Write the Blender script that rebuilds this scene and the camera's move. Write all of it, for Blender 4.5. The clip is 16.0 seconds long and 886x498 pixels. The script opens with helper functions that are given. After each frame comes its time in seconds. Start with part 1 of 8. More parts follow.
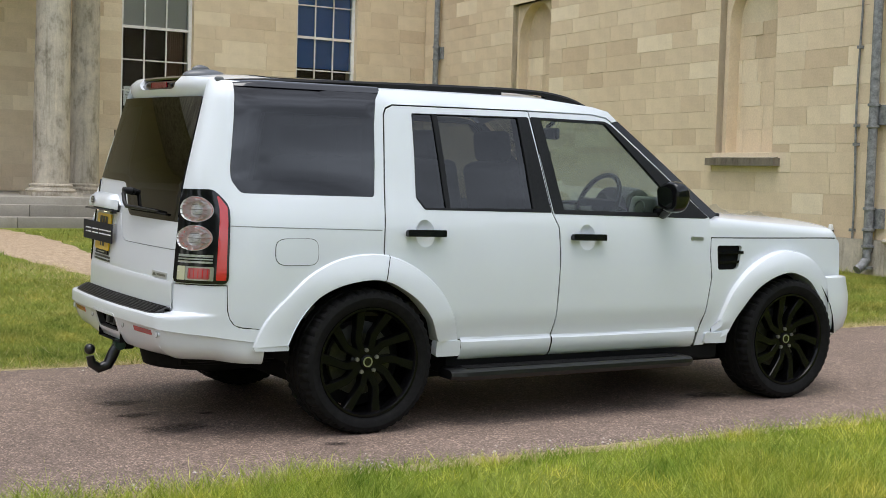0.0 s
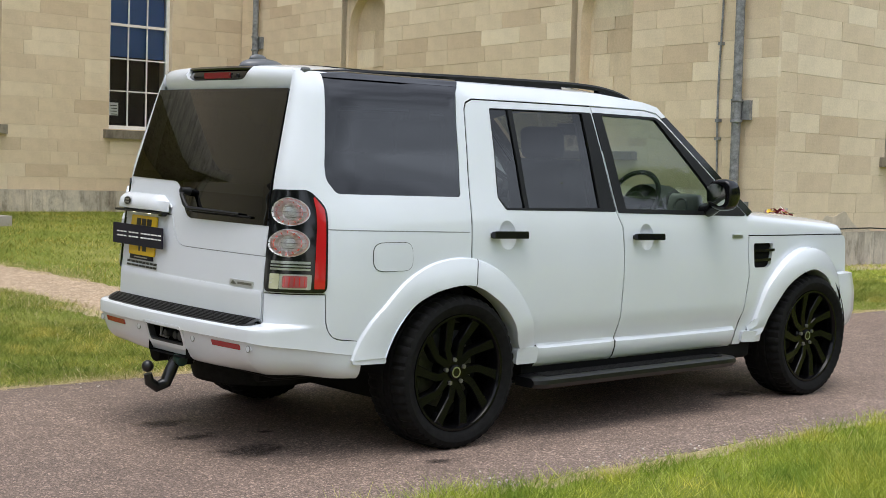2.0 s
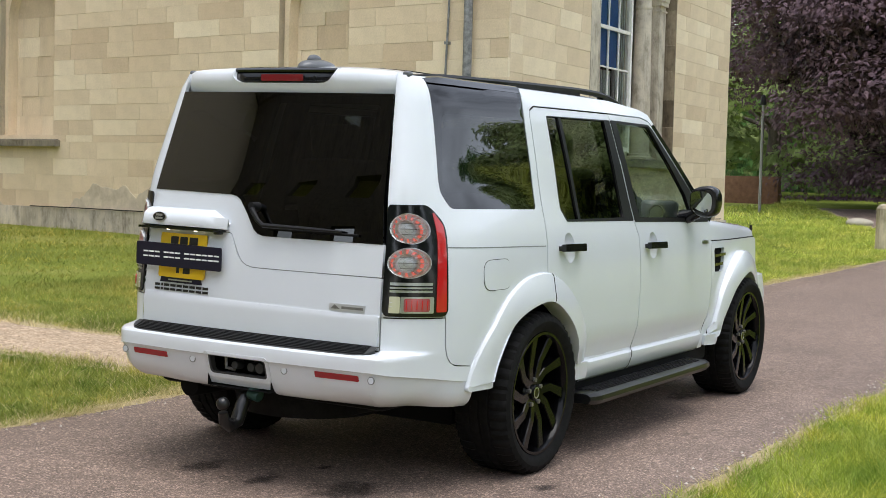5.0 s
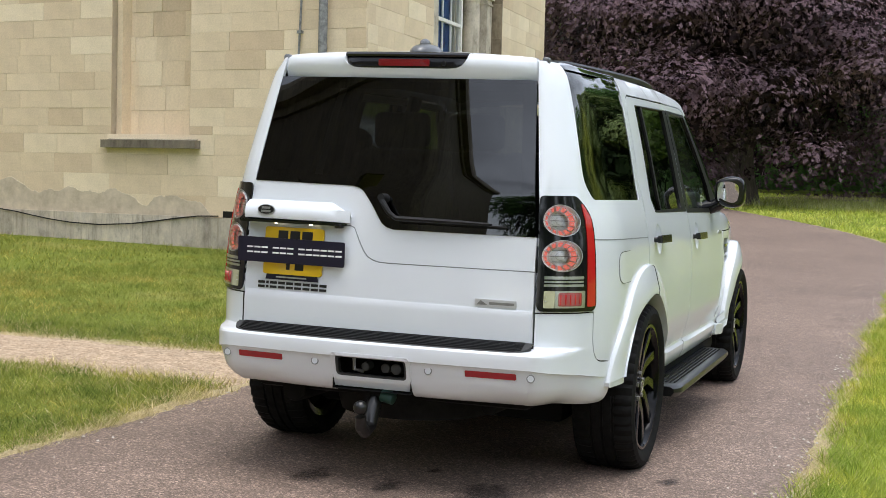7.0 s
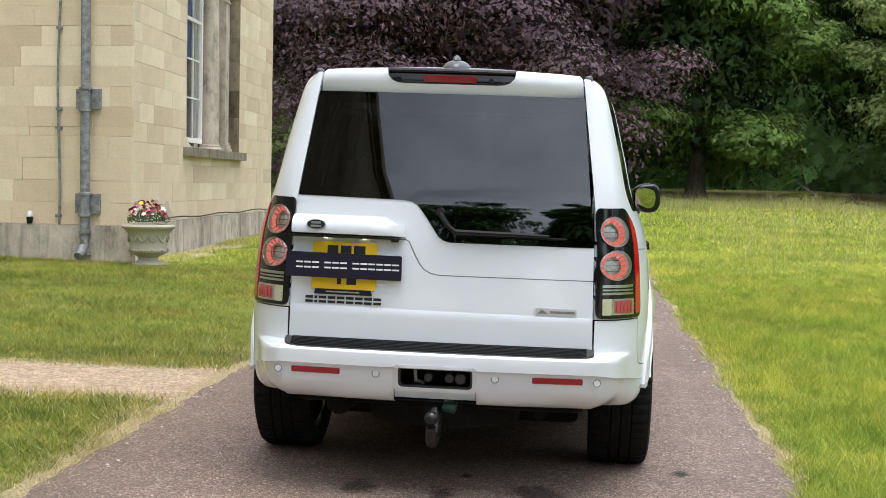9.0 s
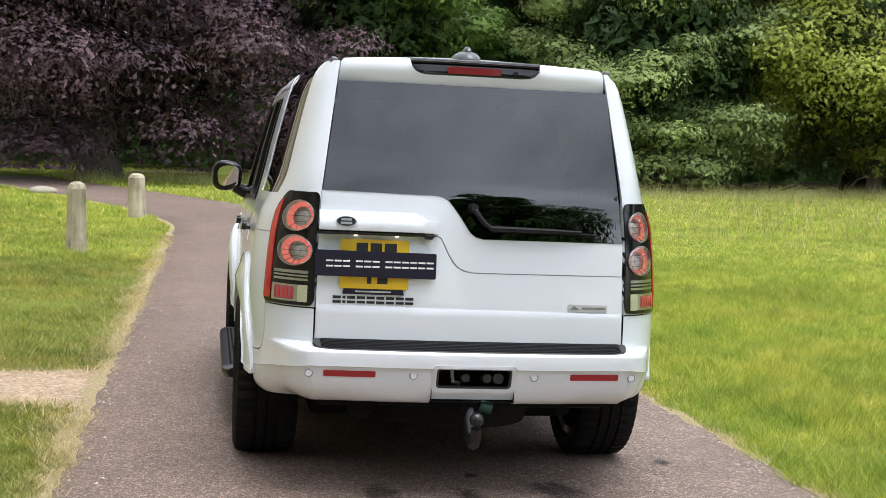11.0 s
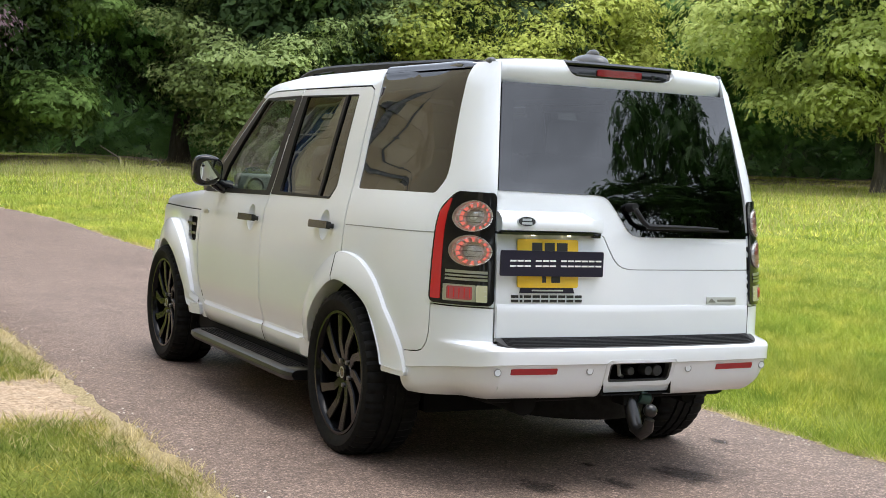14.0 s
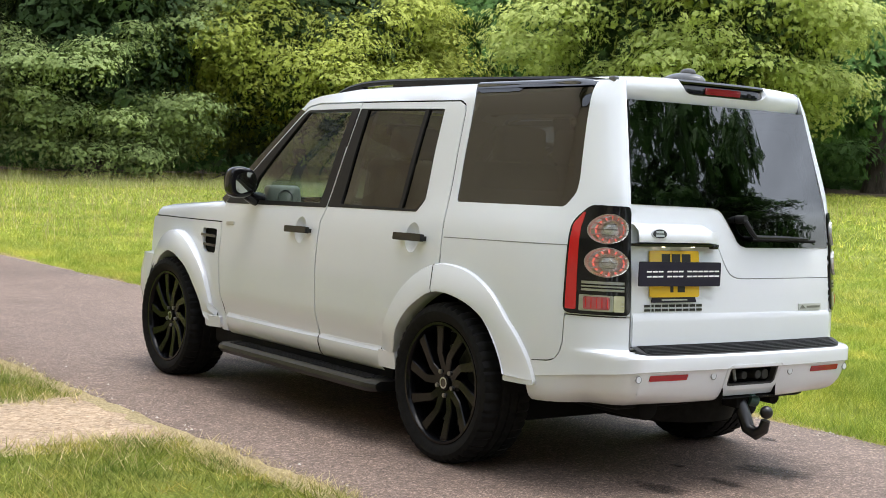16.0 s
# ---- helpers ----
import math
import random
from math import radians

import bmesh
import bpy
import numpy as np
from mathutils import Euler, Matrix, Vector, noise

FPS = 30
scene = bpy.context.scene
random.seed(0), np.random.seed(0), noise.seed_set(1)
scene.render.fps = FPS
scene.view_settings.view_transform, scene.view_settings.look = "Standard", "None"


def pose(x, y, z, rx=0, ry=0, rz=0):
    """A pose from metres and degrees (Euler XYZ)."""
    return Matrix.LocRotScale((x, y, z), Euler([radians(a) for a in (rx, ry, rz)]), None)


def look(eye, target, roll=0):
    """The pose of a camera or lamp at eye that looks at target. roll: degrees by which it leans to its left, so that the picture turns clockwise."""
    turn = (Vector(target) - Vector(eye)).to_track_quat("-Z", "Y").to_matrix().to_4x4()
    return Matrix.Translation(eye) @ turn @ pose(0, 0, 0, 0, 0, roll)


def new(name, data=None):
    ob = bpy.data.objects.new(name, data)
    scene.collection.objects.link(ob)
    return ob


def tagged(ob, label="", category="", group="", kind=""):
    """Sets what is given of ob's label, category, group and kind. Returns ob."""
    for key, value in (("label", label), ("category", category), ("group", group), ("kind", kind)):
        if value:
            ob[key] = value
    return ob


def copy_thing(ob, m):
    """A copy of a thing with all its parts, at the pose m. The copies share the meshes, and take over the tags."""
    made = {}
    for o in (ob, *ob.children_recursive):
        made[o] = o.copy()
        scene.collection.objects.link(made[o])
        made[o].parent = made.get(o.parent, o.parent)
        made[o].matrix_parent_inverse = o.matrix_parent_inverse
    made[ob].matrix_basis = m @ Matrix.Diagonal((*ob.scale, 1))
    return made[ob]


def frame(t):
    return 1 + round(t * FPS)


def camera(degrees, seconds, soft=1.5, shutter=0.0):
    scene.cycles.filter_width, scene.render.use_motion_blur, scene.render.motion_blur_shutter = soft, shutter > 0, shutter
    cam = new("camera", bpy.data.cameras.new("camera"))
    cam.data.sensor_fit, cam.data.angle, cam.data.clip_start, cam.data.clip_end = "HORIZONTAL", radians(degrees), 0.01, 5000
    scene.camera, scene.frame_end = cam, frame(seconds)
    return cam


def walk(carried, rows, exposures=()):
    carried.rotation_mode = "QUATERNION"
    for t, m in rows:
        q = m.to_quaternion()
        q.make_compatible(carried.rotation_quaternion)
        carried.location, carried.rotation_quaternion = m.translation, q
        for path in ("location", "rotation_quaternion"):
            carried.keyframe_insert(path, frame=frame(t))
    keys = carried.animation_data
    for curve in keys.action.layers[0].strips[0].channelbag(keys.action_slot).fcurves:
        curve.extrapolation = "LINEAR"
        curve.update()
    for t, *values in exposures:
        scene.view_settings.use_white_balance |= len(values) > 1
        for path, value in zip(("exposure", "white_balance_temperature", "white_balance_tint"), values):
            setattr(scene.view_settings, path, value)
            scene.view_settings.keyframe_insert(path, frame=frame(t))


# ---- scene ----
cam = camera(35.0, 16.0, soft=0.5)

PATH = [
    (0, (-3.363, -7.0, 1.296), (-2.314, -5.3, 1.193), 1.8),
    (0.5, (-3.657, -6.705, 1.314), (-2.533, -5.054, 1.21), 1.8),
    (1, (-3.967, -6.399, 1.321), (-2.772, -4.799, 1.218), 1.7),
    (1.5, (-4.21, -6.058, 1.299), (-2.947, -4.511, 1.195), 1.7),
    (2, (-4.446, -5.707, 1.28), (-3.112, -4.22, 1.176), 1.7),
    (2.5, (-4.67, -5.362, 1.288), (-3.26, -3.947, 1.185), 1.6),
    (3, (-4.836, -5.001, 1.298), (-3.349, -3.667, 1.196), 1.5),
    (5.5, (-5.79, -3.288, 1.303), (-4.021, -2.36, 1.205), 1.5),
    (6, (-5.9, -2.889, 1.3), (-4.094, -2.037, 1.201), 1.5),
    (6.5, (-6.041, -2.499, 1.281), (-4.2, -1.724, 1.181), 1.5),
    (7, (-6.127, -2.104, 1.253), (-4.245, -1.434, 1.154), 1.4),
    (7.5, (-6.266, -1.668, 1.241), (-4.344, -1.121, 1.143), 1.4),
    (8, (-6.443, -1.281, 1.249), (-4.491, -0.857, 1.155), 1.3),
    (8.5, (-6.527, -0.899, 1.256), (-4.553, -0.595, 1.162), 1.2),
    (9, (-6.621, -0.56, 1.297), (-4.632, -0.371, 1.201), 1.1),
    (9.5, (-6.662, -0.227, 1.292), (-4.666, -0.154, 1.194), 1.2),
    (12, (-6.184, 1.827, 1.351), (-4.269, 1.264, 1.228), 1.5),
    (12.5, (-6.101, 2.161, 1.332), (-4.215, 1.507, 1.21), 1.5),
    (13, (-5.994, 2.525, 1.346), (-4.143, 1.779, 1.222), 1.4),
    (13.5, (-5.931, 2.939, 1.354), (-4.111, 2.119, 1.227), 1.5),
    (14, (-5.759, 3.26, 1.348), (-3.975, 2.365, 1.221), 1.5),
    (14.5, (-5.564, 3.586, 1.357), (-3.822, 2.613, 1.229), 1.5),
    (15, (-5.396, 3.938, 1.369), (-3.697, 2.891, 1.243), 1.6),
    (15.5, (-5.195, 4.199, 1.359), (-3.532, 3.094, 1.241), 1.5),
    (16, (-5.105, 4.588, 1.354), (-3.489, 3.414, 1.241), 1.5),
]
walk(cam, [(t, look(eye, target, roll)) for t, eye, target, roll in PATH],
     exposures=[(0.0, 0.56), (3.0, 0.60), (5.5, 0.69), (9.5, 0.87), (12.5, 1.0), (16.0, 1.04)])

# ---- world and sun: a bright overcast afternoon ----
world = bpy.data.worlds.new("overcast_sky")
scene.world = world
world.use_nodes = True
wn, wl = world.node_tree.nodes, world.node_tree.links
wn.clear()
w_out = wn.new("ShaderNodeOutputWorld")
w_bg = wn.new("ShaderNodeBackground")
w_bg.inputs["Strength"].default_value = 0.215
w_sky = wn.new("ShaderNodeTexSky")
w_sky.sky_type = "NISHITA"
w_sky.sun_disc = False
w_sky.sun_elevation = radians(73)
w_sky.sun_rotation = radians(240)
w_sky.dust_density = 1.5
w_sky.ozone_density = 1.0
w_hsv = wn.new("ShaderNodeHueSaturation")
w_hsv.inputs["Saturation"].default_value = 0.42
w_co = wn.new("ShaderNodeTexCoord")
w_map = wn.new("ShaderNodeMapping")
w_map.inputs["Scale"].default_value = (1.0, 1.0, 3.2)
w_noise = wn.new("ShaderNodeTexNoise")
w_noise.inputs["Scale"].default_value = 2.3
w_noise.inputs["Detail"].default_value = 6.0
w_noise.inputs["Roughness"].default_value = 0.55
w_ramp = wn.new("ShaderNodeMapRange")
w_ramp.inputs["From Min"].default_value = 0.3
w_ramp.inputs["From Max"].default_value = 0.72
w_ramp.inputs["To Min"].default_value = 0.5
w_ramp.inputs["To Max"].default_value = 1.5
w_mul = wn.new("ShaderNodeVectorMath")
w_mul.operation = "SCALE"
wl.new(w_co.outputs["Generated"], w_map.inputs["Vector"])
wl.new(w_map.outputs["Vector"], w_noise.inputs["Vector"])
wl.new(w_noise.outputs["Fac"], w_ramp.inputs["Value"])
wl.new(w_sky.outputs["Color"], w_hsv.inputs["Color"])
wl.new(w_hsv.outputs["Color"], w_mul.inputs[0])
wl.new(w_ramp.outputs["Result"], w_mul.inputs["Scale"])
wl.new(w_mul.outputs["Vector"], w_bg.inputs["Color"])
wl.new(w_bg.outputs["Background"], w_out.inputs["Surface"])

sun_data = bpy.data.lights.new("sun", "SUN")
sun_data.energy = 1.15
sun_data.angle = radians(42)
sun_data.color = (1.0, 0.985, 0.97)
sun = new("sun", sun_data)
sun.matrix_world = look((-6, -6, 52), (0, 0, 0))


# ---- materials ----
def nodes_of(name):
    m = bpy.data.materials.new(name)
    m.use_nodes = True
    nt = m.node_tree
    return m, nt.nodes, nt.links, nt.nodes["Principled BSDF"]


def plain(name, colour, rough=0.5, metal=0.0, coat=0.0, spec=0.5, emit=0.0):
    m, n, l, p = nodes_of(name)
    p.inputs["Base Color"].default_value = (*colour, 1)
    p.inputs["Roughness"].default_value = rough
    p.inputs["Metallic"].default_value = metal
    p.inputs["Coat Weight"].default_value = coat
    p.inputs["Coat Roughness"].default_value = 0.03
    p.inputs["Specular IOR Level"].default_value = spec
    if emit:
        p.inputs["Emission Color"].default_value = (*colour, 1)
        p.inputs["Emission Strength"].default_value = emit
    return m


def ramp(n, l, fac, stops):
    r = n.new("ShaderNodeValToRGB")
    els = r.color_ramp.elements
    while len(els) < len(stops):
        els.new(0.5)
    for e, (pos, col) in zip(els, stops):
        e.position = pos
        e.color = (*col, 1)
    l.new(fac, r.inputs["Fac"])
    return r.outputs["Color"]


def tex(n, l, scale, detail=4.0, rough=0.55, co="Object", stretch=None, kind="ShaderNodeTexNoise"):
    c = n.new("ShaderNodeTexCoord")
    t = n.new(kind)
    t.inputs["Scale"].default_value = scale
    if kind == "ShaderNodeTexNoise":
        t.inputs["Detail"].default_value = detail
        t.inputs["Roughness"].default_value = rough
    src = c.outputs[co]
    if stretch:
        mp = n.new("ShaderNodeMapping")
        mp.inputs["Scale"].default_value = stretch
        l.new(src, mp.inputs["Vector"])
        src = mp.outputs["Vector"]
    l.new(src, t.inputs["Vector"])
    return t


def mix(n, l, a, b, fac, mode="MIX"):
    x = n.new("ShaderNodeMix")
    x.data_type = "RGBA"
    x.blend_type = mode
    if isinstance(fac, float):
        x.inputs["Factor"].default_value = fac
    else:
        l.new(fac, x.inputs["Factor"])
    for sock, v in ((x.inputs[6], a), (x.inputs[7], b)):
        if isinstance(v, tuple):
            sock.default_value = (*v, 1)
        else:
            l.new(v, sock)
    return x.outputs[2]


def bump(n, l, p, height, strength, dist):
    b = n.new("ShaderNodeBump")
    b.inputs["Strength"].default_value = strength
    b.inputs["Distance"].default_value = dist
    l.new(height, b.inputs["Height"])
    l.new(b.outputs["Normal"], p.inputs["Normal"])


def mat_asphalt():
    m, n, l, p = nodes_of("asphalt")
    grit = tex(n, l, 130.0, 4.0, 0.75)
    big = tex(n, l, 0.45, 5.0, 0.6)
    mid = tex(n, l, 7.0, 5.0, 0.65)
    stones = tex(n, l, 105.0, kind="ShaderNodeTexVoronoi")
    base = ramp(n, l, grit.outputs["Fac"], [(0.34, (0.074, 0.057, 0.046)), (0.5, (0.188, 0.149, 0.124)), (0.68, (0.44, 0.362, 0.310))])
    chips = ramp(n, l, stones.outputs["Color"], [(0.0, (0.38, 0.36, 0.35)), (0.6, (0.95, 0.91, 0.89)), (1.0, (2.5, 2.38, 2.3))])
    c = mix(n, l, base, chips, 0.75, "MULTIPLY")
    c = mix(n, l, c, ramp(n, l, big.outputs["Fac"], [(0.3, (0.78, 0.74, 0.72)), (0.7, (1.18, 1.12, 1.08))]), 0.8, "MULTIPLY")
    c = mix(n, l, c, ramp(n, l, mid.outputs["Fac"], [(0.35, (0.82, 0.8, 0.8)), (0.65, (1.12, 1.1, 1.1))]), 0.7, "MULTIPLY")
    l.new(c, p.inputs["Base Color"])
    p.inputs["Roughness"].default_value = 0.66
    p.inputs["Specular IOR Level"].default_value = 0.3
    bump(n, l, p, grit.outputs["Fac"], 0.5, 0.004)
    return m


def mat_soil_grass(name, lo, mid, hi):
    m, n, l, p = nodes_of(name)
    a = tex(n, l, 0.35, 5.0, 0.6)
    b = tex(n, l, 48.0, 6.0, 0.75)
    c0 = ramp(n, l, a.outputs["Fac"], [(0.3, lo), (0.52, mid), (0.72, hi)])
    c1 = ramp(n, l, b.outputs["Fac"], [(0.34, (0.35, 0.42, 0.35)), (0.68, (1.45, 1.38, 1.25))])
    l.new(mix(n, l, c0, c1, 0.8, "MULTIPLY"), p.inputs["Base Color"])
    p.inputs["Roughness"].default_value = 0.95
    p.inputs["Specular IOR Level"].default_value = 0.15
    bump(n, l, p, b.outputs["Fac"], 0.7, 0.03)
    return m


def mat_gravel(name, lo, hi, scale=60.0):
    m, n, l, p = nodes_of(name)
    v = tex(n, l, scale, kind="ShaderNodeTexVoronoi")
    g = tex(n, l, 9.0, 5.0, 0.65)
    c = ramp(n, l, v.outputs["Color"], [(0.0, lo), (1.0, hi)])
    c = mix(n, l, c, ramp(n, l, g.outputs["Fac"], [(0.3, (0.7, 0.7, 0.68)), (0.7, (1.15, 1.12, 1.08))]), 0.8, "MULTIPLY")
    l.new(c, p.inputs["Base Color"])
    p.inputs["Roughness"].default_value = 0.95
    bump(n, l, p, v.outputs["Distance"], 0.6, 0.01)
    return m


def mat_stone(name, dark, mid, light, spread=1.0, rough=0.85, streak=0.35):
    """Weathered limestone: a tone for each block, grain, and rain streaks."""
    m, n, l, p = nodes_of(name)
    info = n.new("ShaderNodeObjectInfo")
    tone = ramp(n, l, info.outputs["Random"], [(0.0, dark), (0.20, mid), (0.62, mid), (0.86, light), (0.93, mid), (1.0, dark)])
    grain = tex(n, l, 38.0, 6.0, 0.7)
    patch = tex(n, l, 1.7, 6.0, 0.6, co="Object")
    rain = tex(n, l, 1.0, 5.0, 0.6, stretch=(3.0, 3.0, 0.28))
    c = mix(n, l, tone, ramp(n, l, patch.outputs["Fac"], [(0.3, (0.88, 0.86, 0.82)), (0.62, (1.10, 1.08, 1.05))]), 0.75 * spread, "MULTIPLY")
    c = mix(n, l, c, ramp(n, l, grain.outputs["Fac"], [(0.3, (0.86, 0.85, 0.83)), (0.7, (1.08, 1.08, 1.07))]), 0.8, "MULTIPLY")
    c = mix(n, l, c, ramp(n, l, rain.outputs["Fac"], [(0.25, (0.55, 0.52, 0.48)), (0.45, (1.0, 1.0, 1.0))]), streak, "MULTIPLY")
    if streak >= 0.8:
        # lichen and damp blotches
        blot = tex(n, l, 5.0, 7.0, 0.68, stretch=(1.0, 1.0, 0.6))
        c = mix(n, l, c, ramp(n, l, blot.outputs["Fac"], [(0.33, (0.50, 0.48, 0.45)), (0.47, (1.0, 1.0, 1.0)), (0.62, (1.28, 1.27, 1.24))]), 0.8, "MULTIPLY")
        # narrow runs of soot and lime
        runs = tex(n, l, 1.0, 6.0, 0.65, stretch=(9.0, 9.0, 0.55))
        c = mix(n, l, c, ramp(n, l, runs.outputs["Fac"], [(0.32, (0.55, 0.53, 0.50)), (0.46, (1.0, 1.0, 1.0)), (0.60, (1.0, 1.0, 1.0)), (0.70, (1.35, 1.34, 1.30))]), 0.75, "MULTIPLY")
    l.new(c, p.inputs["Base Color"])
    p.inputs["Roughness"].default_value = rough
    p.inputs["Specular IOR Level"].default_value = 0.25
    bump(n, l, p, grain.outputs["Fac"], 0.35, 0.006)
    return m


def mat_leaf(name, dark, light, bright, trans=0.5, patch=None, lobes=0.0):
    """Leaves: a tone for each spray, and light that comes through them."""
    m, n, l, p = nodes_of(name)
    geo = n.new("ShaderNodeNewGeometry")
    big = tex(n, l, 0.5, 3.0, 0.5)
    if lobes:
        dark = tuple(0.35 * a + 0.65 * b for a, b in zip(dark, light))
        bright = tuple(0.4 * a + 0.6 * b for a, b in zip(bright, light))
    c = ramp(n, l, geo.outputs["Random Per Island"], [(0.0, dark), (0.55, light), (1.0, bright)])
    c = mix(n, l, c, ramp(n, l, big.outputs["Fac"], [(0.35, (0.75, 0.78, 0.75)), (0.65, (1.2, 1.18, 1.1))]), 0.7, "MULTIPLY")
    if patch:
        tufts = tex(n, l, 4.5, 4.0, 0.6)
        c = mix(n, l, c, ramp(n, l, tufts.outputs["Fac"], [(0.36, (0.55, 0.68, 0.55)), (0.5, (1.0, 1.0, 1.0)), (0.66, (1.32, 1.22, 1.15))]), 0.85, "MULTIPLY")
        pale = tex(n, l, 2.2, 7.0, 0.7)
        c = mix(n, l, c, ramp(n, l, pale.outputs["Fac"], [(0.40, (0.80, 0.88, 0.85)), (0.56, (1.0, 1.0, 1.0)), (0.70, (1.45, 1.22, 1.5))]), 0.8, "MULTIPLY")
        dry = tex(n, l, 0.9, 6.0, 0.65)
        c = mix(n, l, c, ramp(n, l, dry.outputs["Fac"], [(0.42, (0.92, 0.95, 0.9)), (0.62, patch)]), 0.9, "MULTIPLY")
    l.new(c, p.inputs["Base Color"])
    p.inputs["Roughness"].default_value = 0.6
    p.inputs["Specular IOR Level"].default_value = 0.16
    tr = n.new("ShaderNodeBsdfTranslucent")
    l.new(c, tr.inputs["Color"])
    mx = n.new("ShaderNodeMixShader")
    mx.inputs["Fac"].default_value = trans
    out = n["Material Output"]
    l.new(p.outputs["BSDF"], mx.inputs[1])
    l.new(tr.outputs["BSDF"], mx.inputs[2])
    if lobes:
        # a spray is made of small leaves with gaps between
        gap = tex(n, l, lobes, 0.0, 0.5)
        cut = n.new("ShaderNodeMath")
        cut.operation = "GREATER_THAN"
        cut.inputs[1].default_value = 0.575
        l.new(gap.outputs["Fac"], cut.inputs[0])
        clear = n.new("ShaderNodeBsdfTransparent")
        both = n.new("ShaderNodeMixShader")
        l.new(cut.outputs["Value"], both.inputs["Fac"])
        l.new(mx.outputs["Shader"], both.inputs[1])
        l.new(clear.outputs["BSDF"], both.inputs[2])
        l.new(both.outputs["Shader"], out.inputs["Surface"])
    else:
        l.new(mx.outputs["Shader"], out.inputs["Surface"])
    return m


def mat_bark():
    m, n, l, p = nodes_of("bark")
    g = tex(n, l, 6.0, 6.0, 0.7, stretch=(1, 1, 0.2))
    l.new(ramp(n, l, g.outputs["Fac"], [(0.3, (0.045, 0.036, 0.028)), (0.7, (0.16, 0.135, 0.11))]), p.inputs["Base Color"])
    p.inputs["Roughness"].default_value = 0.95
    bump(n, l, p, g.outputs["Fac"], 0.8, 0.03)
    return m


def mat_glass(name, tint, ior=1.5):
    """A thin pane: tinted see-through, with the gloss rising at a slant."""
    m, n, l, p = nodes_of(name)
    n.remove(p)
    tr = n.new("ShaderNodeBsdfTransparent")
    tr.inputs["Color"].default_value = (*tint, 1)
    gl = n.new("ShaderNodeBsdfGlossy")
    gl.inputs["Roughness"].default_value = 0.0
    gl.inputs["Color"].default_value = (1, 1, 1, 1)
    fr = n.new("ShaderNodeFresnel")
    fr.inputs["IOR"].default_value = ior
    mx = n.new("ShaderNodeMixShader")
    l.new(fr.outputs["Fac"], mx.inputs["Fac"])
    l.new(tr.outputs["BSDF"], mx.inputs[1])
    l.new(gl.outputs["BSDF"], mx.inputs[2])
    l.new(mx.outputs["Shader"], n["Material Output"].inputs["Surface"])
    return m


def mat_facets():
    """Chrome pressed into small facets."""
    m, n, l, p = nodes_of("faceted_chrome")
    p.inputs["Base Color"].default_value = (0.93, 0.93, 0.94, 1)
    p.inputs["Metallic"].default_value = 0.35
    p.inputs["Roughness"].default_value = 0.1
    v = tex(n, l, 120.0, kind="ShaderNodeTexVoronoi")
    bump(n, l, p, v.outputs["Color"], 0.75, 0.003)
    return m


def mat_paint():
    m, n, l, p = nodes_of("white_car_paint")
    f = tex(n, l, 900.0, 2.0, 0.5)
    d = tex(n, l, 2.2, 4.0, 0.6)
    c = ramp(n, l, f.outputs["Fac"], [(0.3, (0.685, 0.722, 0.772)), (0.7, (0.74, 0.775, 0.822))])
    c = mix(n, l, c, ramp(n, l, d.outputs["Fac"], [(0.3, (0.965, 0.96, 0.95)), (0.7, (1, 1, 1))]), 0.8, "MULTIPLY")
    l.new(c, p.inputs["Base Color"])
    p.inputs["Roughness"].default_value = 0.38
    p.inputs["Coat Weight"].default_value = 0.85
    p.inputs["Coat Roughness"].default_value = 0.035
    return m


def mat_noisy(name, lo, hi, scale, rough=0.6, bmp=0.0, metal=0.0, stretch=None, dist=0.004):
    m, n, l, p = nodes_of(name)
    g = tex(n, l, scale, 5.0, 0.65, stretch=stretch)
    l.new(ramp(n, l, g.outputs["Fac"], [(0.3, lo), (0.7, hi)]), p.inputs["Base Color"])
    p.inputs["Roughness"].default_value = rough
    p.inputs["Metallic"].default_value = metal
    if bmp:
        bump(n, l, p, g.outputs["Fac"], bmp, dist)
    return m


ASPHALT = mat_asphalt()
TURF = mat_soil_grass("turf", (0.135, 0.180, 0.026), (0.220, 0.268, 0.042), (0.36, 0.365, 0.11))
LAWN = mat_soil_grass("lawn_turf", (0.135, 0.168, 0.028), (0.200, 0.236, 0.043), (0.36, 0.33, 0.115))
SAND = mat_gravel("sandy_gravel", (0.24, 0.165, 0.10), (0.60, 0.47, 0.34))
DRYEDGE = mat_noisy("dry_grass_edge", (0.24, 0.185, 0.085), (0.68, 0.56, 0.33), 70.0, 0.95, 1.0, dist=0.02)
ASHLAR = mat_stone("cream_limestone", (0.62, 0.50, 0.36), (0.715, 0.60, 0.445), (0.81, 0.71, 0.55), streak=0.4)
MORTAR = mat_noisy("mortar", (0.60, 0.50, 0.37), (0.72, 0.62, 0.47), 12.0, 0.95, 0.3)
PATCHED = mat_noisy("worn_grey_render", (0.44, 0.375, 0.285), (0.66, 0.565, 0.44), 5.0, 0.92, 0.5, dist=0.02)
PLINTH = mat_stone("grey_plinth_stone", (0.38, 0.345, 0.30), (0.47, 0.43, 0.375), (0.56, 0.515, 0.45), streak=1.0)
SILL_AND_SHADE = mat_stone("weathered_sill_and_shade_stone", (0.16, 0.14, 0.115), (0.24, 0.215, 0.175), (0.30, 0.27, 0.22), streak=0.8)
COLUMN = mat_stone("grey_column_stone", (0.40, 0.365, 0.315), (0.48, 0.44, 0.38), (0.54, 0.50, 0.43), streak=0.85)
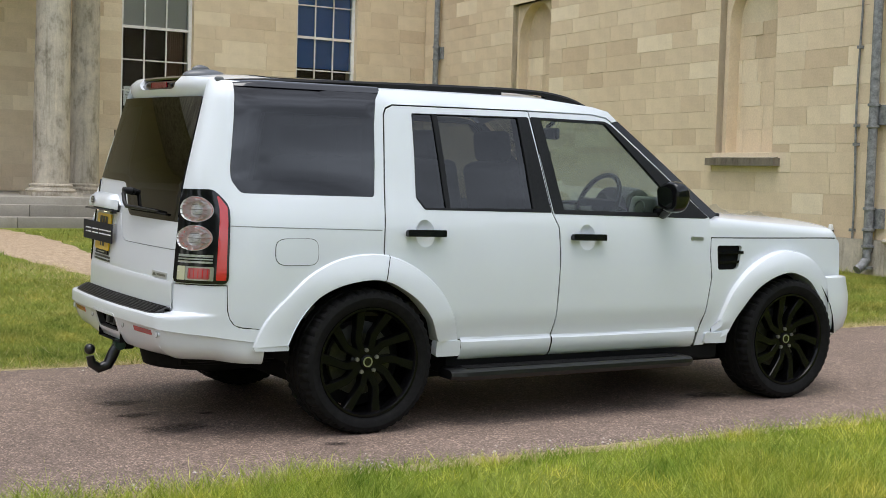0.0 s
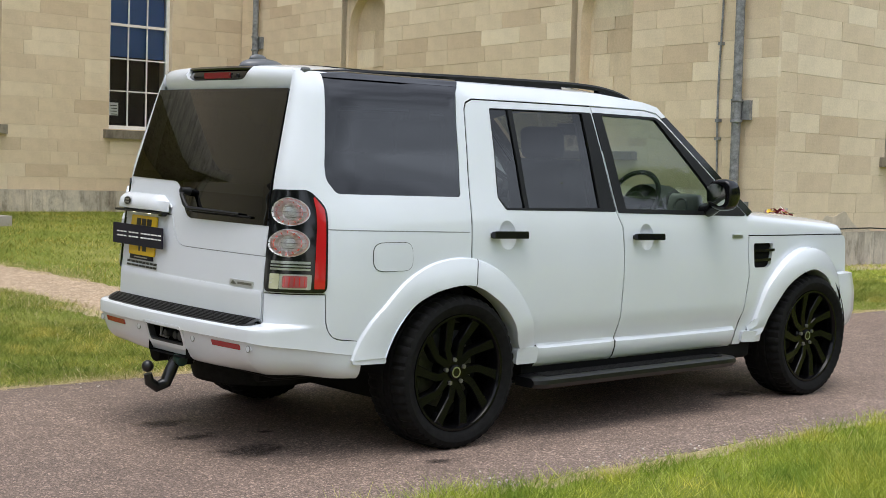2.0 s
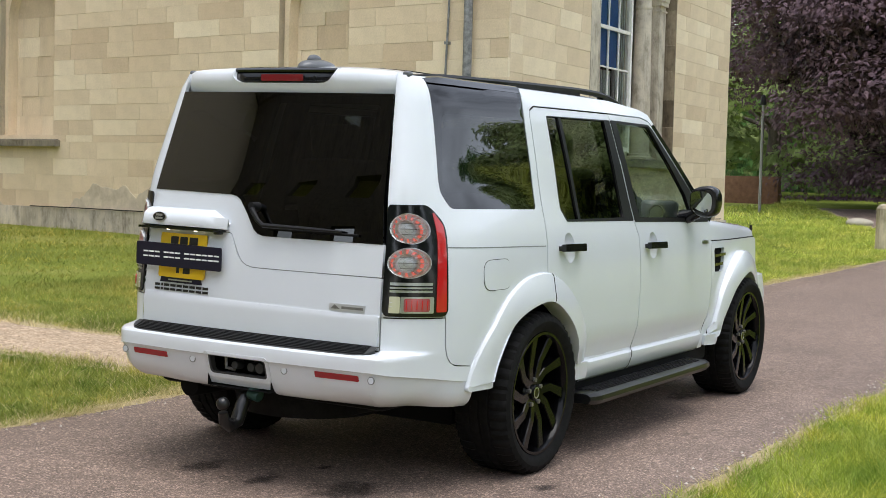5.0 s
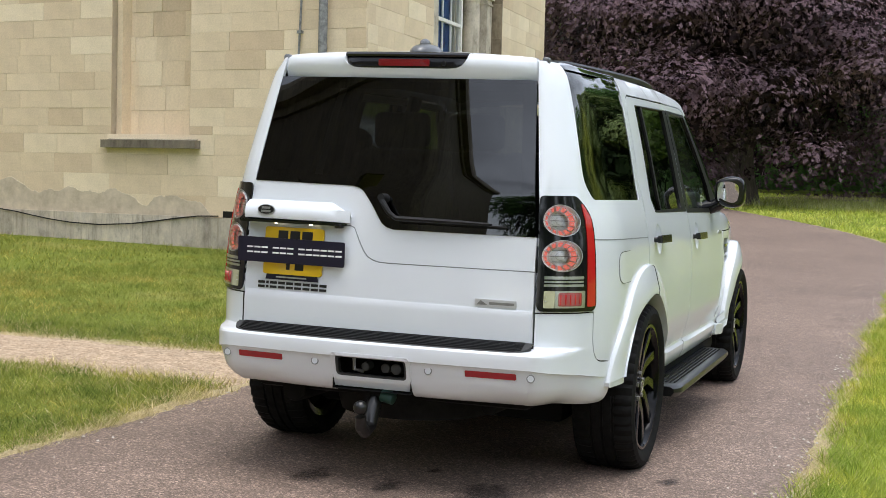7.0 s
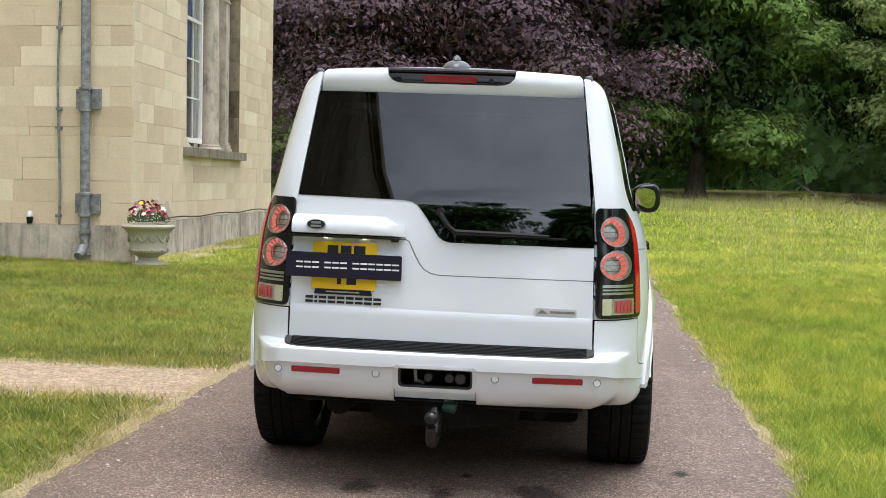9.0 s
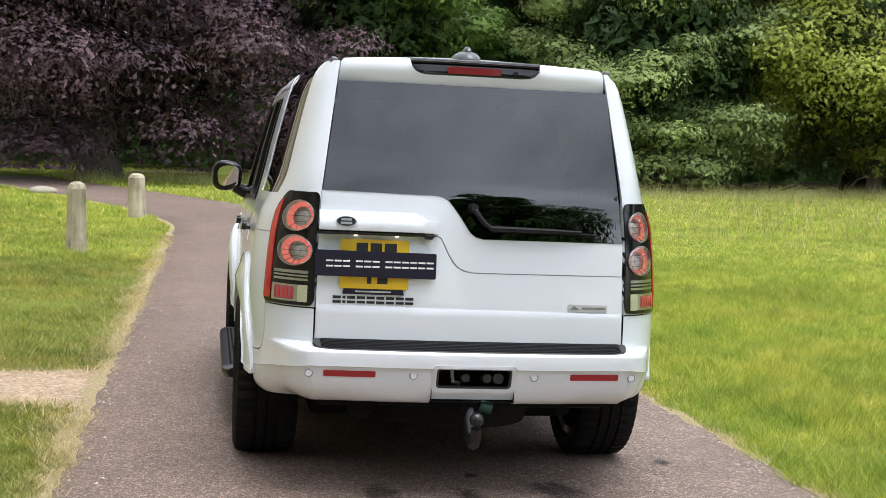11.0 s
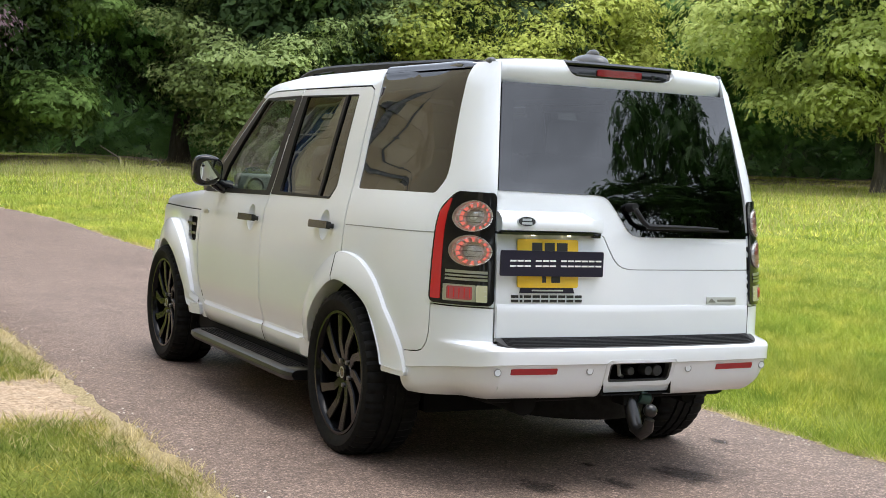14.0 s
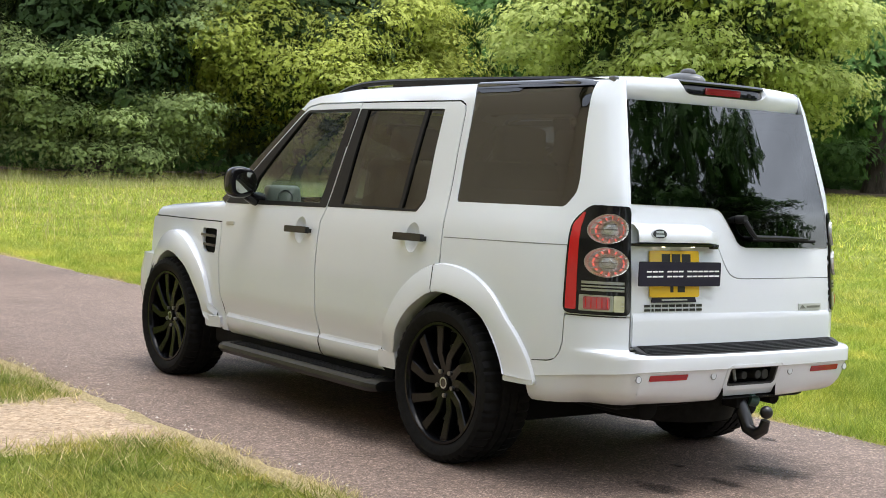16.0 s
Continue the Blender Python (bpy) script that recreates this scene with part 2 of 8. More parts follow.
STEPSTONE = mat_stone("step_stone", (0.25, 0.235, 0.21), (0.33, 0.31, 0.28), (0.40, 0.38, 0.34), streak=0.5)
LEAD = mat_noisy("lead_grey_metal", (0.10, 0.105, 0.11), (0.34, 0.345, 0.35), 14.0, 0.6, 0.3, 0.15)
SASH = mat_noisy("white_sash_paint", (0.76, 0.745, 0.71), (0.88, 0.87, 0.85), 14.0, 0.45, 0.1)
PANE = mat_glass("window_pane", (0.85, 0.87, 0.87), 1.4)
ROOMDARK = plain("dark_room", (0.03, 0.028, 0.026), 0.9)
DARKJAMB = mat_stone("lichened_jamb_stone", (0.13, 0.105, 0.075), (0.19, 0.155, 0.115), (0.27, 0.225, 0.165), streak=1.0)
VOILE = plain("pale_curtain", (0.62, 0.63, 0.61), 0.9)
BLIND = plain("blue_blind", (0.07, 0.17, 0.42), 0.7)
LEAF_COPPER = mat_leaf("copper_beech_leaf", (0.100, 0.065, 0.084), (0.150, 0.094, 0.120), (0.236, 0.155, 0.192), 0.14, lobes=21.0)
LEAF_DARK = mat_leaf("dark_green_leaf", (0.063, 0.130, 0.042), (0.123, 0.245, 0.067), (0.219, 0.388, 0.104), 0.16, lobes=19.0)
LEAF_MID = mat_leaf("mid_green_leaf", (0.20, 0.265, 0.10), (0.295, 0.375, 0.142), (0.42, 0.50, 0.20), 0.16, lobes=19.0)
LEAF_BRIGHT = mat_leaf("lime_green_leaf", (0.35, 0.40, 0.09), (0.50, 0.55, 0.13), (0.64, 0.68, 0.19), 0.3, lobes=19.0)
LEAF_OAK = mat_leaf("oak_green_leaf", (0.31, 0.37, 0.11), (0.50, 0.57, 0.18), (0.72, 0.78, 0.30), 0.3, lobes=19.0)
LEAF_SYC = mat_leaf("sycamore_leaf", (0.085, 0.145, 0.035), (0.135, 0.220, 0.052), (0.20, 0.31, 0.085), 0.16, lobes=13.0)
BLADE = mat_leaf("grass_blade", (0.19, 0.255, 0.034), (0.38, 0.460, 0.062), (0.68, 0.73, 0.20), 0.5, (1.30, 1.08, 1.15))
BLADE_LAWN = mat_leaf("lawn_blade", (0.135, 0.168, 0.032), (0.285, 0.325, 0.062), (0.530, 0.530, 0.175), 0.5, (1.35, 1.10, 1.2))
BLADE_LONG = mat_leaf("meadow_blade", (0.25, 0.30, 0.046), (0.51, 0.58, 0.095), (0.84, 0.86, 0.28), 0.5, (1.18, 1.04, 1.2))
BLADE_TALL = mat_leaf("tall_weed_blade", (0.24, 0.27, 0.08), (0.44, 0.46, 0.17), (0.70, 0.68, 0.36), 0.4)
BLADE_DRY = mat_leaf("dry_blade", (0.34, 0.285, 0.13), (0.58, 0.485, 0.25), (0.80, 0.68, 0.40), 0.3)
# dark leaf tones for the crown hearts, with the shade in the colour
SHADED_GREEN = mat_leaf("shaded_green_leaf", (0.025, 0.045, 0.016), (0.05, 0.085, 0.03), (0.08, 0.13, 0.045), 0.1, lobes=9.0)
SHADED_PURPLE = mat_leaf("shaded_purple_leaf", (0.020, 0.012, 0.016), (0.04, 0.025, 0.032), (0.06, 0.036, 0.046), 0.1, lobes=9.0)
BARK = mat_bark()
LITTER = mat_noisy("leaf_litter", (0.07, 0.045, 0.03), (0.24, 0.17, 0.12), 3.0, 0.95, 0.5, dist=0.05)
PAINT = mat_paint()
GLOSSBLACK = plain("gloss_black_trim", (0.006, 0.006, 0.007), 0.12, coat=0.2, spec=0.35)
SATINBLACK = mat_noisy("satin_black_trim", (0.008, 0.008, 0.009), (0.014, 0.014, 0.015), 60.0, 0.42, 0.1)
SATINBLACK.node_tree.nodes["Principled BSDF"].inputs["Specular IOR Level"].default_value = 0.22
PLASTIC = mat_noisy("grey_black_plastic", (0.022, 0.023, 0.024), (0.036, 0.037, 0.038), 220.0, 0.6, 0.2, dist=0.001)
RUBBER = mat_noisy("tyre_rubber", (0.005, 0.005, 0.005), (0.012, 0.0118, 0.0115), 30.0, 0.75, 0.15, dist=0.002)
RUBBER.node_tree.nodes["Principled BSDF"].inputs["Specular IOR Level"].default_value = 0.12
STEPBLACK = mat_noisy("gloss_black_powder_coat", (0.004, 0.004, 0.0042), (0.009, 0.009, 0.0095), 50.0, 0.28, 0.05)
WHEELBLACK = plain("gloss_black_alloy", (0.003, 0.003, 0.0035), 0.16, spec=0.18)
DARK = plain("dark_underside", (0.005, 0.005, 0.005), 0.9, spec=0.2)
CABIN = mat_noisy("cabin_trim", (0.05, 0.048, 0.045), (0.075, 0.072, 0.068), 60.0, 0.7)
LEATHER = mat_noisy("dark_leather", (0.04, 0.038, 0.036), (0.065, 0.06, 0.056), 90.0, 0.55, 0.2, dist=0.001)
CARDTRIM = plain("light_door_card", (0.40, 0.40, 0.39), 0.5)
GLASS_DARK = mat_glass("privacy_glass", (0.040, 0.042, 0.045), 1.72)
GLASS_MID = mat_glass("tinted_glass", (0.16, 0.165, 0.165), 1.55)
GLASS_CLEAR = mat_glass("clear_green_glass", (0.56, 0.64, 0.585), 1.55)
GLASS_BACKED = plain("black_backed_glass", (0.004, 0.004, 0.0045), 0.015, coat=0.5, spec=0.9)
SILVER = plain("silver_badge", (0.55, 0.56, 0.57), 0.3, 1.0)
STEEL = mat_noisy("dull_steel", (0.20, 0.20, 0.20), (0.36, 0.35, 0.34), 40.0, 0.45, 0.0, 0.9)
DISC = mat_noisy("worn_brake_disc", (0.035, 0.035, 0.02), (0.09, 0.09, 0.052), 30.0, 0.5, 0.0, 0.3, dist=0.001)
REDLENS = plain("red_lens", (0.50, 0.012, 0.014), 0.12, coat=0.8)
DARKRED = plain("dark_red_lens", (0.17, 0.004, 0.008), 0.25, coat=0.3)
REDREF = plain("red_reflector", (0.34, 0.008, 0.014), 0.25, coat=0.5)
CLEARLENS = mat_glass("clear_lens", (0.93, 0.93, 0.93), 1.45)
LAMPGLOW = plain("lit_red_segment", (0.36, 0.08, 0.065), 0.4)
LAMPGLOW.node_tree.nodes["Principled BSDF"].inputs["Emission Color"].default_value = (1.0, 0.26, 0.20, 1)
LAMPGLOW.node_tree.nodes["Principled BSDF"].inputs["Emission Strength"].default_value = 0.34
OLIVELENS = plain("reversing_lens", (0.46, 0.46, 0.30), 0.15, coat=0.8)
FACETS = mat_facets()
LAMPBEZEL = plain("lamp_bezel", (0.80, 0.81, 0.82), 0.3)
BADGEMETAL = plain("brushed_badge", (0.56, 0.57, 0.58), 0.38, 0.5)
SHADE_RING_GREY = plain("grey_shade_and_ring", (0.22, 0.23, 0.24), 0.6)
PODGREY = plain("grey_pod_plastic", (0.10, 0.105, 0.11), 0.35, coat=0.3)
FOGRED = plain("ribbed_fog_red", (0.42, 0.10, 0.11), 0.2, 0.35, coat=0.6)
YELLOW = plain("yellow_plate", (0.78, 0.50, 0.012), 0.35, coat=0.3)
NAVY = plain("navy_sign", (0.014, 0.012, 0.026), 0.45, spec=0.25)
WHITEINK = plain("white_ink", (0.85, 0.85, 0.85), 0.5)
BLACKINK = plain("black_lettering", (0.010, 0.010, 0.011), 0.35)
MIRRORGLASS = plain("mirror_glass", (0.55, 0.57, 0.58), 0.02, 1.0)
GREENPLUG = plain("green_socket", (0.008, 0.040, 0.030), 0.5)
WHITELAMP = plain("plate_lamp", (1.0, 0.86, 0.6), 0.4, emit=2.5)
URNSTONE = mat_stone("urn_stone", (0.33, 0.31, 0.255), (0.42, 0.395, 0.325), (0.48, 0.45, 0.37), streak=0.5)
PETALS = {
    "yellow": plain("yellow_petal", (0.75, 0.48, 0.02), 0.6),
    "white": plain("white_petal", (0.82, 0.80, 0.76), 0.6),
    "maroon": plain("maroon_petal", (0.22, 0.012, 0.03), 0.6),
    "pink": plain("pink_petal", (0.55, 0.16, 0.24), 0.6),
}
BOLLARDSTONE = mat_stone("lichened_stone", (0.36, 0.32, 0.24), (0.50, 0.45, 0.35), (0.62, 0.57, 0.46), streak=1.0)
CHIPSTONE = mat_noisy("pale_chippings", (0.42, 0.37, 0.32), (0.70, 0.65, 0.58), 25.0, 0.85)
FOLIAGE = plain("bedding_leaf", (0.05, 0.11, 0.03), 0.6)


# ---- mesh helpers ----
def ob_of(name, verts, faces, mat, parent=None, smooth=False, label=""):
    me = bpy.data.meshes.new(name)
    me.from_pydata([tuple(v) for v in verts], [], [tuple(f) for f in faces])
    me.materials.append(mat)
    if smooth:
        me.polygons.foreach_set("use_smooth", [True] * len(me.polygons))
    ob = new(name, me)
    if parent is not None:
        ob.parent = parent
    if label:
        tagged(ob, label)
    return ob


def part(name, bm, mat, parent=None, label="", smooth=True, bevel=0.0, seg=2, angle=35):
    """Links a bmesh as one mesh object under a thing or a part."""
    if bevel > 0:
        es = [e for e in bm.edges if len(e.link_faces) == 2 and e.calc_face_angle(0) > radians(30)]
        bmesh.ops.bevel(bm, geom=es, offset=bevel, segments=seg, profile=0.5, affect="EDGES")
    bmesh.ops.recalc_face_normals(bm, faces=bm.faces)
    if smooth:
        for f in bm.faces:
            f.smooth = True
        for e in bm.edges:
            if len(e.link_faces) == 2 and e.calc_face_angle(0) > radians(angle):
                e.smooth = False
    me = bpy.data.meshes.new(name)
    bm.to_mesh(me)
    bm.free()
    me.materials.append(mat)
    ob = new(name, me)
    if parent is not None:
        ob.parent = parent
    if label:
        tagged(ob, label)
    return ob


def empty(name, m=None):
    e = new(name)
    e.empty_display_size = 0.2
    if m is not None:
        e.matrix_world = m
    return e


def box(bm, c, s, rot=None):
    m = Matrix.Translation(c)
    if rot is not None:
        m = m @ rot
    return bmesh.ops.create_cube(bm, size=1.0, matrix=m @ Matrix.Diagonal((*s, 1)))["verts"]


def cyl(bm, a, b, r0, r1=None, seg=16, caps=True):
    a, b = Vector(a), Vector(b)
    d = b - a
    m = Matrix.Translation((a + b) / 2) @ d.to_track_quat("Z", "Y").to_matrix().to_4x4()
    return bmesh.ops.create_cone(bm, cap_ends=caps, segments=seg, radius1=r0, radius2=r0 if r1 is None else r1, depth=d.length, matrix=m)["verts"]


def tube(bm, pts, r, seg=10):
    """A bent tube through points; r is one radius or one for each point."""
    pts = [Vector(p) for p in pts]
    rs = r if isinstance(r, (list, tuple)) else [r] * len(pts)
    rings = []
    up = Vector((0.13, 0.21, 0.97))
    for i, p in enumerate(pts):
        d = (pts[min(i + 1, len(pts) - 1)] - pts[max(i - 1, 0)]).normalized()
        s = d.cross(up)
        if s.length < 1e-4:
            s = d.cross(Vector((1, 0, 0)))
        s.normalize()
        t = d.cross(s).normalized()
        rings.append([bm.verts.new(p + rs[i] * (math.cos(a) * s + math.sin(a) * t)) for a in [2 * math.pi * k / seg for k in range(seg)]])
    for r0, r1 in zip(rings, rings[1:]):
        for k in range(seg):
            bm.faces.new((r0[k], r0[(k + 1) % seg], r1[(k + 1) % seg], r1[k]))
    bm.faces.new(rings[0][::-1])
    bm.faces.new(rings[-1])


def lathe(bm, profile, m=None, seg=32, closed=False):
    """Turns (radius, height) pairs about z."""
    m = m or Matrix()
    rings = []
    for r, z in profile:
        rings.append([bm.verts.new(m @ Vector((r * math.cos(2 * math.pi * k / seg), r * math.sin(2 * math.pi * k / seg), z))) for k in range(seg)])
    pairs = list(zip(rings, rings[1:])) + ([(rings[-1], rings[0])] if closed else [])
    for r0, r1 in pairs:
        for k in range(seg):
            bm.faces.new((r0[k], r0[(k + 1) % seg], r1[(k + 1) % seg], r1[k]))
    return rings


# ---- ground ----
def height(x, y):
    r = math.hypot(x, y)
    w = min(1.0, max(0.0, (r - 8) / 22))
    w = w * w * (3 - 2 * w)
    rise = min(1.0, max(0.0, (math.atan2(y, x) + 0.30) / 0.12)) if x > 0 else 0.0
    return (0.012 + 0.0064 * x + 0.0173 * y) * (1 - w) + w * 0.012 * min(r, 70) + 0.006 * rise * min(50.0, max(0.0, r - 20))


def centre_y(x):
    """The line of the drive, which bends away past the house."""
    if x < 18.0:
        return 0.02
    d = x - 18.0
    return 0.02 + 0.38 * (d - 4 * (1 - math.exp(-d / 4)))


def grid_sheet(name, xs, ys, lift, mat, fn=None):
    verts = [(x, y, (fn or height)(x, y) + lift) for x in xs for y in ys]
    ny = len(ys)
    faces = [(i * ny + j, (i + 1) * ny + j, (i + 1) * ny + j + 1, i * ny + j + 1) for i in range(len(xs) - 1) for j in range(ny - 1)]
    return ob_of(name, verts, faces, mat, smooth=True)


def spaced(lo, hi, near, far):
    """Fine steps near the car, coarse ones far off."""
    out, x = [0.0], 0.0
    while x < hi:
        x += near if abs(x) < 26 else far if abs(x) < 120 else far * 12
        out.append(x)
    x = 0.0
    while x > lo:
        x -= near if abs(x) < 26 else far if abs(x) < 120 else far * 12
        out.insert(0, x)
    return out


ground = grid_sheet("ground", spaced(-1400, 1400, 0.5, 5.0), spaced(-1400, 1400, 0.5, 5.0), -0.014, TURF)
tagged(ground, "mown lawn and long meadow grass of parkland", "lawn", kind="structure")


def strip(name, rows, lift, mat, wobble=0.0, seed=3):
    """A band laid on the ground between two edges: rows of (left, right) points."""
    rng = random.Random(seed)
    verts, faces, n = [], [], 9
    for (ax, ay), (bx, by) in rows:
        ja, jb = rng.uniform(-wobble, wobble), rng.uniform(-wobble, wobble)
        d = Vector((bx - ax, by - ay)).normalized()
        ax, ay, bx, by = ax + d.x * ja, ay + d.y * ja, bx + d.x * jb, by + d.y * jb
        for k in range(n):
            u = min(1.0, max(0.0, (k - 1) / (n - 3)))
            out = -0.02 if k == 0 else 0.02 if k == n - 1 else 0.0
            x, y = ax + (bx - ax) * u + d.x * out, ay + (by - ay) * u + d.y * out
            verts.append((x, y, height(x, y) + (lift if out == 0 else -0.02)))
    for i in range(len(rows) - 1):
        for k in range(n - 1):
            a = i * n + k
            faces.append((a, a + 1, a + n + 1, a + n))
    return ob_of(name, verts, faces, mat, smooth=True)


def drive_rows(half, x0=-60.0, x1=44.0, step=0.12, more=0.0):
    rows, x = [], x0
    while x <= x1:
        c, s = centre_y(x), 0.38 * (1 - math.exp(-max(0.0, x - 18.0) / 4))
        n = Vector((-s, 1)).normalized()
        rows.append(((x + n.x * (half + more), c + n.y * (half + more)), (x - n.x * half, c - n.y * half)))
        x += step if abs(x) < 26 else step * 6
    return rows


lawn = grid_sheet("lawn", [-30 + 0.5 * k for k in range(104)], [1.60 + 0.4 * k for k in range(49)], -0.009, LAWN)
tagged(lawn, "short mown lawn with straw-coloured patches before the house", "lawn", kind="structure")
verge = strip("verge", drive_rows(1.615, more=0.045), -0.001, DRYEDGE, 0.045, 5)
tagged(verge, "strip of dry bleached grass along the drive", "verge", kind="structure")
drive = strip("road", drive_rows(1.57), 0.003, ASPHALT, 0.025, 6)
tagged(drive, "worn brownish asphalt drive with a gritty surface", "drive", kind="structure")
path_rows = [((1.12 - 0.10 * math.sin(y * 0.7) - (0.2 * max(0, 2.2 - y)), y), (2.15 + 0.06 * math.sin(y * 1.1) + 0.04 * max(0, y - 9) + 0.15 * max(0, 2.2 - y), y)) for y in [1.62 + 0.2 * k for k in range(69)]]
path = strip("path", path_rows, -0.004, SAND, 0.05, 9)
tagged(path, "pale sandy gravel footpath across the lawn", "footpath", kind="structure")
# bare dry ground where the path meets the drive
fray = strip("dry_ground", [((0.92 - 0.9 * max(0, 2.0 - y) ** 1.5, y), (2.36 + 0.8 * max(0, 2.0 - y) ** 1.5, y)) for y in [1.58 + 0.06 * k for k in range(60)]], -0.007, DRYEDGE, 0.035, 11)
tagged(fray, "dry trodden grass beside the footpath", "dry grass", kind="structure")


plinth_rows = [((x, 5.16 + 0.0378 * (x - 11.15)), (x, 4.70 + 0.0378 * (x - 11.15) + 0.10 * math.sin(x * 2.3) + 0.05 * math.sin(x * 6.1))) for x in [11.0 + 0.12 * k for k in range(86)]]
litter_strip = strip("plinth_ground", plinth_rows, 0.0, mat_noisy("leafy_gravel", (0.20, 0.15, 0.09), (0.60, 0.50, 0.36), 26.0, 0.95, 0.8, dist=0.02), 0.05, 12)
tagged(litter_strip, "pale gravel and dead leaves along the plinth", "gravel", kind="structure")


# ---- the car: outlines are given along its side (x, z) and across its back (y, z) ----
from mathutils.geometry import delaunay_2d_cdt

CAR_POSE = pose(0, 0, 0, math.degrees(0.0173), math.degrees(-0.0064), 0)
car = empty("car", CAR_POSE)
tagged(car, "white family off-road car with black wheels parked on the drive", "car")


def smooth01(v):
    v = min(1.0, max(0.0, v))
    return v * v * (3 - 2 * v)


def lerp_table(rows, v):
    if v <= rows[0][0]:
        return rows[0][1]
    for (a, fa), (b, fb) in zip(rows, rows[1:]):
        if v <= b:
            u = (v - a) / (b - a)
            return fa + (fb - fa) * u
    return rows[-1][1]


def smooth_table(rows):
    """Samples a table finely and softens its corners."""
    lo, hi, n = rows[0][0], rows[-1][0], 240
    vals = [lerp_table(rows, lo + (hi - lo) * k / n) for k in range(n + 1)]
    for _ in range(24):
        vals = [vals[0]] + [(vals[k - 1] + 2 * vals[k] + vals[k + 1]) / 4 for k in range(1, n)] + [vals[-1]]

    def f(v):
        u = min(max((v - lo) / (hi - lo), 0.0), 1.0) * n
        k = min(int(u), n - 1)
        return vals[k] + (vals[k + 1] - vals[k]) * (u - k)
    return f


half_width = smooth_table([(0.2, 0.80), (0.35, 0.845), (0.45, 0.862), (0.52, 0.858), (0.6, 0.866), (0.8, 0.868), (0.95, 0.859), (1.04, 0.849), (1.10, 0.838), (1.17, 0.820), (1.2, 0.812), (1.4, 0.770), (1.62, 0.716), (1.70, 0.690), (1.735, 0.670), (1.752, 0.630), (1.8, 0.50)])
back_edge = smooth_table([(0.3, -0.90), (0.60, -0.940), (0.77, -0.938), (0.95, -0.925), (1.05, -0.915), (1.22, -0.893), (1.65, -0.778), (1.70, -0.765), (1.8, -0.735)])
edge_y = smooth_table([(0.3, 0.625), (0.77, 0.625), (1.05, 0.622), (1.22, 0.61), (1.65, 0.556), (1.75, 0.545), (1.8, 0.535)])
CORNER, SPAN = -0.45, 0.60


def side_xy(u, z):
    up = smooth01((z - 1.08) / 0.25)
    w = half_width(z) - 0.035 * up * (max(0.0, 0.55 - max(u, 0.15)) ** 2 / 0.8 + max(0.0, 0.15 - max(u, CORNER)))
    if u >= CORNER:
        y = w
        if 0.3 < u < 2.32 and z < 0.56:
            y -= min(0.026, 0.30 * (0.56 - z))
        if u > 2.3:
            y -= 0.075 * ((u - 2.3) / 1.2) ** 2.2 + 0.052 * smooth01((u - 2.3) / 1.0)
        return u, y
    t = min((CORNER - u) / SPAN, 1.0)
    ax, ay, bx, by = CORNER, w, back_edge(z) - 0.004 * up, edge_y(z)
    cx, cy = bx + 0.085 * (1 - up), w - 0.028 + 0.012 * up
    a, b, c = (1 - t) ** 2, 2 * t * (1 - t), t * t
    return a * ax + b * cx + c * bx, a * ay + b * cy + c * by


def side_map(s):
    """Side skin: s is 1 for the left flank, -1 for the right; off lifts outwards."""
    def f(u, z, off=0.0):
        x, y = side_xy(u, z)
        e = 0.004
        x1, y1 = side_xy(u + e, z)
        x2, y2 = side_xy(u, z + e)
        n = Vector((x1 - x, y1 - y, 0)).cross(Vector((x2 - x, y2 - y, e)))
        n.normalize()
        if n.y < 0 and u > CORNER:
            n = -n
        if u <= CORNER and n.dot(Vector((-0.5, 0.8, 0.1))) < 0:
            n = -n
        p = Vector((x, y, z)) + n * off
        return Vector((p.x, p.y * s, p.z))
    return f


def back_x(y, z):
    return back_edge(z) - 0.030 * (1 - (y / 0.62) ** 2)


def back_map(y, z, off=0.0):
    k = (back_edge(z + 0.01) - back_edge(z - 0.01)) / 0.02
    n = Vector((-1, 0.07 * y, k)).normalized()
    return Vector((back_x(y, z), y, z)) + n * off


def roof_z(x):
    return 1.745 - (0.085 * max(0.0, (x - 1.0) / 0.62) ** 2.2) - (0.02 * max(0.0, (-x - 0.45) / 0.3) ** 2)


def rounded(pts, r=0.03, n=5):
    """Rounds the corners of an outline."""
    out, m = [], len(pts)
    for i in range(m):
        p, a, b = Vector(pts[i]), Vector(pts[i - 1]), Vector(pts[(i + 1) % m])
        da, db = a - p, b - p
        k = min(r, da.length * 0.45, db.length * 0.45)
        pa, pb = p + da.normalized() * k, p + db.normalized() * k
        for j in range(n + 1):
            t = j / n
            out.append(tuple((1 - t) ** 2 * pa + 2 * t * (1 - t) * p + t * t * pb))
    return out


def dense(pts, step, closed=True):
    out, m = [], len(pts)
    for i in range(m if closed else m - 1):
        a, b = Vector(pts[i]), Vector(pts[(i + 1) % m])
        k = max(1, int((b - a).length / step))
        out += [tuple(a.lerp(b, j / k)) for j in range(k)]
    if not closed:
        out.append(tuple(pts[-1]))
    clean = []
    for p in out:
        if not clean or (Vector(p) - Vector(clean[-1])).length > 1e-4:
            clean.append(p)
    if closed and (Vector(clean[0]) - Vector(clean[-1])).length < 1e-4:
        clean.pop()
    return clean


def inside(p, poly):
    x, y = p
    c, j = False, len(poly) - 1
    for i in range(len(poly)):
        xi, yi = poly[i]
        xj, yj = poly[j]
        if (yi > y) != (yj > y) and x < (xj - xi) * (y - yi) / (yj - yi) + xi:
            c = not c
        j = i
    return c


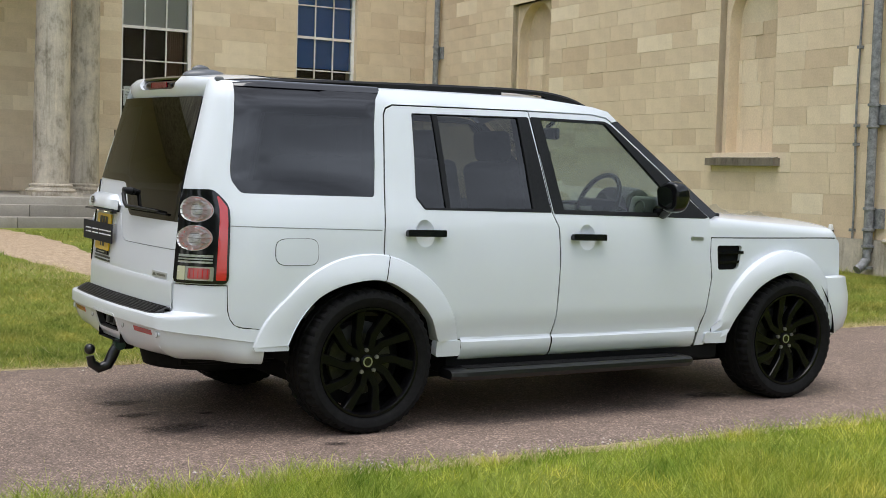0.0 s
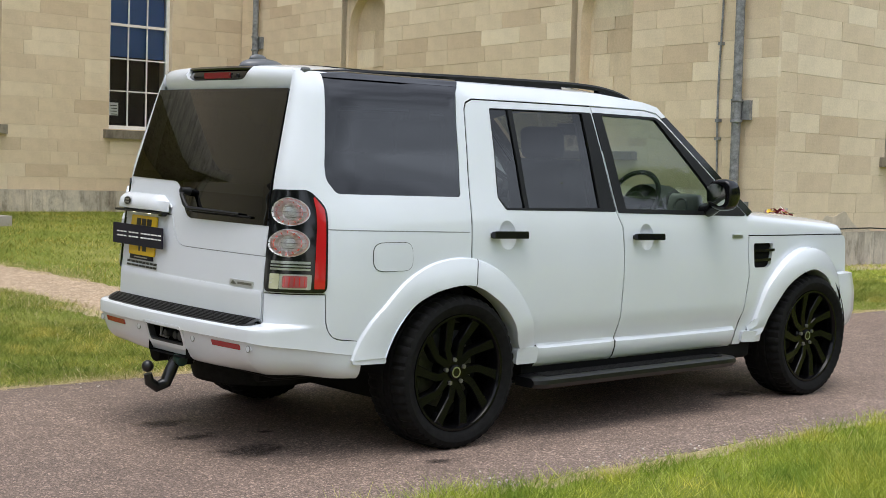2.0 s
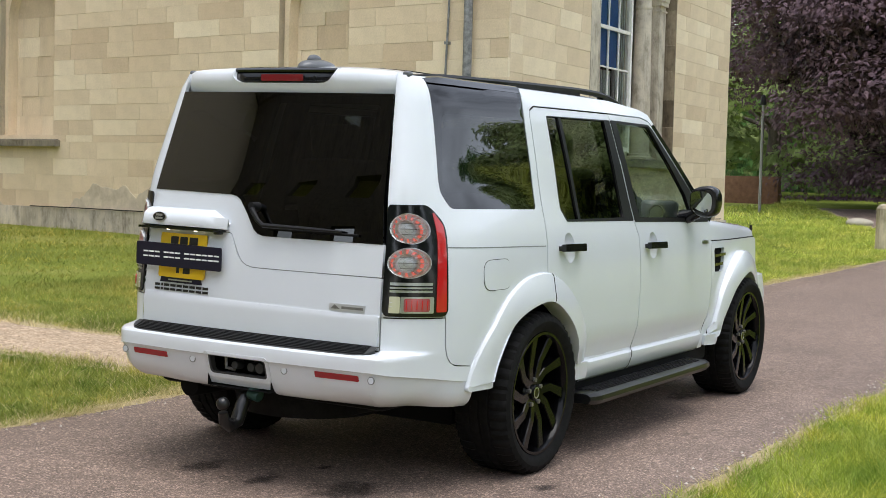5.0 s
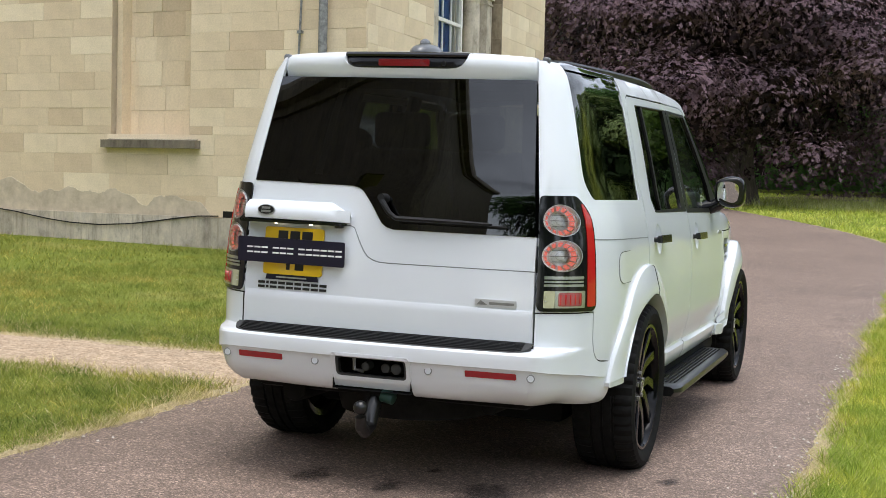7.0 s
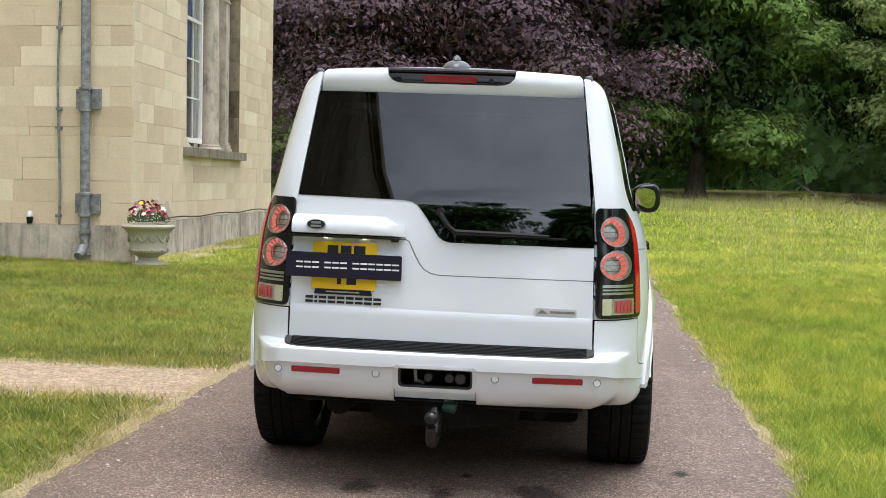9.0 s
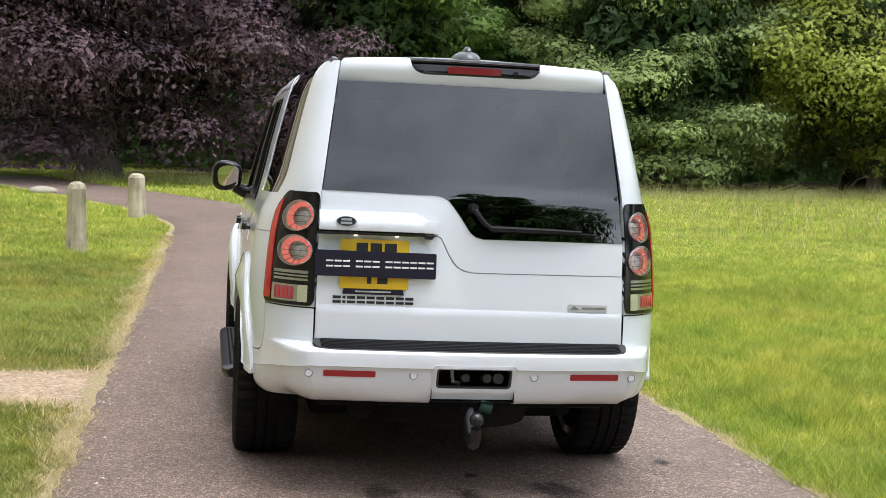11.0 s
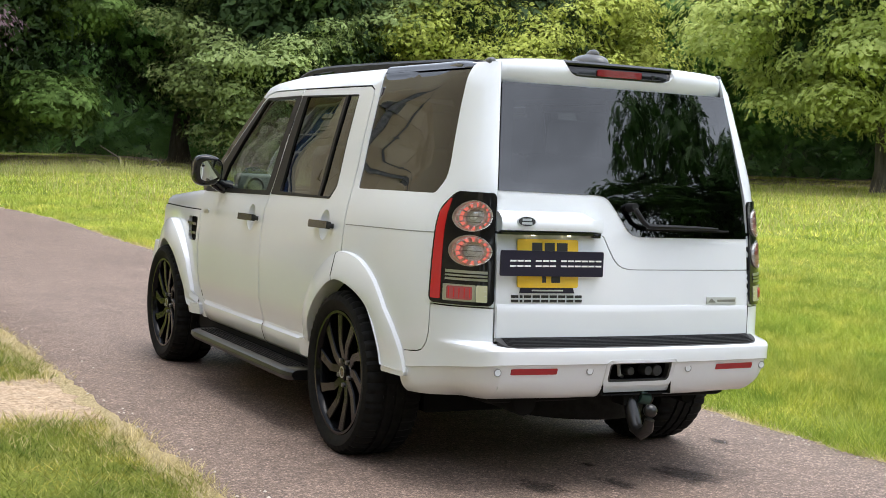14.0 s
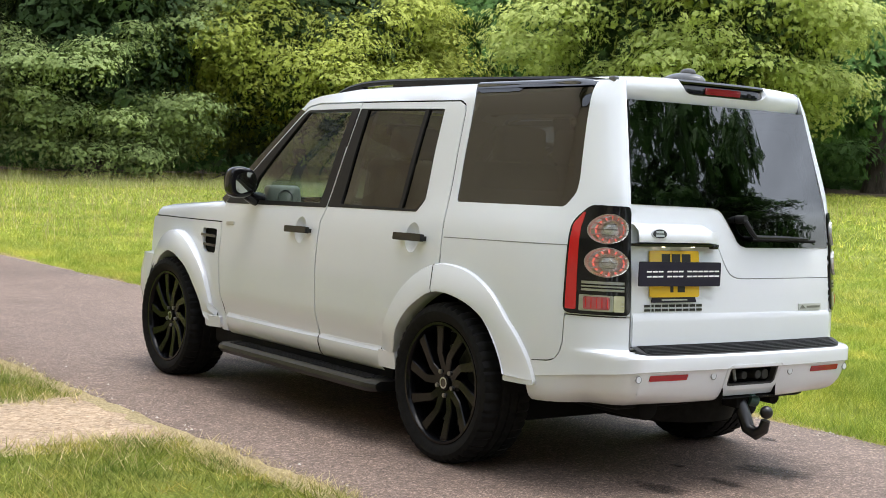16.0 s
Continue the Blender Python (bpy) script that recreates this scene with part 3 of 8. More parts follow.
def panel(name, outline, mp, mat, parent, holes=(), off=0.0, thick=0.018, step=0.05, label="", crown=0.0):
    """A curved sheet cut to an outline, with holes and turned-in edges."""
    loops = [dense(outline, step)] + [dense(h, step) for h in holes]
    pts, edges = [], []
    for lp in loops:
        base = len(pts)
        pts += [Vector(p) for p in lp]
        edges += [(base + i, base + (i + 1) % len(lp)) for i in range(len(lp))]
    us, vs = [p[0] for p in loops[0]], [p[1] for p in loops[0]]
    g = step
    u = min(us) + g * 0.5
    rim = [Vector(p) for lp in loops for p in lp]
    arr = np.array([tuple(p) for p in rim])
    while u < max(us):
        v = min(vs) + g * 0.5
        while v < max(vs):
            if inside((u, v), loops[0]) and not any(inside((u, v), h) for h in loops[1:]):
                if np.min((arr[:, 0] - u) ** 2 + (arr[:, 1] - v) ** 2) > (g * 0.45) ** 2:
                    pts.append(Vector((u, v)))
            v += g
        u += g
    vo, eo, fo = delaunay_2d_cdt(pts, edges, [], 0, 1e-5)[:3]
    verts = [mp(p.x, p.y, off) for p in vo]
    faces = []
    for f in fo:
        c = sum((vo[i] for i in f), Vector((0, 0))) / len(f)
        e1, e2 = vo[f[1]] - vo[f[0]], vo[f[2]] - vo[f[0]]
        if abs(e1.x * e2.y - e1.y * e2.x) < 2e-6:
            continue
        if inside(tuple(c), loops[0]) and not any(inside(tuple(c), h) for h in loops[1:]):
            faces.append(tuple(f))
    if faces:
        a, b, c = (verts[i] for i in faces[0][:3])
        q = sum((vo[i] for i in faces[0]), Vector((0, 0))) / len(faces[0])
        if (b - a).cross(c - a).dot(mp(q.x, q.y, off + 0.01) - mp(q.x, q.y, off)) < 0:
            faces = [f[::-1] for f in faces]
    for lp in loops:
        a = len(verts)
        k = len(lp)
        verts += [mp(p[0], p[1], off) for p in lp] + [mp(p[0], p[1], off - thick) for p in lp]
        faces += [(a + i, a + (i + 1) % k, a + k + (i + 1) % k, a + k + i) for i in range(k)]
    me = bpy.data.meshes.new(name)
    me.from_pydata([tuple(v) for v in verts], [], faces)
    me.materials.append(mat)
    me.polygons.foreach_set("use_smooth", [True] * len(faces))
    ob = new(name, me)
    ob.parent = parent
    if label:
        tagged(ob, label)
    return ob


def loft(name, sections, mat, parent, closed=False, label="", angle=40):
    """A skin over rows of points."""
    bm = bmesh.new()
    rows = [[bm.verts.new(p) for p in s] for s in sections]
    n = len(rows[0])
    for a, b in zip(rows, rows[1:]):
        for k in range(n if closed else n - 1):
            bm.faces.new((a[k], a[(k + 1) % n], b[(k + 1) % n], b[k]))
    return part(name, bm, mat, parent, label, angle=angle)


def resample(pts, n):
    pts = [Vector(p) for p in pts]
    d = [0.0]
    for a, b in zip(pts, pts[1:]):
        d.append(d[-1] + (b - a).length)
    out = []
    for k in range(n):
        t = d[-1] * k / (n - 1)
        i = 0
        while i < len(d) - 2 and d[i + 1] < t:
            i += 1
        out.append(pts[i].lerp(pts[i + 1], (t - d[i]) / max(1e-9, d[i + 1] - d[i])))
    return out


def arc_soft(pts, n, passes=3):
    p = resample(pts, n)
    for _ in range(passes):
        p = [p[0]] + [(p[k - 1] + p[k] * 2 + p[k + 1]) / 4 for k in range(1, n - 1)] + [p[-1]]
    return p


R_OUT = [(-0.582, 0.471), (-0.557, 0.552), (-0.480, 0.676), (-0.337, 0.817), (-0.165, 0.895), (0.003, 0.914), (0.097, 0.907), (0.245, 0.852), (0.391, 0.745), (0.492, 0.603), (0.535, 0.460)]
R_IN = [(-0.449, 0.478), (-0.403, 0.595), (-0.299, 0.711), (-0.171, 0.770), (-0.006, 0.794), (0.097, 0.781), (0.261, 0.687), (0.359, 0.574), (0.405, 0.462)]
F_OUT = [(2.283, 0.373), (2.312, 0.451), (2.416, 0.687), (2.569, 0.820), (2.738, 0.890), (2.881, 0.910), (3.056, 0.880), (3.207, 0.787), (3.32, 0.64), (3.385, 0.47)]
F_IN = [(2.387, 0.436), (2.473, 0.569), (2.594, 0.703), (2.728, 0.768), (2.870, 0.788), (3.051, 0.733), (3.187, 0.592), (3.265, 0.45)]
Q_GLASS = [(-0.700, 1.735), (0.135, 1.735), (0.098, 1.694), (0.074, 1.563), (0.057, 1.337), (0.041, 1.196), (-0.635, 1.204), (-0.672, 1.265), (-0.676, 1.34), (-0.680, 1.55), (-0.688, 1.673)]
LAMP = [(-1.047, 0.772), (-1.047, 1.216), (-0.775, 1.218), (-0.712, 1.15), (-0.704, 0.772)]


REAR_SHUT = [(0.078, 0.912), (0.078, 0.946), (0.089, 1.08), (0.101, 1.228), (0.116, 1.42), (0.131, 1.612), (0.147, 1.645), (0.189, 1.664), (0.60, 1.667), (1.03, 1.670)]
MID_SHUT = [(1.030, 1.668), (1.06, 1.50), (1.095, 1.31), (1.130, 1.118), (1.164, 1.048), (1.169, 0.92), (1.169, 0.838), (1.161, 0.68), (1.154, 0.528), (1.138, 0.456)]
WING_SHUT = [(2.256, 0.995), (2.247, 0.895), (2.2615, 0.76), (2.246, 0.65), (2.231, 0.558), (2.201, 0.438)]
BONNET_SHUT = [(2.258, 0.990), (2.6, 0.9855), (3.0, 0.9805), (3.24, 0.979), (3.40, 0.976)]


def build_flank(s):
    f = side_map(s)
    # rear quarter with the D-pillar and the strip over the doors
    q_out = [(-1.047, 0.768), (-0.7085, 0.768), (-0.702, 0.650), (-0.690, 0.606), (-0.668, 0.578), (-0.64, 0.568), (-0.556, 0.558)] + R_OUT[2:6] + [(0.074, 0.912), (0.074, 0.946), (0.097, 1.228), (0.127, 1.614), (0.143, 1.648), (0.187, 1.668), (1.03, 1.674), (1.46, 1.672), (1.56, 1.658), (1.60, 1.632), (1.635, 1.640), (1.58, 1.69), (1.48, 1.712), (1.15, 1.742), (-0.60, 1.744), (-1.047, 1.744)]
    quarter = panel("quarter_panel", q_out, f, PAINT, car, holes=[rounded(Q_GLASS, 0.02), rounded(LAMP, 0.035)], thick=0.02)
    panel("quarter_window", rounded([(u * 0.995, z) for u, z in Q_GLASS], 0.02), f, GLASS_DARK, quarter, off=-0.004, thick=0.004, label="dark privacy glass")
    frame_in = [(-0.60, 1.60), (0.02, 1.60), (-0.02, 1.27), (-0.64, 1.27)]
    panel("window_border", rounded([(u * 0.99, z) for u, z in Q_GLASS], 0.02), f, GLOSSBLACK, quarter, holes=[rounded(frame_in, 0.05)], off=-0.012, thick=0.003, label="black printed glass border")
    # waist crease, its shadow line laid on as a grey strip, and fuel flap
    panel("crease_line", [(-0.73, 1.047), (-0.73, 1.0515), (0.068, 1.0345), (0.068, 1.030)], f, SHADE_RING_GREY, quarter, off=0.0006, thick=0.0)
    if s < 0:
        flap = rounded([(-0.502, 0.862), (-0.502, 0.993), (-0.287, 0.993), (-0.287, 0.862)], 0.05, 6)
        panel("fuel_flap_gap", flap, f, DARK, quarter, off=0.0008, thick=0.0)
        panel("fuel_flap", [(-0.3945 + (u + 0.3945) * 0.975, 0.9275 + (z - 0.9275) * 0.965) for u, z in flap], f, PAINT, quarter, off=0.0025, thick=0.002)
    # rear door
    rd_out = [(0.082, 0.912), (0.082, 0.946), (0.105, 1.228), (0.135, 1.61), (0.15, 1.642), (0.19, 1.660), (1.026, 1.666), (1.126, 1.118), (1.160, 1.048), (1.165, 0.92), (1.165, 0.838), (1.150, 0.528), (1.134, 0.458), (0.535, 0.464)] + R_OUT[9:5:-1]
    rd_hole = [(0.293, 1.626), (1.012, 1.632), (1.106, 1.136), (0.325, 1.136), (0.278, 1.195), (0.288, 1.418)]
    rear_door = panel("rear_door", rd_out, f, PAINT, car, holes=[rounded(rd_hole, 0.012), cup(0.318, 1.016)], thick=0.03)
    win_door(f, rear_door, [(0.293, 1.624), (0.953, 1.629), (1.003, 1.146), (0.33, 1.146), (0.282, 1.2), (0.292, 1.418)], [(0.293, 1.626), (1.023, 1.636), (1.122, 1.126), (0.325, 1.136), (0.278, 1.195), (0.288, 1.418)], GLASS_MID)
    panel("window_bar", [(0.416, 1.627), (0.446, 1.628), (0.482, 1.143), (0.454, 1.143)], f, SATINBLACK, rear_door, off=0.0, thick=0.02, label="black quarter-light bar")
    handle(f, rear_door, 0.197, 0.424, 1.016, 0.318, s)
    # front door
    fd_out = [(1.034, 1.666), (1.46, 1.664), (1.56, 1.648), (1.60, 1.618), (2.246, 1.104), (2.253, 0.995), (2.243, 0.895), (2.257, 0.76), (2.227, 0.558), (2.197, 0.438), (1.142, 0.454), (1.158, 0.528), (1.173, 0.838), (1.173, 0.92), (1.168, 1.048), (1.134, 1.118)]
    fd_hole = [(1.046, 1.630), (1.545, 1.626), (1.585, 1.605), (2.215, 1.108), (1.142, 1.128)]
    front_door = panel("front_door", fd_out, f, PAINT, car, holes=[rounded(fd_hole, 0.012), cup(1.351, 0.994)], thick=0.03)
    win_door(f, front_door, [(1.106, 1.626), (1.543, 1.621), (1.926, 1.258), (1.985, 1.128), (1.206, 1.142)], [(1.037, 1.638), (1.545, 1.634), (1.594, 1.611), (2.240, 1.106), (2.215, 1.100), (1.137, 1.120)], GLASS_CLEAR)
    handle(f, front_door, 1.233, 1.458, 0.994, 1.351, s)
    panel("badge", rounded([(2.098, 0.978), (2.098, 0.998), (2.191, 0.995), (2.191, 0.975)], 0.008), f, SILVER, front_door, off=0.005, thick=0.006, label="small silver bar badge")
    # lower door mouldings
    for a, b, own in ((0.56, 1.136, rear_door), (1.146, 2.17, front_door)):
        mould(f, own, a, b, s)
    # front wing with the side vent
    fw_out = [(2.205, 0.436), (2.235, 0.558), (2.266, 0.76), (2.251, 0.895), (2.262, 0.987), (3.24, 0.976), (3.39, 0.973), (3.424, 0.965), (3.437, 0.94), (3.440, 0.735), (3.26, 0.735), (3.207, 0.787)] + F_OUT[6:0:-1] + [(2.26, 0.36), (2.19, 0.36)]
    vent_out = [(2.300, 0.945), (2.502, 0.943), (2.473, 0.814), (2.44, 0.803), (2.307, 0.803)]
    wing = panel("front_wing", fw_out, f, PAINT, car, holes=[rounded(vent_out, 0.02)], thick=0.02)
    panel("vent_recess", rounded([(u, z) for u, z in vent_out], 0.02), f, DARK, wing, off=-0.022, thick=0.0, label="black side vent")
    for k in range(2):
        z = 0.905 - 0.055 * k
        panel("vent_slat", [(2.305, z - 0.012), (2.305, z + 0.004), (2.51 - 0.02 * k, z + 0.006), (2.51 - 0.02 * k, z - 0.010)], f, GLOSSBLACK, wing, off=0.004 - 0.006 * k, thick=0.02)
    # shut lines: near-black strips stand for the shade in the panel gaps
    for line, own in ((REAR_SHUT, rear_door), (MID_SHUT, front_door), (WING_SHUT, wing), (BONNET_SHUT, wing)):
        rows = []
        for k, (u, z) in enumerate(line):
            a, b = line[max(k - 1, 0)], line[min(k + 1, len(line) - 1)]
            d = Vector((b[0] - a[0], b[1] - a[1])).normalized() * 0.0048
            rows.append([f(u - d.y, z + d.x, -0.0045), f(u + d.y, z - d.x, -0.0045)])
        loft("door_seal", rows, DARK, own)
    # wheel-arch flares
    for nm, po, pi in (("rear_arch_flare", R_OUT, R_IN), ("front_arch_flare", F_OUT, F_IN)):
        o, i = arc_soft(po, 34), arc_soft(pi, 34)
        rows = []
        for a, b in zip(o, i):
            out = 0.033 - 0.014 * smooth01((b.x - 2.95) / 0.3) if nm != "rear_arch_flare" else 0.045 - 0.022 * min(1.0, max(0.0, (-b.x - 0.15) / 0.22))
            m1, m2 = a.lerp(b, 0.16), a.lerp(b, 0.86)
            a = a + (a - b).normalized() * 0.007
            m0 = a.lerp(b, 0.05)
            g = 0.046 * smooth01((b.x - 2.35) / 0.45)
            rows.append([f(a.x, a.y, -0.006), f(a.x, a.y, 0.007 + 0.4 * g), f(m0.x, m0.y, 0.016 + 0.7 * g), f(m1.x, m1.y, 0.022 + 0.85 * g), f(m2.x, m2.y, out + g), f(b.x, b.y, out + g - 0.001), f(b.x, b.y, 0.030 + g), f(b.x, b.y, -0.05)])
        fl = loft(nm, rows, PAINT, car, angle=30)
        if nm == "rear_arch_flare":
            k = min(range(len(o)), key=lambda i: abs(o[i].x - 0.085) - (10 if o[i].y > 0.7 else 0))
            bm = bmesh.new()
            tube(bm, [p + Vector((0, s * 0.0006, 0)) for p in rows[k][1:7]], 0.0022, 6)
            part("flare_joint", bm, DARK, fl)
        for end in (rows[0], rows[-1]):
            bm = bmesh.new()
            bm.faces.new([bm.verts.new(p) for p in end])
            part("end_cap", bm, PAINT, fl)
    # flare feet
    for u0, u1, z0, z1 in ((0.40, 0.545, 0.385, 0.462), (-0.585, -0.44, 0.452, 0.476), (2.25, 2.395, 0.375, 0.437)):
        ends = [(u0, z0), (u0, z1), (u1, z1), (u1, z0)]
        panel("arch_foot", rounded(ends, 0.012), f, PAINT, car, off=0.034 if 0 < u0 < 2 else 0.018, thick=0.05 if 0 < u0 < 2 else 0.03)
    # dark shell behind the gaps
    shell = [(-1.0, 0.60), (-0.55, 0.55)] + [(u, z) for u, z in R_OUT[2:10]] + [(0.53, 0.40), (2.27, 0.40)] + [(u, z) for u, z in F_OUT[2:8]] + [(3.32, 0.8), (3.3, 0.95), (2.2, 1.0), (2.2, 1.10), (0.15, 1.12), (-0.6, 1.18), (-1.0, 0.8)]
    panel("inner_shell", shell, f, DARK, car, off=-0.034, thick=0.0, step=0.09)
    for nm, pl in (("inner_pillar", [(0.06, 1.12), (0.10, 1.72), (0.28, 1.72), (0.27, 1.12)]), ("inner_pillar", [(0.99, 1.12), (0.95, 1.70), (1.09, 1.70), (1.19, 1.12)])):
        panel(nm, pl, f, CABIN, car, off=-0.045, thick=0.02, step=0.1)
    # black windscreen pillar
    panel("windscreen_pillar", [(1.592, 1.628), (1.640, 1.640), (2.31, 1.125), (2.262, 1.100)], f, GLOSSBLACK, car, off=-0.002, thick=0.05)
    # door mirror
    mirror(s)
    # rear lamp
    lamp(f, s)
    # side step
    bm = bmesh.new()
    prof = [(0.80, 0.318), (0.93, 0.318), (0.955, 0.305), (0.958, 0.285), (0.94, 0.262), (0.80, 0.262)]
    rows = []
    for x, k in ((0.46, 0.82), (0.50, 0.97), (0.56, 1.0), (1.97, 1.0), (2.05, 0.97), (2.09, 0.82)):
        rows.append([Vector((x, s * (0.80 + (y - 0.80) * k), 0.29 + (z - 0.29) * k)) for y, z in prof])
    vr = [[bm.verts.new(p) for p in r] for r in rows]
    for a, b in zip(vr, vr[1:]):
        for k in range(6):
            bm.faces.new((a[k], a[(k + 1) % 6], b[(k + 1) % 6], b[k]))
    bm.faces.new(vr[0])
    bm.faces.new(vr[-1])
    stp = part("side_step", bm, STEPBLACK, car, "ribbed black side step", bevel=0.006, angle=30)
    for k in range(5):
        bm = bmesh.new()
        box(bm, (1.27, s * (0.832 + 0.02 * k), 0.320), (1.42, 0.008, 0.006))
        part("tread_rib", bm, RUBBER, stp, bevel=0.002, seg=1)
    for x in (0.7, 1.25, 1.85):
        bm = bmesh.new()
        tube(bm, [(x, s * 0.9, 0.275), (x, s * 0.78, 0.27), (x, s * 0.68, 0.33)], 0.02, 8)
        part("step_bracket", bm, DARK, stp)


def win_door(f, own, glass, hole, mat):
    window = panel("window", glass, f, mat, own, off=-0.008, thick=0.004, label="tinted side glass" if mat is GLASS_MID else "clear side glass")
    panel("window_trim", rounded([(u, z) for u, z in hole], 0.012), f, SATINBLACK, own, holes=[glass], off=0.0015, thick=0.02, label="satin black window surround")
    return window


def cup(uc, z):
    return [(uc + 0.057 * math.cos(a), z + 0.070 * math.sin(a)) for a in [2 * math.pi * k / 36 for k in range(36)]]


def handle(f, own, u0, u1, z, uc, s):
    def dish(u, v, off=0.0):
        q = min(1.0, math.hypot((u - uc) / 0.057, (v - z) / 0.070))
        return f(u, v, -0.020 * (1 - q ** 3) - 0.001 + off)
    panel("handle_cup", cup(uc, z), dish, PAINT, own, thick=0.0, step=0.014)
    out = rounded([(u0, z - 0.017), (u0, z + 0.017), (u1, z + 0.014), (u1, z - 0.020)], 0.008)
    panel("handle", out, f, GLOSSBLACK, own, off=0.040, thick=0.022, label="gloss black door handle")
    for u in (u0 + 0.02, u1 - 0.03):
        panel("handle_mount", [(u - 0.014, z - 0.012), (u - 0.014, z + 0.010), (u + 0.014, z + 0.010), (u + 0.014, z - 0.012)], f, GLOSSBLACK, own, off=0.02, thick=0.022)


def mould(f, own, a, b, s):
    n = 12
    rows = []
    for k in range(n + 1):
        u = a + (b - a) * k / n
        e = 0.6 if k in (0, n) else 1.0
        rows.append([f(u, 0.472, 0.0012), f(u, 0.460, 0.004), f(u, 0.450, 0.022 * e), f(u, 0.425, 0.026 * e), f(u, 0.375, 0.012 * e), f(u, 0.345, -0.012), f(u, 0.335, -0.05)])
    loft("sill_moulding", rows, PAINT, own)


def mirror(s):
    head = bmesh.new()
    bmesh.ops.create_icosphere(head, subdivisions=4, radius=1.0)
    for v in head.verts:
        p = v.co
        q = Vector([math.copysign(abs(c) ** 0.66, c) for c in p])
        x = q.x * 0.06 if q.x < 0 else q.x * 0.088 * (1 - 0.25 * abs(q.z))
        z = q.z * (0.088 - 0.014 * max(0.0, -q.y))
        v.co = Vector((1.868 + x, s * (0.945 + q.y * 0.086), 1.226 + z))
        v.co.x = max(v.co.x, 1.822 + 0.12 * (abs(v.co.y) - 0.945))
    m = part("door_mirror", head, GLOSSBLACK, car, "gloss black door mirror")
    # slightly domed glass, set in a black rim
    out = dense(rounded([(0.882, 1.168), (0.880, 1.278), (0.950, 1.286), (0.994, 1.268), (1.002, 1.228), (0.992, 1.176), (0.958, 1.163)], 0.025), 0.02)
    bm = bmesh.new()
    rings = [[bm.verts.new((1.8150 + 0.08 * (y - 0.945) * k - 0.10 * (z - 1.226) * k + 0.42 * ((y - 0.945) ** 2 + (z - 1.226) ** 2) * k * k, s * (0.945 + (y - 0.945) * k), 1.226 + (z - 1.226) * k)) for y, z in out] for k in (1.0, 0.7, 0.4, 0.12)]
    for a, b in zip(rings, rings[1:]):
        for k in range(len(out)):
            bm.faces.new((a[k], a[(k + 1) % len(out)], b[(k + 1) % len(out)], b[k]))
    bm.faces.new(rings[-1])
    part("mirror_glass", bm, MIRRORGLASS, m, "silvered mirror glass")
    bm = bmesh.new()
    box(bm, (1.875, s * 1.012, 1.205), (0.075, 0.030, 0.016))
    part("indicator", bm, CLEARLENS, m, "clear indicator strip", bevel=0.005)
    bm = bmesh.new()
    tube(bm, [(1.90, s * 0.80, 1.130), (1.893, s * 0.85, 1.14), (1.885, s * 0.90, 1.165)], [0.045, 0.038, 0.034], 12)
    part("mirror_stalk", bm, GLOSSBLACK, m)


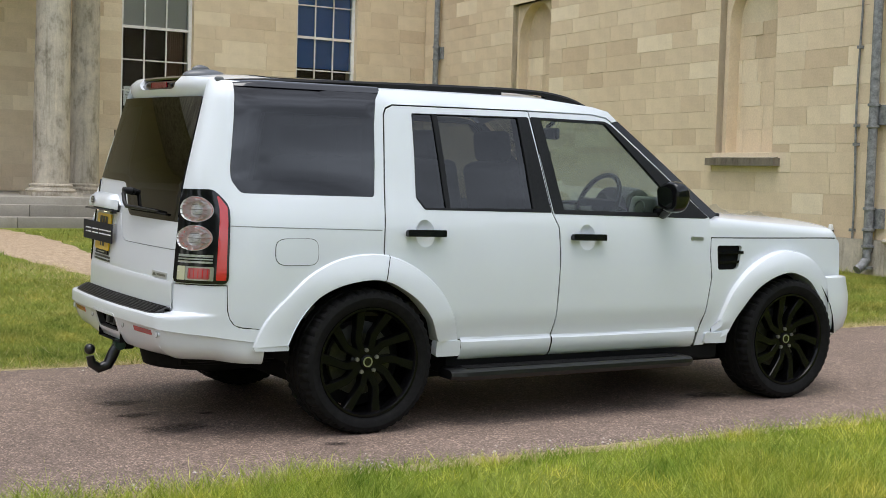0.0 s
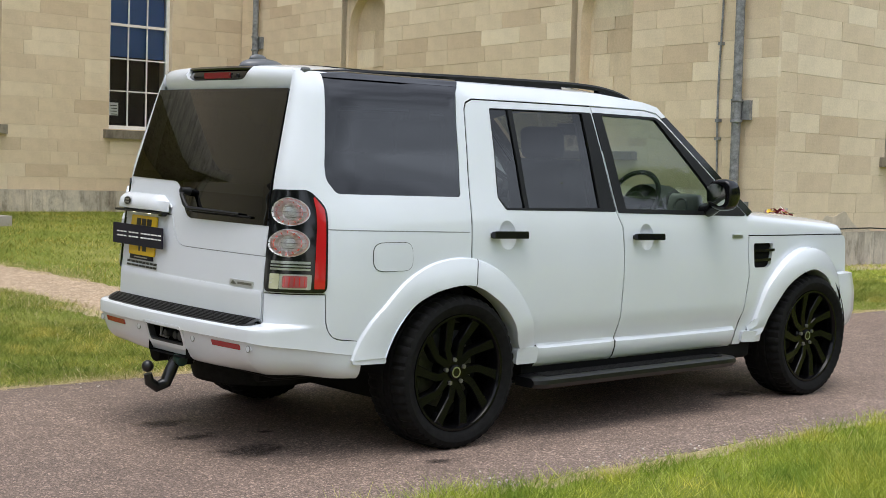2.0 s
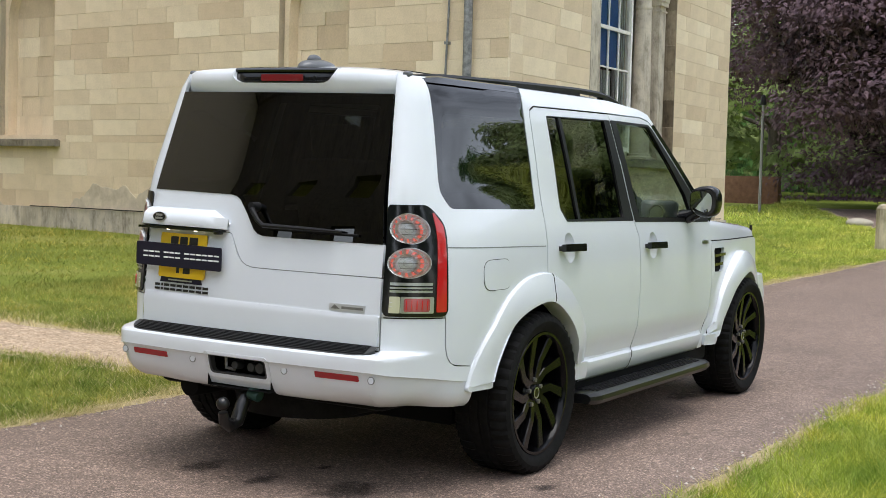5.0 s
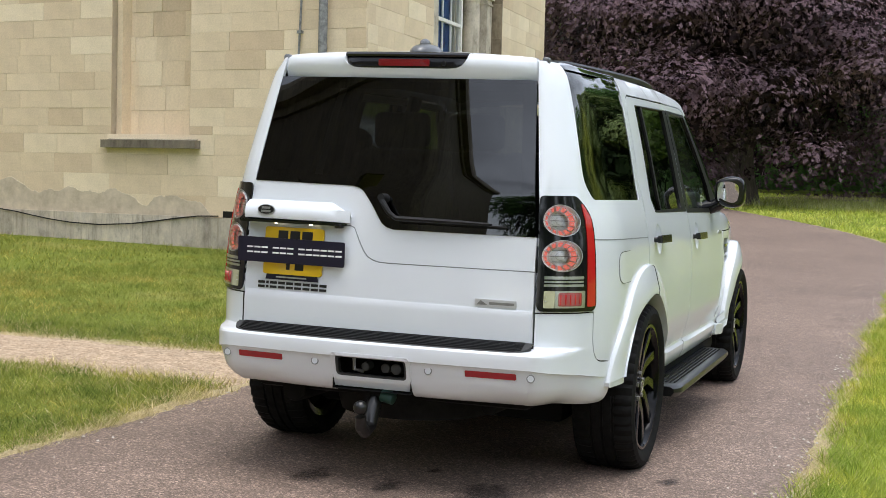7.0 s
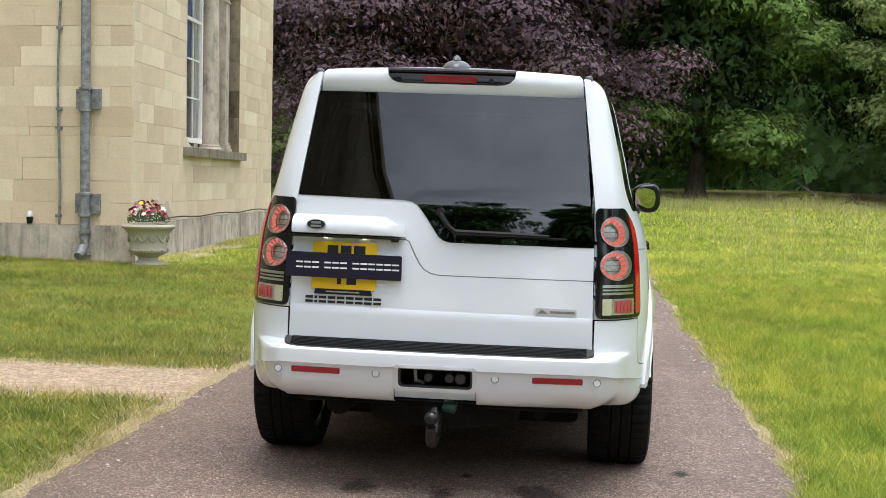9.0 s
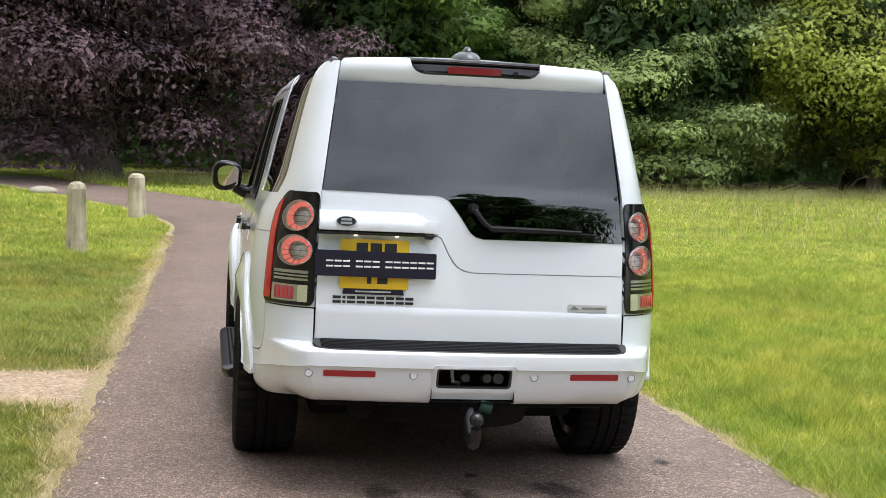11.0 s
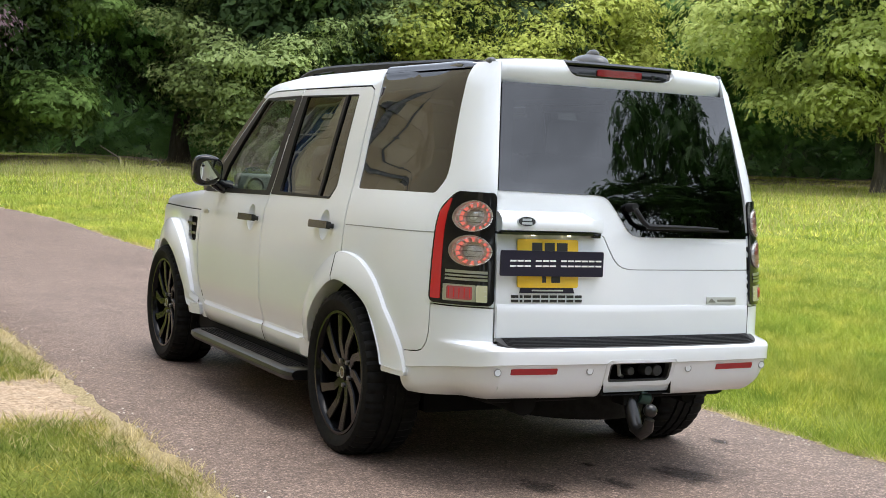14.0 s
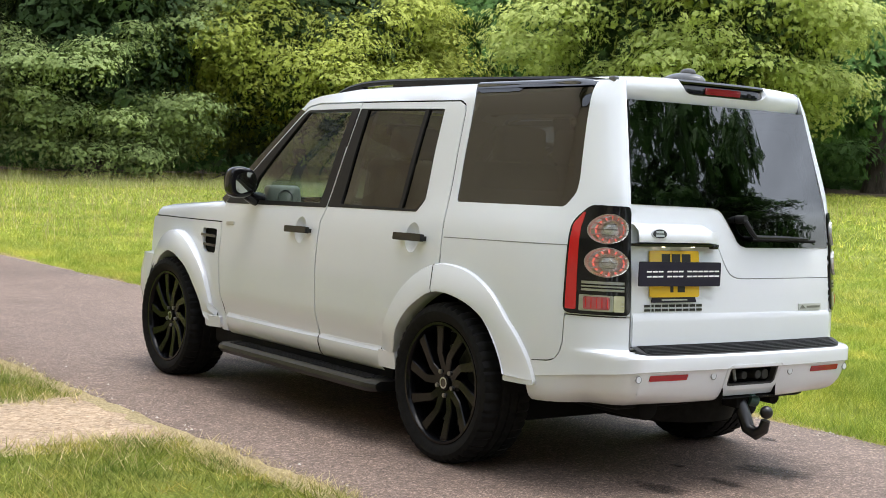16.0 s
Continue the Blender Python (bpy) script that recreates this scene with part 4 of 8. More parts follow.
def lamp(f, s):
    rounds = [(-0.912, 1.122, 0.113, 0.062), (-0.915, 0.986, 0.116, 0.061)]
    rings = [[(uc + ru * math.cos(a), z + r * math.sin(a)) for a in [2 * math.pi * k / 40 for k in range(40)]] for uc, z, ru, r in rounds]
    base = panel("rear_lamp", rounded(LAMP, 0.035), f, GLOSSBLACK, car, holes=rings, off=0.008, thick=0.03, step=0.03, label="black-faced rear lamp with round clear lenses")
    red = rounded([(-0.768, 0.790), (-0.766, 1.186), (-0.756, 1.186), (-0.722, 1.135), (-0.716, 0.790)], 0.006)
    panel("red_strip", red, f, REDLENS, base, off=0.0115, thick=0.01, label="red wrap-around lens")
    for (uc, z, ru, r), ring in zip(rounds, rings):
        def bowl(u, v, off=0.0):
            q = min(1.0, math.hypot((u - uc) / ru, (v - z) / r))
            return f(u, v, 0.006 - 0.030 * (1 - q ** 5) + 0.010 * max(0.0, 1 - (q / 0.50) ** 2) + off)
        rl = panel("round_lamp", ring, bowl, FACETS, base, thick=0.003, step=0.011, label="round lamp with faceted chrome bowl")
        for k in range(14):
            a = 2 * math.pi * (k + 0.5) / 14
            quad = [bowl(uc + ru * q * math.cos(a + d), z + r * q * math.sin(a + d), 0.004) for q, d in ((0.62, -0.200), (0.62, 0.200), (0.89, 0.190), (0.89, -0.190))]
            bm = bmesh.new()
            lo = [bm.verts.new(p) for p in quad]
            bm.faces.new(lo)
            led = part("led_segment", bm, LAMPGLOW, rl, smooth=False)
            bm = bmesh.new()
            lo = [bm.verts.new(p) for p in quad]
            hi = [bm.verts.new(p + Vector((-0.026, 0, 0))) for p in quad]
            for i in range(4):
                bm.faces.new((lo[i], lo[(i + 1) % 4], hi[(i + 1) % 4], hi[i]))
            part("led_cup", bm, LAMPBEZEL, rl, smooth=False)
        disc = [(uc + ru * 0.58 * math.cos(a), z + r * 0.58 * math.sin(a)) for a in [2 * math.pi * k / 28 for k in range(28)]]
        panel("centre_reflector", disc, bowl, LAMPBEZEL, rl, off=0.003, thick=0.003, step=0.012, label="bright centre reflector")
        for v in (-0.022, 0.0, 0.022):
            hw = ru * 0.54 * math.sqrt(1 - (v / (r * 0.58)) ** 2)
            panel("reflector_rib", [(uc - hw, z + v - 0.0014), (uc - hw, z + v + 0.0014), (uc + hw, z + v + 0.0014), (uc + hw, z + v - 0.0014)], bowl, STEEL, rl, off=0.0055, thick=0.002, step=0.03)
        for q0 in (0.24, 0.47):
            rim = [(uc + ru * (q0 + 0.03) * math.cos(a), z + r * (q0 + 0.03) * math.sin(a)) for a in [2 * math.pi * k / 24 for k in range(24)]]
            rim2 = [(uc + ru * q0 * math.cos(a), z + r * q0 * math.sin(a)) for a in [2 * math.pi * k / 24 for k in range(24)]]
            panel("reflector_ring", rim, bowl, SILVER, rl, holes=[rim2], off=0.004, thick=0.004, step=0.03)
        edge2 = [(uc + (u - uc) * 0.95, z + (v - z) * 0.95) for u, v in ring]
        panel("lamp_rim", ring, f, SILVER, rl, holes=[edge2], off=0.0105, thick=0.006, step=0.03)

        def dome(u, v, off=0.0):
            q = min(1.0, math.hypot((u - uc) / ru, (v - z) / r))
            return f(u, v, 0.0095 + 0.007 * (1 - q * q) + off)
        panel("lens", ring, dome, CLEARLENS, rl, thick=0.0, step=0.02, label="clear lens")
    panel("fin_backing", [(-1.012, 0.868), (-1.012, 0.908), (-0.790, 0.908), (-0.790, 0.868)], f, SILVER, base, off=0.0095, thick=0.001)
    for k in range(2):
        z = 0.8935 - 0.013 * k
        panel("lamp_fin", [(-1.012, z - 0.003), (-1.012, z + 0.003), (-0.790, z + 0.003), (-0.790, z - 0.003)], f, GLOSSBLACK, base, off=0.013, thick=0.004)
    split = -0.955
    panel("reverse_lens", rounded([(-1.012, 0.786), (-1.012, 0.852), (split, 0.852), (split, 0.786)], 0.006), f, OLIVELENS, base, off=0.0115, thick=0.006, label="pale reversing lens")
    panel("fog_lens", rounded([(split + 0.002, 0.786), (split + 0.002, 0.852), (-0.782, 0.852), (-0.782, 0.786)], 0.006), f, SILVER, base, off=0.0105, thick=0.006)
    panel("fog_reflector", rounded([(-0.936, 0.793), (-0.936, 0.845), (-0.803, 0.845), (-0.803, 0.793)], 0.01), f, FOGRED, base, off=0.0118, thick=0.004, label="ribbed red fog lens")
    for k in range(5):
        u = -0.926 + 0.027 * k
        panel("fog_rib", [(u, 0.800), (u, 0.838), (u + 0.005, 0.838), (u + 0.005, 0.800)], f, REDLENS, base, off=0.0135, thick=0.003, step=0.2)
    for z in (0.8105, 0.8275):
        panel("fog_bar", [(-1.010, z), (-1.010, z + 0.0025), (-0.784, z + 0.0025), (-0.784, z)], f, SILVER, base, off=0.0145, thick=0.003, step=0.2)


build_flank(-1)
build_flank(1)

# tailgate
TG_LOW = [(-0.6215, 0.632), (0.6215, 0.632), (0.617, 1.0615), (0.150, 1.0595), (0.137, 1.052), (0.112, 1.000), (0.091, 0.963), (0.071, 0.941), (0.046, 0.928), (0.015, 0.9215), (-0.03, 0.9205), (-0.615, 0.9205)]
GLASS_LOW = [(0.606, 1.228), (0.160, 1.222), (0.130, 1.216), (0.108, 1.203), (0.067, 1.151), (0.020, 1.080), (-0.002, 1.064), (-0.032, 1.056), (-0.610, 1.056)]
lower = panel("lower_tailgate", TG_LOW, back_map, PAINT, car, thick=0.03)
upper_white = [(0.617, 1.065), (0.150, 1.063), (0.134, 1.056), (0.108, 1.004), (0.087, 0.967), (0.068, 0.945), (0.044, 0.932), (0.014, 0.925), (-0.03, 0.924), (-0.615, 0.924), (-0.613, 1.055)] + GLASS_LOW[-2::-1][:-1] + [(0.609, 1.228)]
tailgate = panel("upper_tailgate", upper_white, back_map, PAINT, car, thick=0.03)
# grey sheet added behind the tailgate gap, toned as its soft shade
panel("tailgate_seal", [(-0.610, 0.900), (0.060, 0.900), (0.100, 0.950), (0.165, 1.042), (0.608, 1.045), (0.608, 1.078), (0.140, 1.078), (0.090, 1.010), (0.045, 0.950), (-0.610, 0.945)], back_map, SHADE_RING_GREY, tailgate, off=-0.005, thick=0.0)
rear_glass_out = GLASS_LOW[::-1] + [(0.551, 1.662), (-0.551, 1.662)]
panel("rear_window", rear_glass_out, back_map, GLASS_DARK, tailgate, off=0.003, thick=0.006, label="dark privacy glass")
inner_open = [(0.545, 1.265), (0.17, 1.262), (0.12, 1.24), (0.03, 1.11), (-0.55, 1.10), (-0.50, 1.62), (0.50, 1.62)]
panel("window_border", rear_glass_out, back_map, GLOSSBLACK, tailgate, holes=[rounded(inner_open, 0.03)], off=-0.006, thick=0.003, label="black printed glass border")
panel("lower_panel", [(-0.6165, 0.6335), (0.6165, 0.6335), (0.6165, 0.783), (-0.6165, 0.771)], lambda y, z, off=0.0: back_map(y, z, off + 0.007 - 0.006 * smooth01((z - 0.755) / 0.03)), PAINT, lower, thick=0.004, step=0.012)
# white bar over the plate
rows = []
for y in [0.617, 0.60, 0.5, 0.4, 0.3, 0.24, 0.20, 0.165, 0.150]:
    k = 1.0 if y > 0.24 else max(0.0, (y - 0.150) / 0.09)
    t = 1.150 - 0.05 * (1 - k)
    d = 0.052 * (0.35 + 0.65 * k)
    rows.append([back_map(y, t, 0.0), back_map(y, t - 0.008, d * 0.45), back_map(y, 1.118, d * 0.92), back_map(y, 1.085, d), back_map(y, 1.070, d * 0.9), back_map(y, 1.067, 0.0)])
bar = loft("plate_lamp_bar", rows, PAINT, tailgate, label="white tailgate grip bar")
bm = bmesh.new()
box(bm, back_map(0.40, 1.062, 0.022), (0.05, 0.46, 0.010))
part("grip_recess", bm, GLOSSBLACK, bar)
bm = bmesh.new()
box(bm, back_map(0.19, 1.056, 0.026), (0.03, 0.032, 0.018))
part("camera_pod", bm, GLOSSBLACK, bar, bevel=0.004)
for y in (0.475, 0.315):
    bm = bmesh.new()
    box(bm, back_map(y, 1.054, 0.03), (0.008, 0.012, 0.005))
    part("plate_lamp", bm, WHITELAMP, bar)
# oval badge
oval = [(0.514 + 0.040 * math.cos(a), 1.104 + 0.021 * math.sin(a)) for a in [2 * math.pi * k / 32 for k in range(32)]]
badge = panel("oval_badge", oval, back_map, SILVER, bar, off=0.056, thick=0.006, label="silver-rimmed dark green oval badge")
panel("badge_face", [(0.514 + (y - 0.514) * 0.9, 1.104 + (z - 1.104) * 0.86) for y, z in oval], back_map, BLACKINK, badge, off=0.0575, thick=0.001)
for k, w in enumerate((0.040, 0.044)):
    z = 1.111 - 0.014 * k
    panel("badge_mark", [(0.514 - w / 2, z - 0.0045), (0.514 - w / 2, z + 0.0045), (0.514 + w / 2, z + 0.0045), (0.514 + w / 2, z - 0.0045)], back_map, SILVER, badge, off=0.0585, thick=0.0005)
# number plate with covered marks and the dealer's strip across it
plate = panel("number_plate", rounded([(0.263, 0.848), (0.263, 1.040), (0.532, 1.040), (0.532, 0.848)], 0.012), back_map, YELLOW, tailgate, off=0.012, thick=0.008, label="yellow rear number plate")
for k, (a, b) in enumerate(((0.470, 0.425), (0.415, 0.370), (0.360, 0.312))):
    panel("plate_mark", [(a, 0.985), (a, 1.026), (b, 1.026), (b, 0.985)], back_map, BLACKINK, plate, off=0.0132, thick=0.001)
for a, b in ((0.425, 0.408), (0.385, 0.345)):
    panel("plate_mark", [(a, 0.868), (a, 0.893), (b, 0.893), (b, 0.868)], back_map, BLACKINK, plate, off=0.0132, thick=0.001)
panel("plate_holder", [(0.278, 0.826), (0.285, 0.850), (0.515, 0.850), (0.52, 0.826)], back_map, NAVY, plate, off=0.010, thick=0.008)
panel("holder_mark", [(0.33, 0.834), (0.33, 0.840), (0.47, 0.840), (0.47, 0.834)], back_map, SILVER, plate, off=0.0112, thick=0.0005)
strip_sign = panel("dealer_strip", rounded([(0.158, 0.894), (0.158, 0.995), (0.632, 0.999), (0.632, 0.898)], 0.008), lambda y, z, off=0.0: Vector((-0.985 - off, y, z)), NAVY, tailgate, off=0.0, thick=0.006, label="dark navy dealer strip with white marks")


def stroke(name, y0, y1, z0, z1, mp, mat, own, off):
    panel(name, [(y0, z0), (y0, z1), (y1, z1), (y1, z0)], mp, mat, own, off=off, thick=0.0008, step=0.2)


def on_strip(y, z, off=0.0):
    return Vector((-0.985 - off, y, z))


# plain bars stand for the words
y = 0.590
for word in (3, 3, 6):
    for _ in range(word):
        for z0, z1 in ((0.934, 0.9405), (0.9545, 0.961)):
            stroke("strip_mark", y, y - 0.0275, z0, z1, on_strip, WHITEINK, strip_sign, 0.0012)
        y -= 0.0325
    y -= 0.018
y = 0.556
for k in range(9):
    w = 0.032 if k != 1 else 0.012
    for z0, z1 in ((0.790, 0.800), (0.807, 0.818)):
        stroke("model_mark", y, y - w, z0, z1, back_map, BLACKINK, tailgate, 0.004)
    y -= w + 0.006
edition = panel("edition_badge", rounded([(-0.388, 0.780), (-0.388, 0.808), (-0.553, 0.806), (-0.553, 0.778)], 0.003), back_map, BADGEMETAL, tailgate, off=0.005, thick=0.005, label="small brushed silver badge")
panel("badge_mark", [(-0.445, 0.787), (-0.445, 0.797), (-0.545, 0.797), (-0.545, 0.787)], back_map, STEEL, edition, off=0.0055, thick=0.0005)
panel("badge_mark", [(-0.395, 0.785), (-0.412, 0.803), (-0.440, 0.785)], back_map, STEEL, edition, off=0.0055, thick=0.0005)
# wiper
bm = bmesh.new()
tube(bm, [back_map(0.012, 1.176, 0.03), back_map(0.006, 1.160, 0.045), back_map(-0.025, 1.118, 0.045), back_map(-0.055, 1.098, 0.042), back_map(-0.30, 1.096, 0.034), back_map(-0.43, 1.094, 0.026)], [0.012, 0.012, 0.011, 0.010, 0.008, 0.005], 8)
wiper = part("wiper", bm, SATINBLACK, tailgate, "black rear wiper")
bm = bmesh.new()
tube(bm, [back_map(-0.06, 1.088, 0.016), back_map(-0.30, 1.086, 0.018), back_map(-0.50, 1.084, 0.014)], 0.006, 6)
part("wiper_blade", bm, RUBBER, wiper)
bm = bmesh.new()
cyl(bm, back_map(0.012, 1.176, 0.0), back_map(0.012, 1.176, 0.05), 0.021, 0.015, 14)
part("wiper_pivot", bm, SATINBLACK, wiper)


# roof spoiler lip with the high-level brake lamp
def lip_map(y, z, off=0.0):
    t = (z - 1.655) / 0.115
    x = -0.790 - 0.026 * math.sin(math.pi * min(1.0, t) * 0.62) + 0.22 * max(0.0, t - 0.6) ** 2 + 0.052 * abs(y / 0.55) ** 5
    return Vector((x - off, y, z - 0.012 * abs(y / 0.55) ** 3 * t))


NOTCH = [(0.268, 1.768), (0.262, 1.735), (0.246, 1.716), (0.222, 1.706), (0.190, 1.703)]
notch = NOTCH + [(-y, z) for y, z in NOTCH[::-1]]
lip_out = [(-0.550, 1.655), (0.550, 1.655), (0.546, 1.70), (0.540, 1.752), (0.528, 1.766)] + notch + [(-0.528, 1.766), (-0.540, 1.752), (-0.546, 1.70)]
lip = panel("roof_spoiler", lip_out, lip_map, PAINT, car, thick=0.045, step=0.035)
panel("lamp_slot", [(0.275, 1.772), (0.268, 1.700), (-0.268, 1.700), (-0.275, 1.772)], lip_map, GLOSSBLACK, lip, off=-0.016, thick=0.0, label="smoked black lamp slot")
rows = []
for y in (-0.268, -0.262, -0.2, -0.1, 0.0, 0.1, 0.2, 0.262, 0.268):
    p = lip_map(y, 1.762)
    rows.append([p + Vector((0.02, 0, -0.012)), p + Vector((0.004, 0, -0.010)), p + Vector((0.002, 0, -0.002)), p + Vector((0.012, 0, 0.007)), p + Vector((0.10, 0, 0.012))])
loft("slot_cover", rows, GLOSSBLACK, lip)
panel("brake_lamp", rounded([(-0.105, 1.712), (-0.105, 1.740), (0.115, 1.740), (0.115, 1.712)], 0.006), lip_map, DARKRED, lip, off=-0.011, thick=0.005, label="dark red high-level brake lamp")
bm = bmesh.new()
p = lip_map(-0.165, 1.724)
cyl(bm, p + Vector((0.03, 0, 0)), p + Vector((0.012, 0, 0)), 0.011, 0.009, 12)
part("washer_jet", bm, SATINBLACK, lip)
panel("lip_under", [(-0.54, 1.648), (0.54, 1.648), (0.54, 1.664), (-0.54, 1.664)], back_map, SATINBLACK, lip, off=-0.002, thick=0.0)


# roof skin, turned down at its long edges
def roof_at(x, y):
    edge = 0.650 if x < 1.2 else 0.650 + 0.02 * ((x - 1.2) / 0.43)
    if x < -0.50:
        edge -= 0.105 * ((-0.50 - x) / 0.26) ** 1.5
    edge -= 0.03 * smooth01((0.4 - x) / 0.85)
    k = min(1.0, abs(y) / edge)
    crown = 1 if x > -0.45 else 1 - 0.50 * ((-0.45 - x) / 0.31) ** 2
    return roof_z(x) + 0.052 * (1 - k ** 2.4) * crown - 0.014 * k ** 12 - (0.03 if x > 1.6 else 0.0), edge


bm = bmesh.new()
rows = []
for k in range(49):
    x = -0.762 + (1.63 + 0.762) * k / 48
    r = []
    for j in range(33):
        yy = math.sin(0.5 * math.pi * (-1 + 2 * j / 32))
        z, edge = roof_at(x, 0.0)
        z = roof_at(x, edge * yy)[0]
        r.append(bm.verts.new((x, edge * yy, z)))
    rows.append(r)
for a, b in zip(rows, rows[1:]):
    for k in range(32):
        bm.faces.new((a[k], a[k + 1], b[k + 1], b[k]))
roof = part("roof", bm, PAINT, car, "white roof")
panel("glass_roof", rounded([(-0.40, -0.42), (-0.40, 0.42), (1.35, 0.42), (1.35, -0.42)], 0.08), lambda x, y, off=0.0: Vector((x, y, roof_at(x, y)[0] + 0.004 + off)), GLOSSBLACK, roof, thick=0.004, step=0.1, label="dark glass roof panel")
# roof rails
for s in (-1, 1):
    pts = [(-0.70, 1.748), (-0.64, 1.758), (-0.45, 1.772), (0.3, 1.790), (0.95, 1.800), (1.22, 1.795), (1.42, 1.766), (1.56, 1.706)]
    pts = [(p.x, p.y) for p in arc_soft(pts, 40, 2)]
    rows = []
    for k, (x, z) in enumerate(pts):
        y = 0.568
        z -= 0.004
        q = min(1.0, 0.35 + 0.2 * k)
        rows.append([Vector((x, s * (y - 0.022 * q), z - 0.012)), Vector((x, s * (y - 0.018 * q), z)), Vector((x, s * (y + 0.012 * q), z - 0.001)), Vector((x, s * (y + 0.022 * q), z - 0.012)), Vector((x, s * (y + 0.018 * q), z - 0.028)), Vector((x, s * (y - 0.018 * q), z - 0.026))])
    rail = loft("roof_rail", rows, SATINBLACK, car, closed=True, label="satin black roof rail")
    bm = bmesh.new()
    box(bm, (-0.705, s * 0.566, 1.744), (0.045, 0.030, 0.034))
    part("rail_end_cap", bm, PODGREY, rail, bevel=0.011, seg=3)
    # the rail stands on a long foot behind and a short one in front, with a gap between
    for x0, x1 in ((-0.66, 0.93), (1.22, 1.52)):
        rows = []
        for k in range(13):
            x = x0 + (x1 - x0) * k / 12
            top = lerp_table(pts, x) - 0.024
            low = roof_at(x, 0.568)[0] - 0.02
            rows.append([Vector((x, s * 0.550, low)), Vector((x, s * 0.552, top)), Vector((x, s * 0.584, top)), Vector((x, s * 0.588, low))])
        loft("rail_foot", rows, SATINBLACK, rail)
    # the quarter glass runs on over the roof's edge
    fm = side_map(s)
    rows = []
    for k in range(23):
        u = -0.700 + 0.835 * k / 22
        p0, p1 = fm(u, 1.722, -0.003), fm(u, 1.734, 0.001)
        x = p1.x
        e = roof_at(x, 0)[1]
        far = Vector((x, s * (e - 0.085), roof_at(x, e - 0.085)[0] + 0.006))
        bend = Vector((x, s * (e + 0.004), roof_at(x, e - 0.03)[0] + 0.014))
        rows.append([p0] + [p1 * (1 - t) ** 2 + bend * 2 * t * (1 - t) + far * t * t for t in (0.0, 0.15, 0.3, 0.45, 0.6, 0.8, 1.0)])
    loft("roof_edge_glass", rows, GLASS_BACKED, car, label="black alpine glass edge", angle=70)

# aerial pod
bm = bmesh.new()
bmesh.ops.create_uvsphere(bm, u_segments=24, v_segments=12, radius=1.0, matrix=Matrix.Translation((-0.55, 0.0, 1.783)) @ Matrix.Diagonal((0.125, 0.062, 0.040, 1)))
pod = part("aerial_pod", bm, PODGREY, car, "grey roof aerial pod")
bm = bmesh.new()
bmesh.ops.create_uvsphere(bm, u_segments=14, v_segments=8, radius=1.0, matrix=Matrix.Translation((-0.575, 0.0, 1.818)) @ Matrix.Diagonal((0.05, 0.018, 0.024, 1)))
part("aerial_fin", bm, PODGREY, pod)

# bonnet, windscreen and nose
def bonnet_row(x, q):
    """One cross-section from edge to edge: upright side, tight shoulder, flat top; q rounds the leading edge down."""
    w = side_xy(min(x, 3.45), 0.975)[1] - 0.004 - 0.03 * q * q
    ze = 0.9935 - 0.011 * (x - 2.26)
    zs = 1.100 - 0.066 * (x - 2.27)
    half = [(w, ze), (w - 0.004, ze + 0.35 * (zs - ze)), (w - 0.010, ze + 0.72 * (zs - ze)), (w - 0.018, zs - 0.008), (w - 0.030, zs + 0.004), (w - 0.052, zs + 0.010)]
    half += [(w * k, zs + 0.010 + 0.040 * (1 - k ** 2.2)) for k in (0.84, 0.68, 0.5, 0.3, 0.12)]
    drop = 1 - math.sqrt(max(0.0, 1 - q * q))
    low = 0.93
    row = [(y, z - (z - low) * drop * 0.9) for y, z in half]
    return [(y, z) for y, z in row] + [(0.0, row[-1][1])] + [(-y, z) for y, z in reversed(row)]


bm = bmesh.new()
rows = []
for k in range(29):
    x = 2.20 + 1.16 * k / 20 if k <= 20 else 3.36 + 0.09 * math.sin((k - 20) / 8 * math.pi / 2)
    q = 0.0 if k <= 20 else (x - 3.36) / 0.09
    rows.append([bm.verts.new((x + (0.10 * (1 - (y / 0.75) ** 2) * smooth01((x - 2.7) / 0.7)), y, z)) for y, z in bonnet_row(x, q)])
for a, b in zip(rows, rows[1:]):
    for k in range(len(a) - 1):
        bm.faces.new((a[k], a[k + 1], b[k + 1], b[k]))
part("bonnet", bm, PAINT, car, "white clamshell bonnet", angle=50)
bm = bmesh.new()
bm.faces.new([bm.verts.new(p) for p in ((2.33, -0.76, 1.118), (2.33, 0.76, 1.118), (1.63, 0.655, 1.66), (1.63, -0.655, 1.66))])
part("windscreen", bm, GLASS_CLEAR, car, "clear windscreen", smooth=False)
bm = bmesh.new()
box(bm, (2.33, 0, 1.115), (0.16, 1.5, 0.03))
part("scuttle", bm, SATINBLACK, car, bevel=0.01)
# nose: lamps and bumper seen past the wings
bm = bmesh.new()
nose = [(3.410, 0.725), (3.46, 0.66), (3.53, 0.46), (3.555, 0.0)]
outl = [(x, y) for x, y in nose] + [(x, -y) for x, y in nose[-2::-1]]
rows = [[bm.verts.new((x + d, y, z)) for x, y in outl] for z, d in ((0.93, -0.02), (0.80, 0.0), (0.70, 0.01), (0.66, 0.01))]
for a, b in zip(rows, rows[1:]):
    for k in range(len(outl) - 1):
        bm.faces.new((a[k], a[k + 1], b[k + 1], b[k]))
part("grille", bm, GLOSSBLACK, car, "black grille and headlamp band")
bm = bmesh.new()
bp = [(3.24, 0.828), (3.36, 0.822), (3.45, 0.795), (3.52, 0.72), (3.58, 0.55), (3.63, 0.30), (3.645, 0.0)]
outl = [(x, y) for x, y in bp] + [(x, -y) for x, y in bp[-2::-1]]
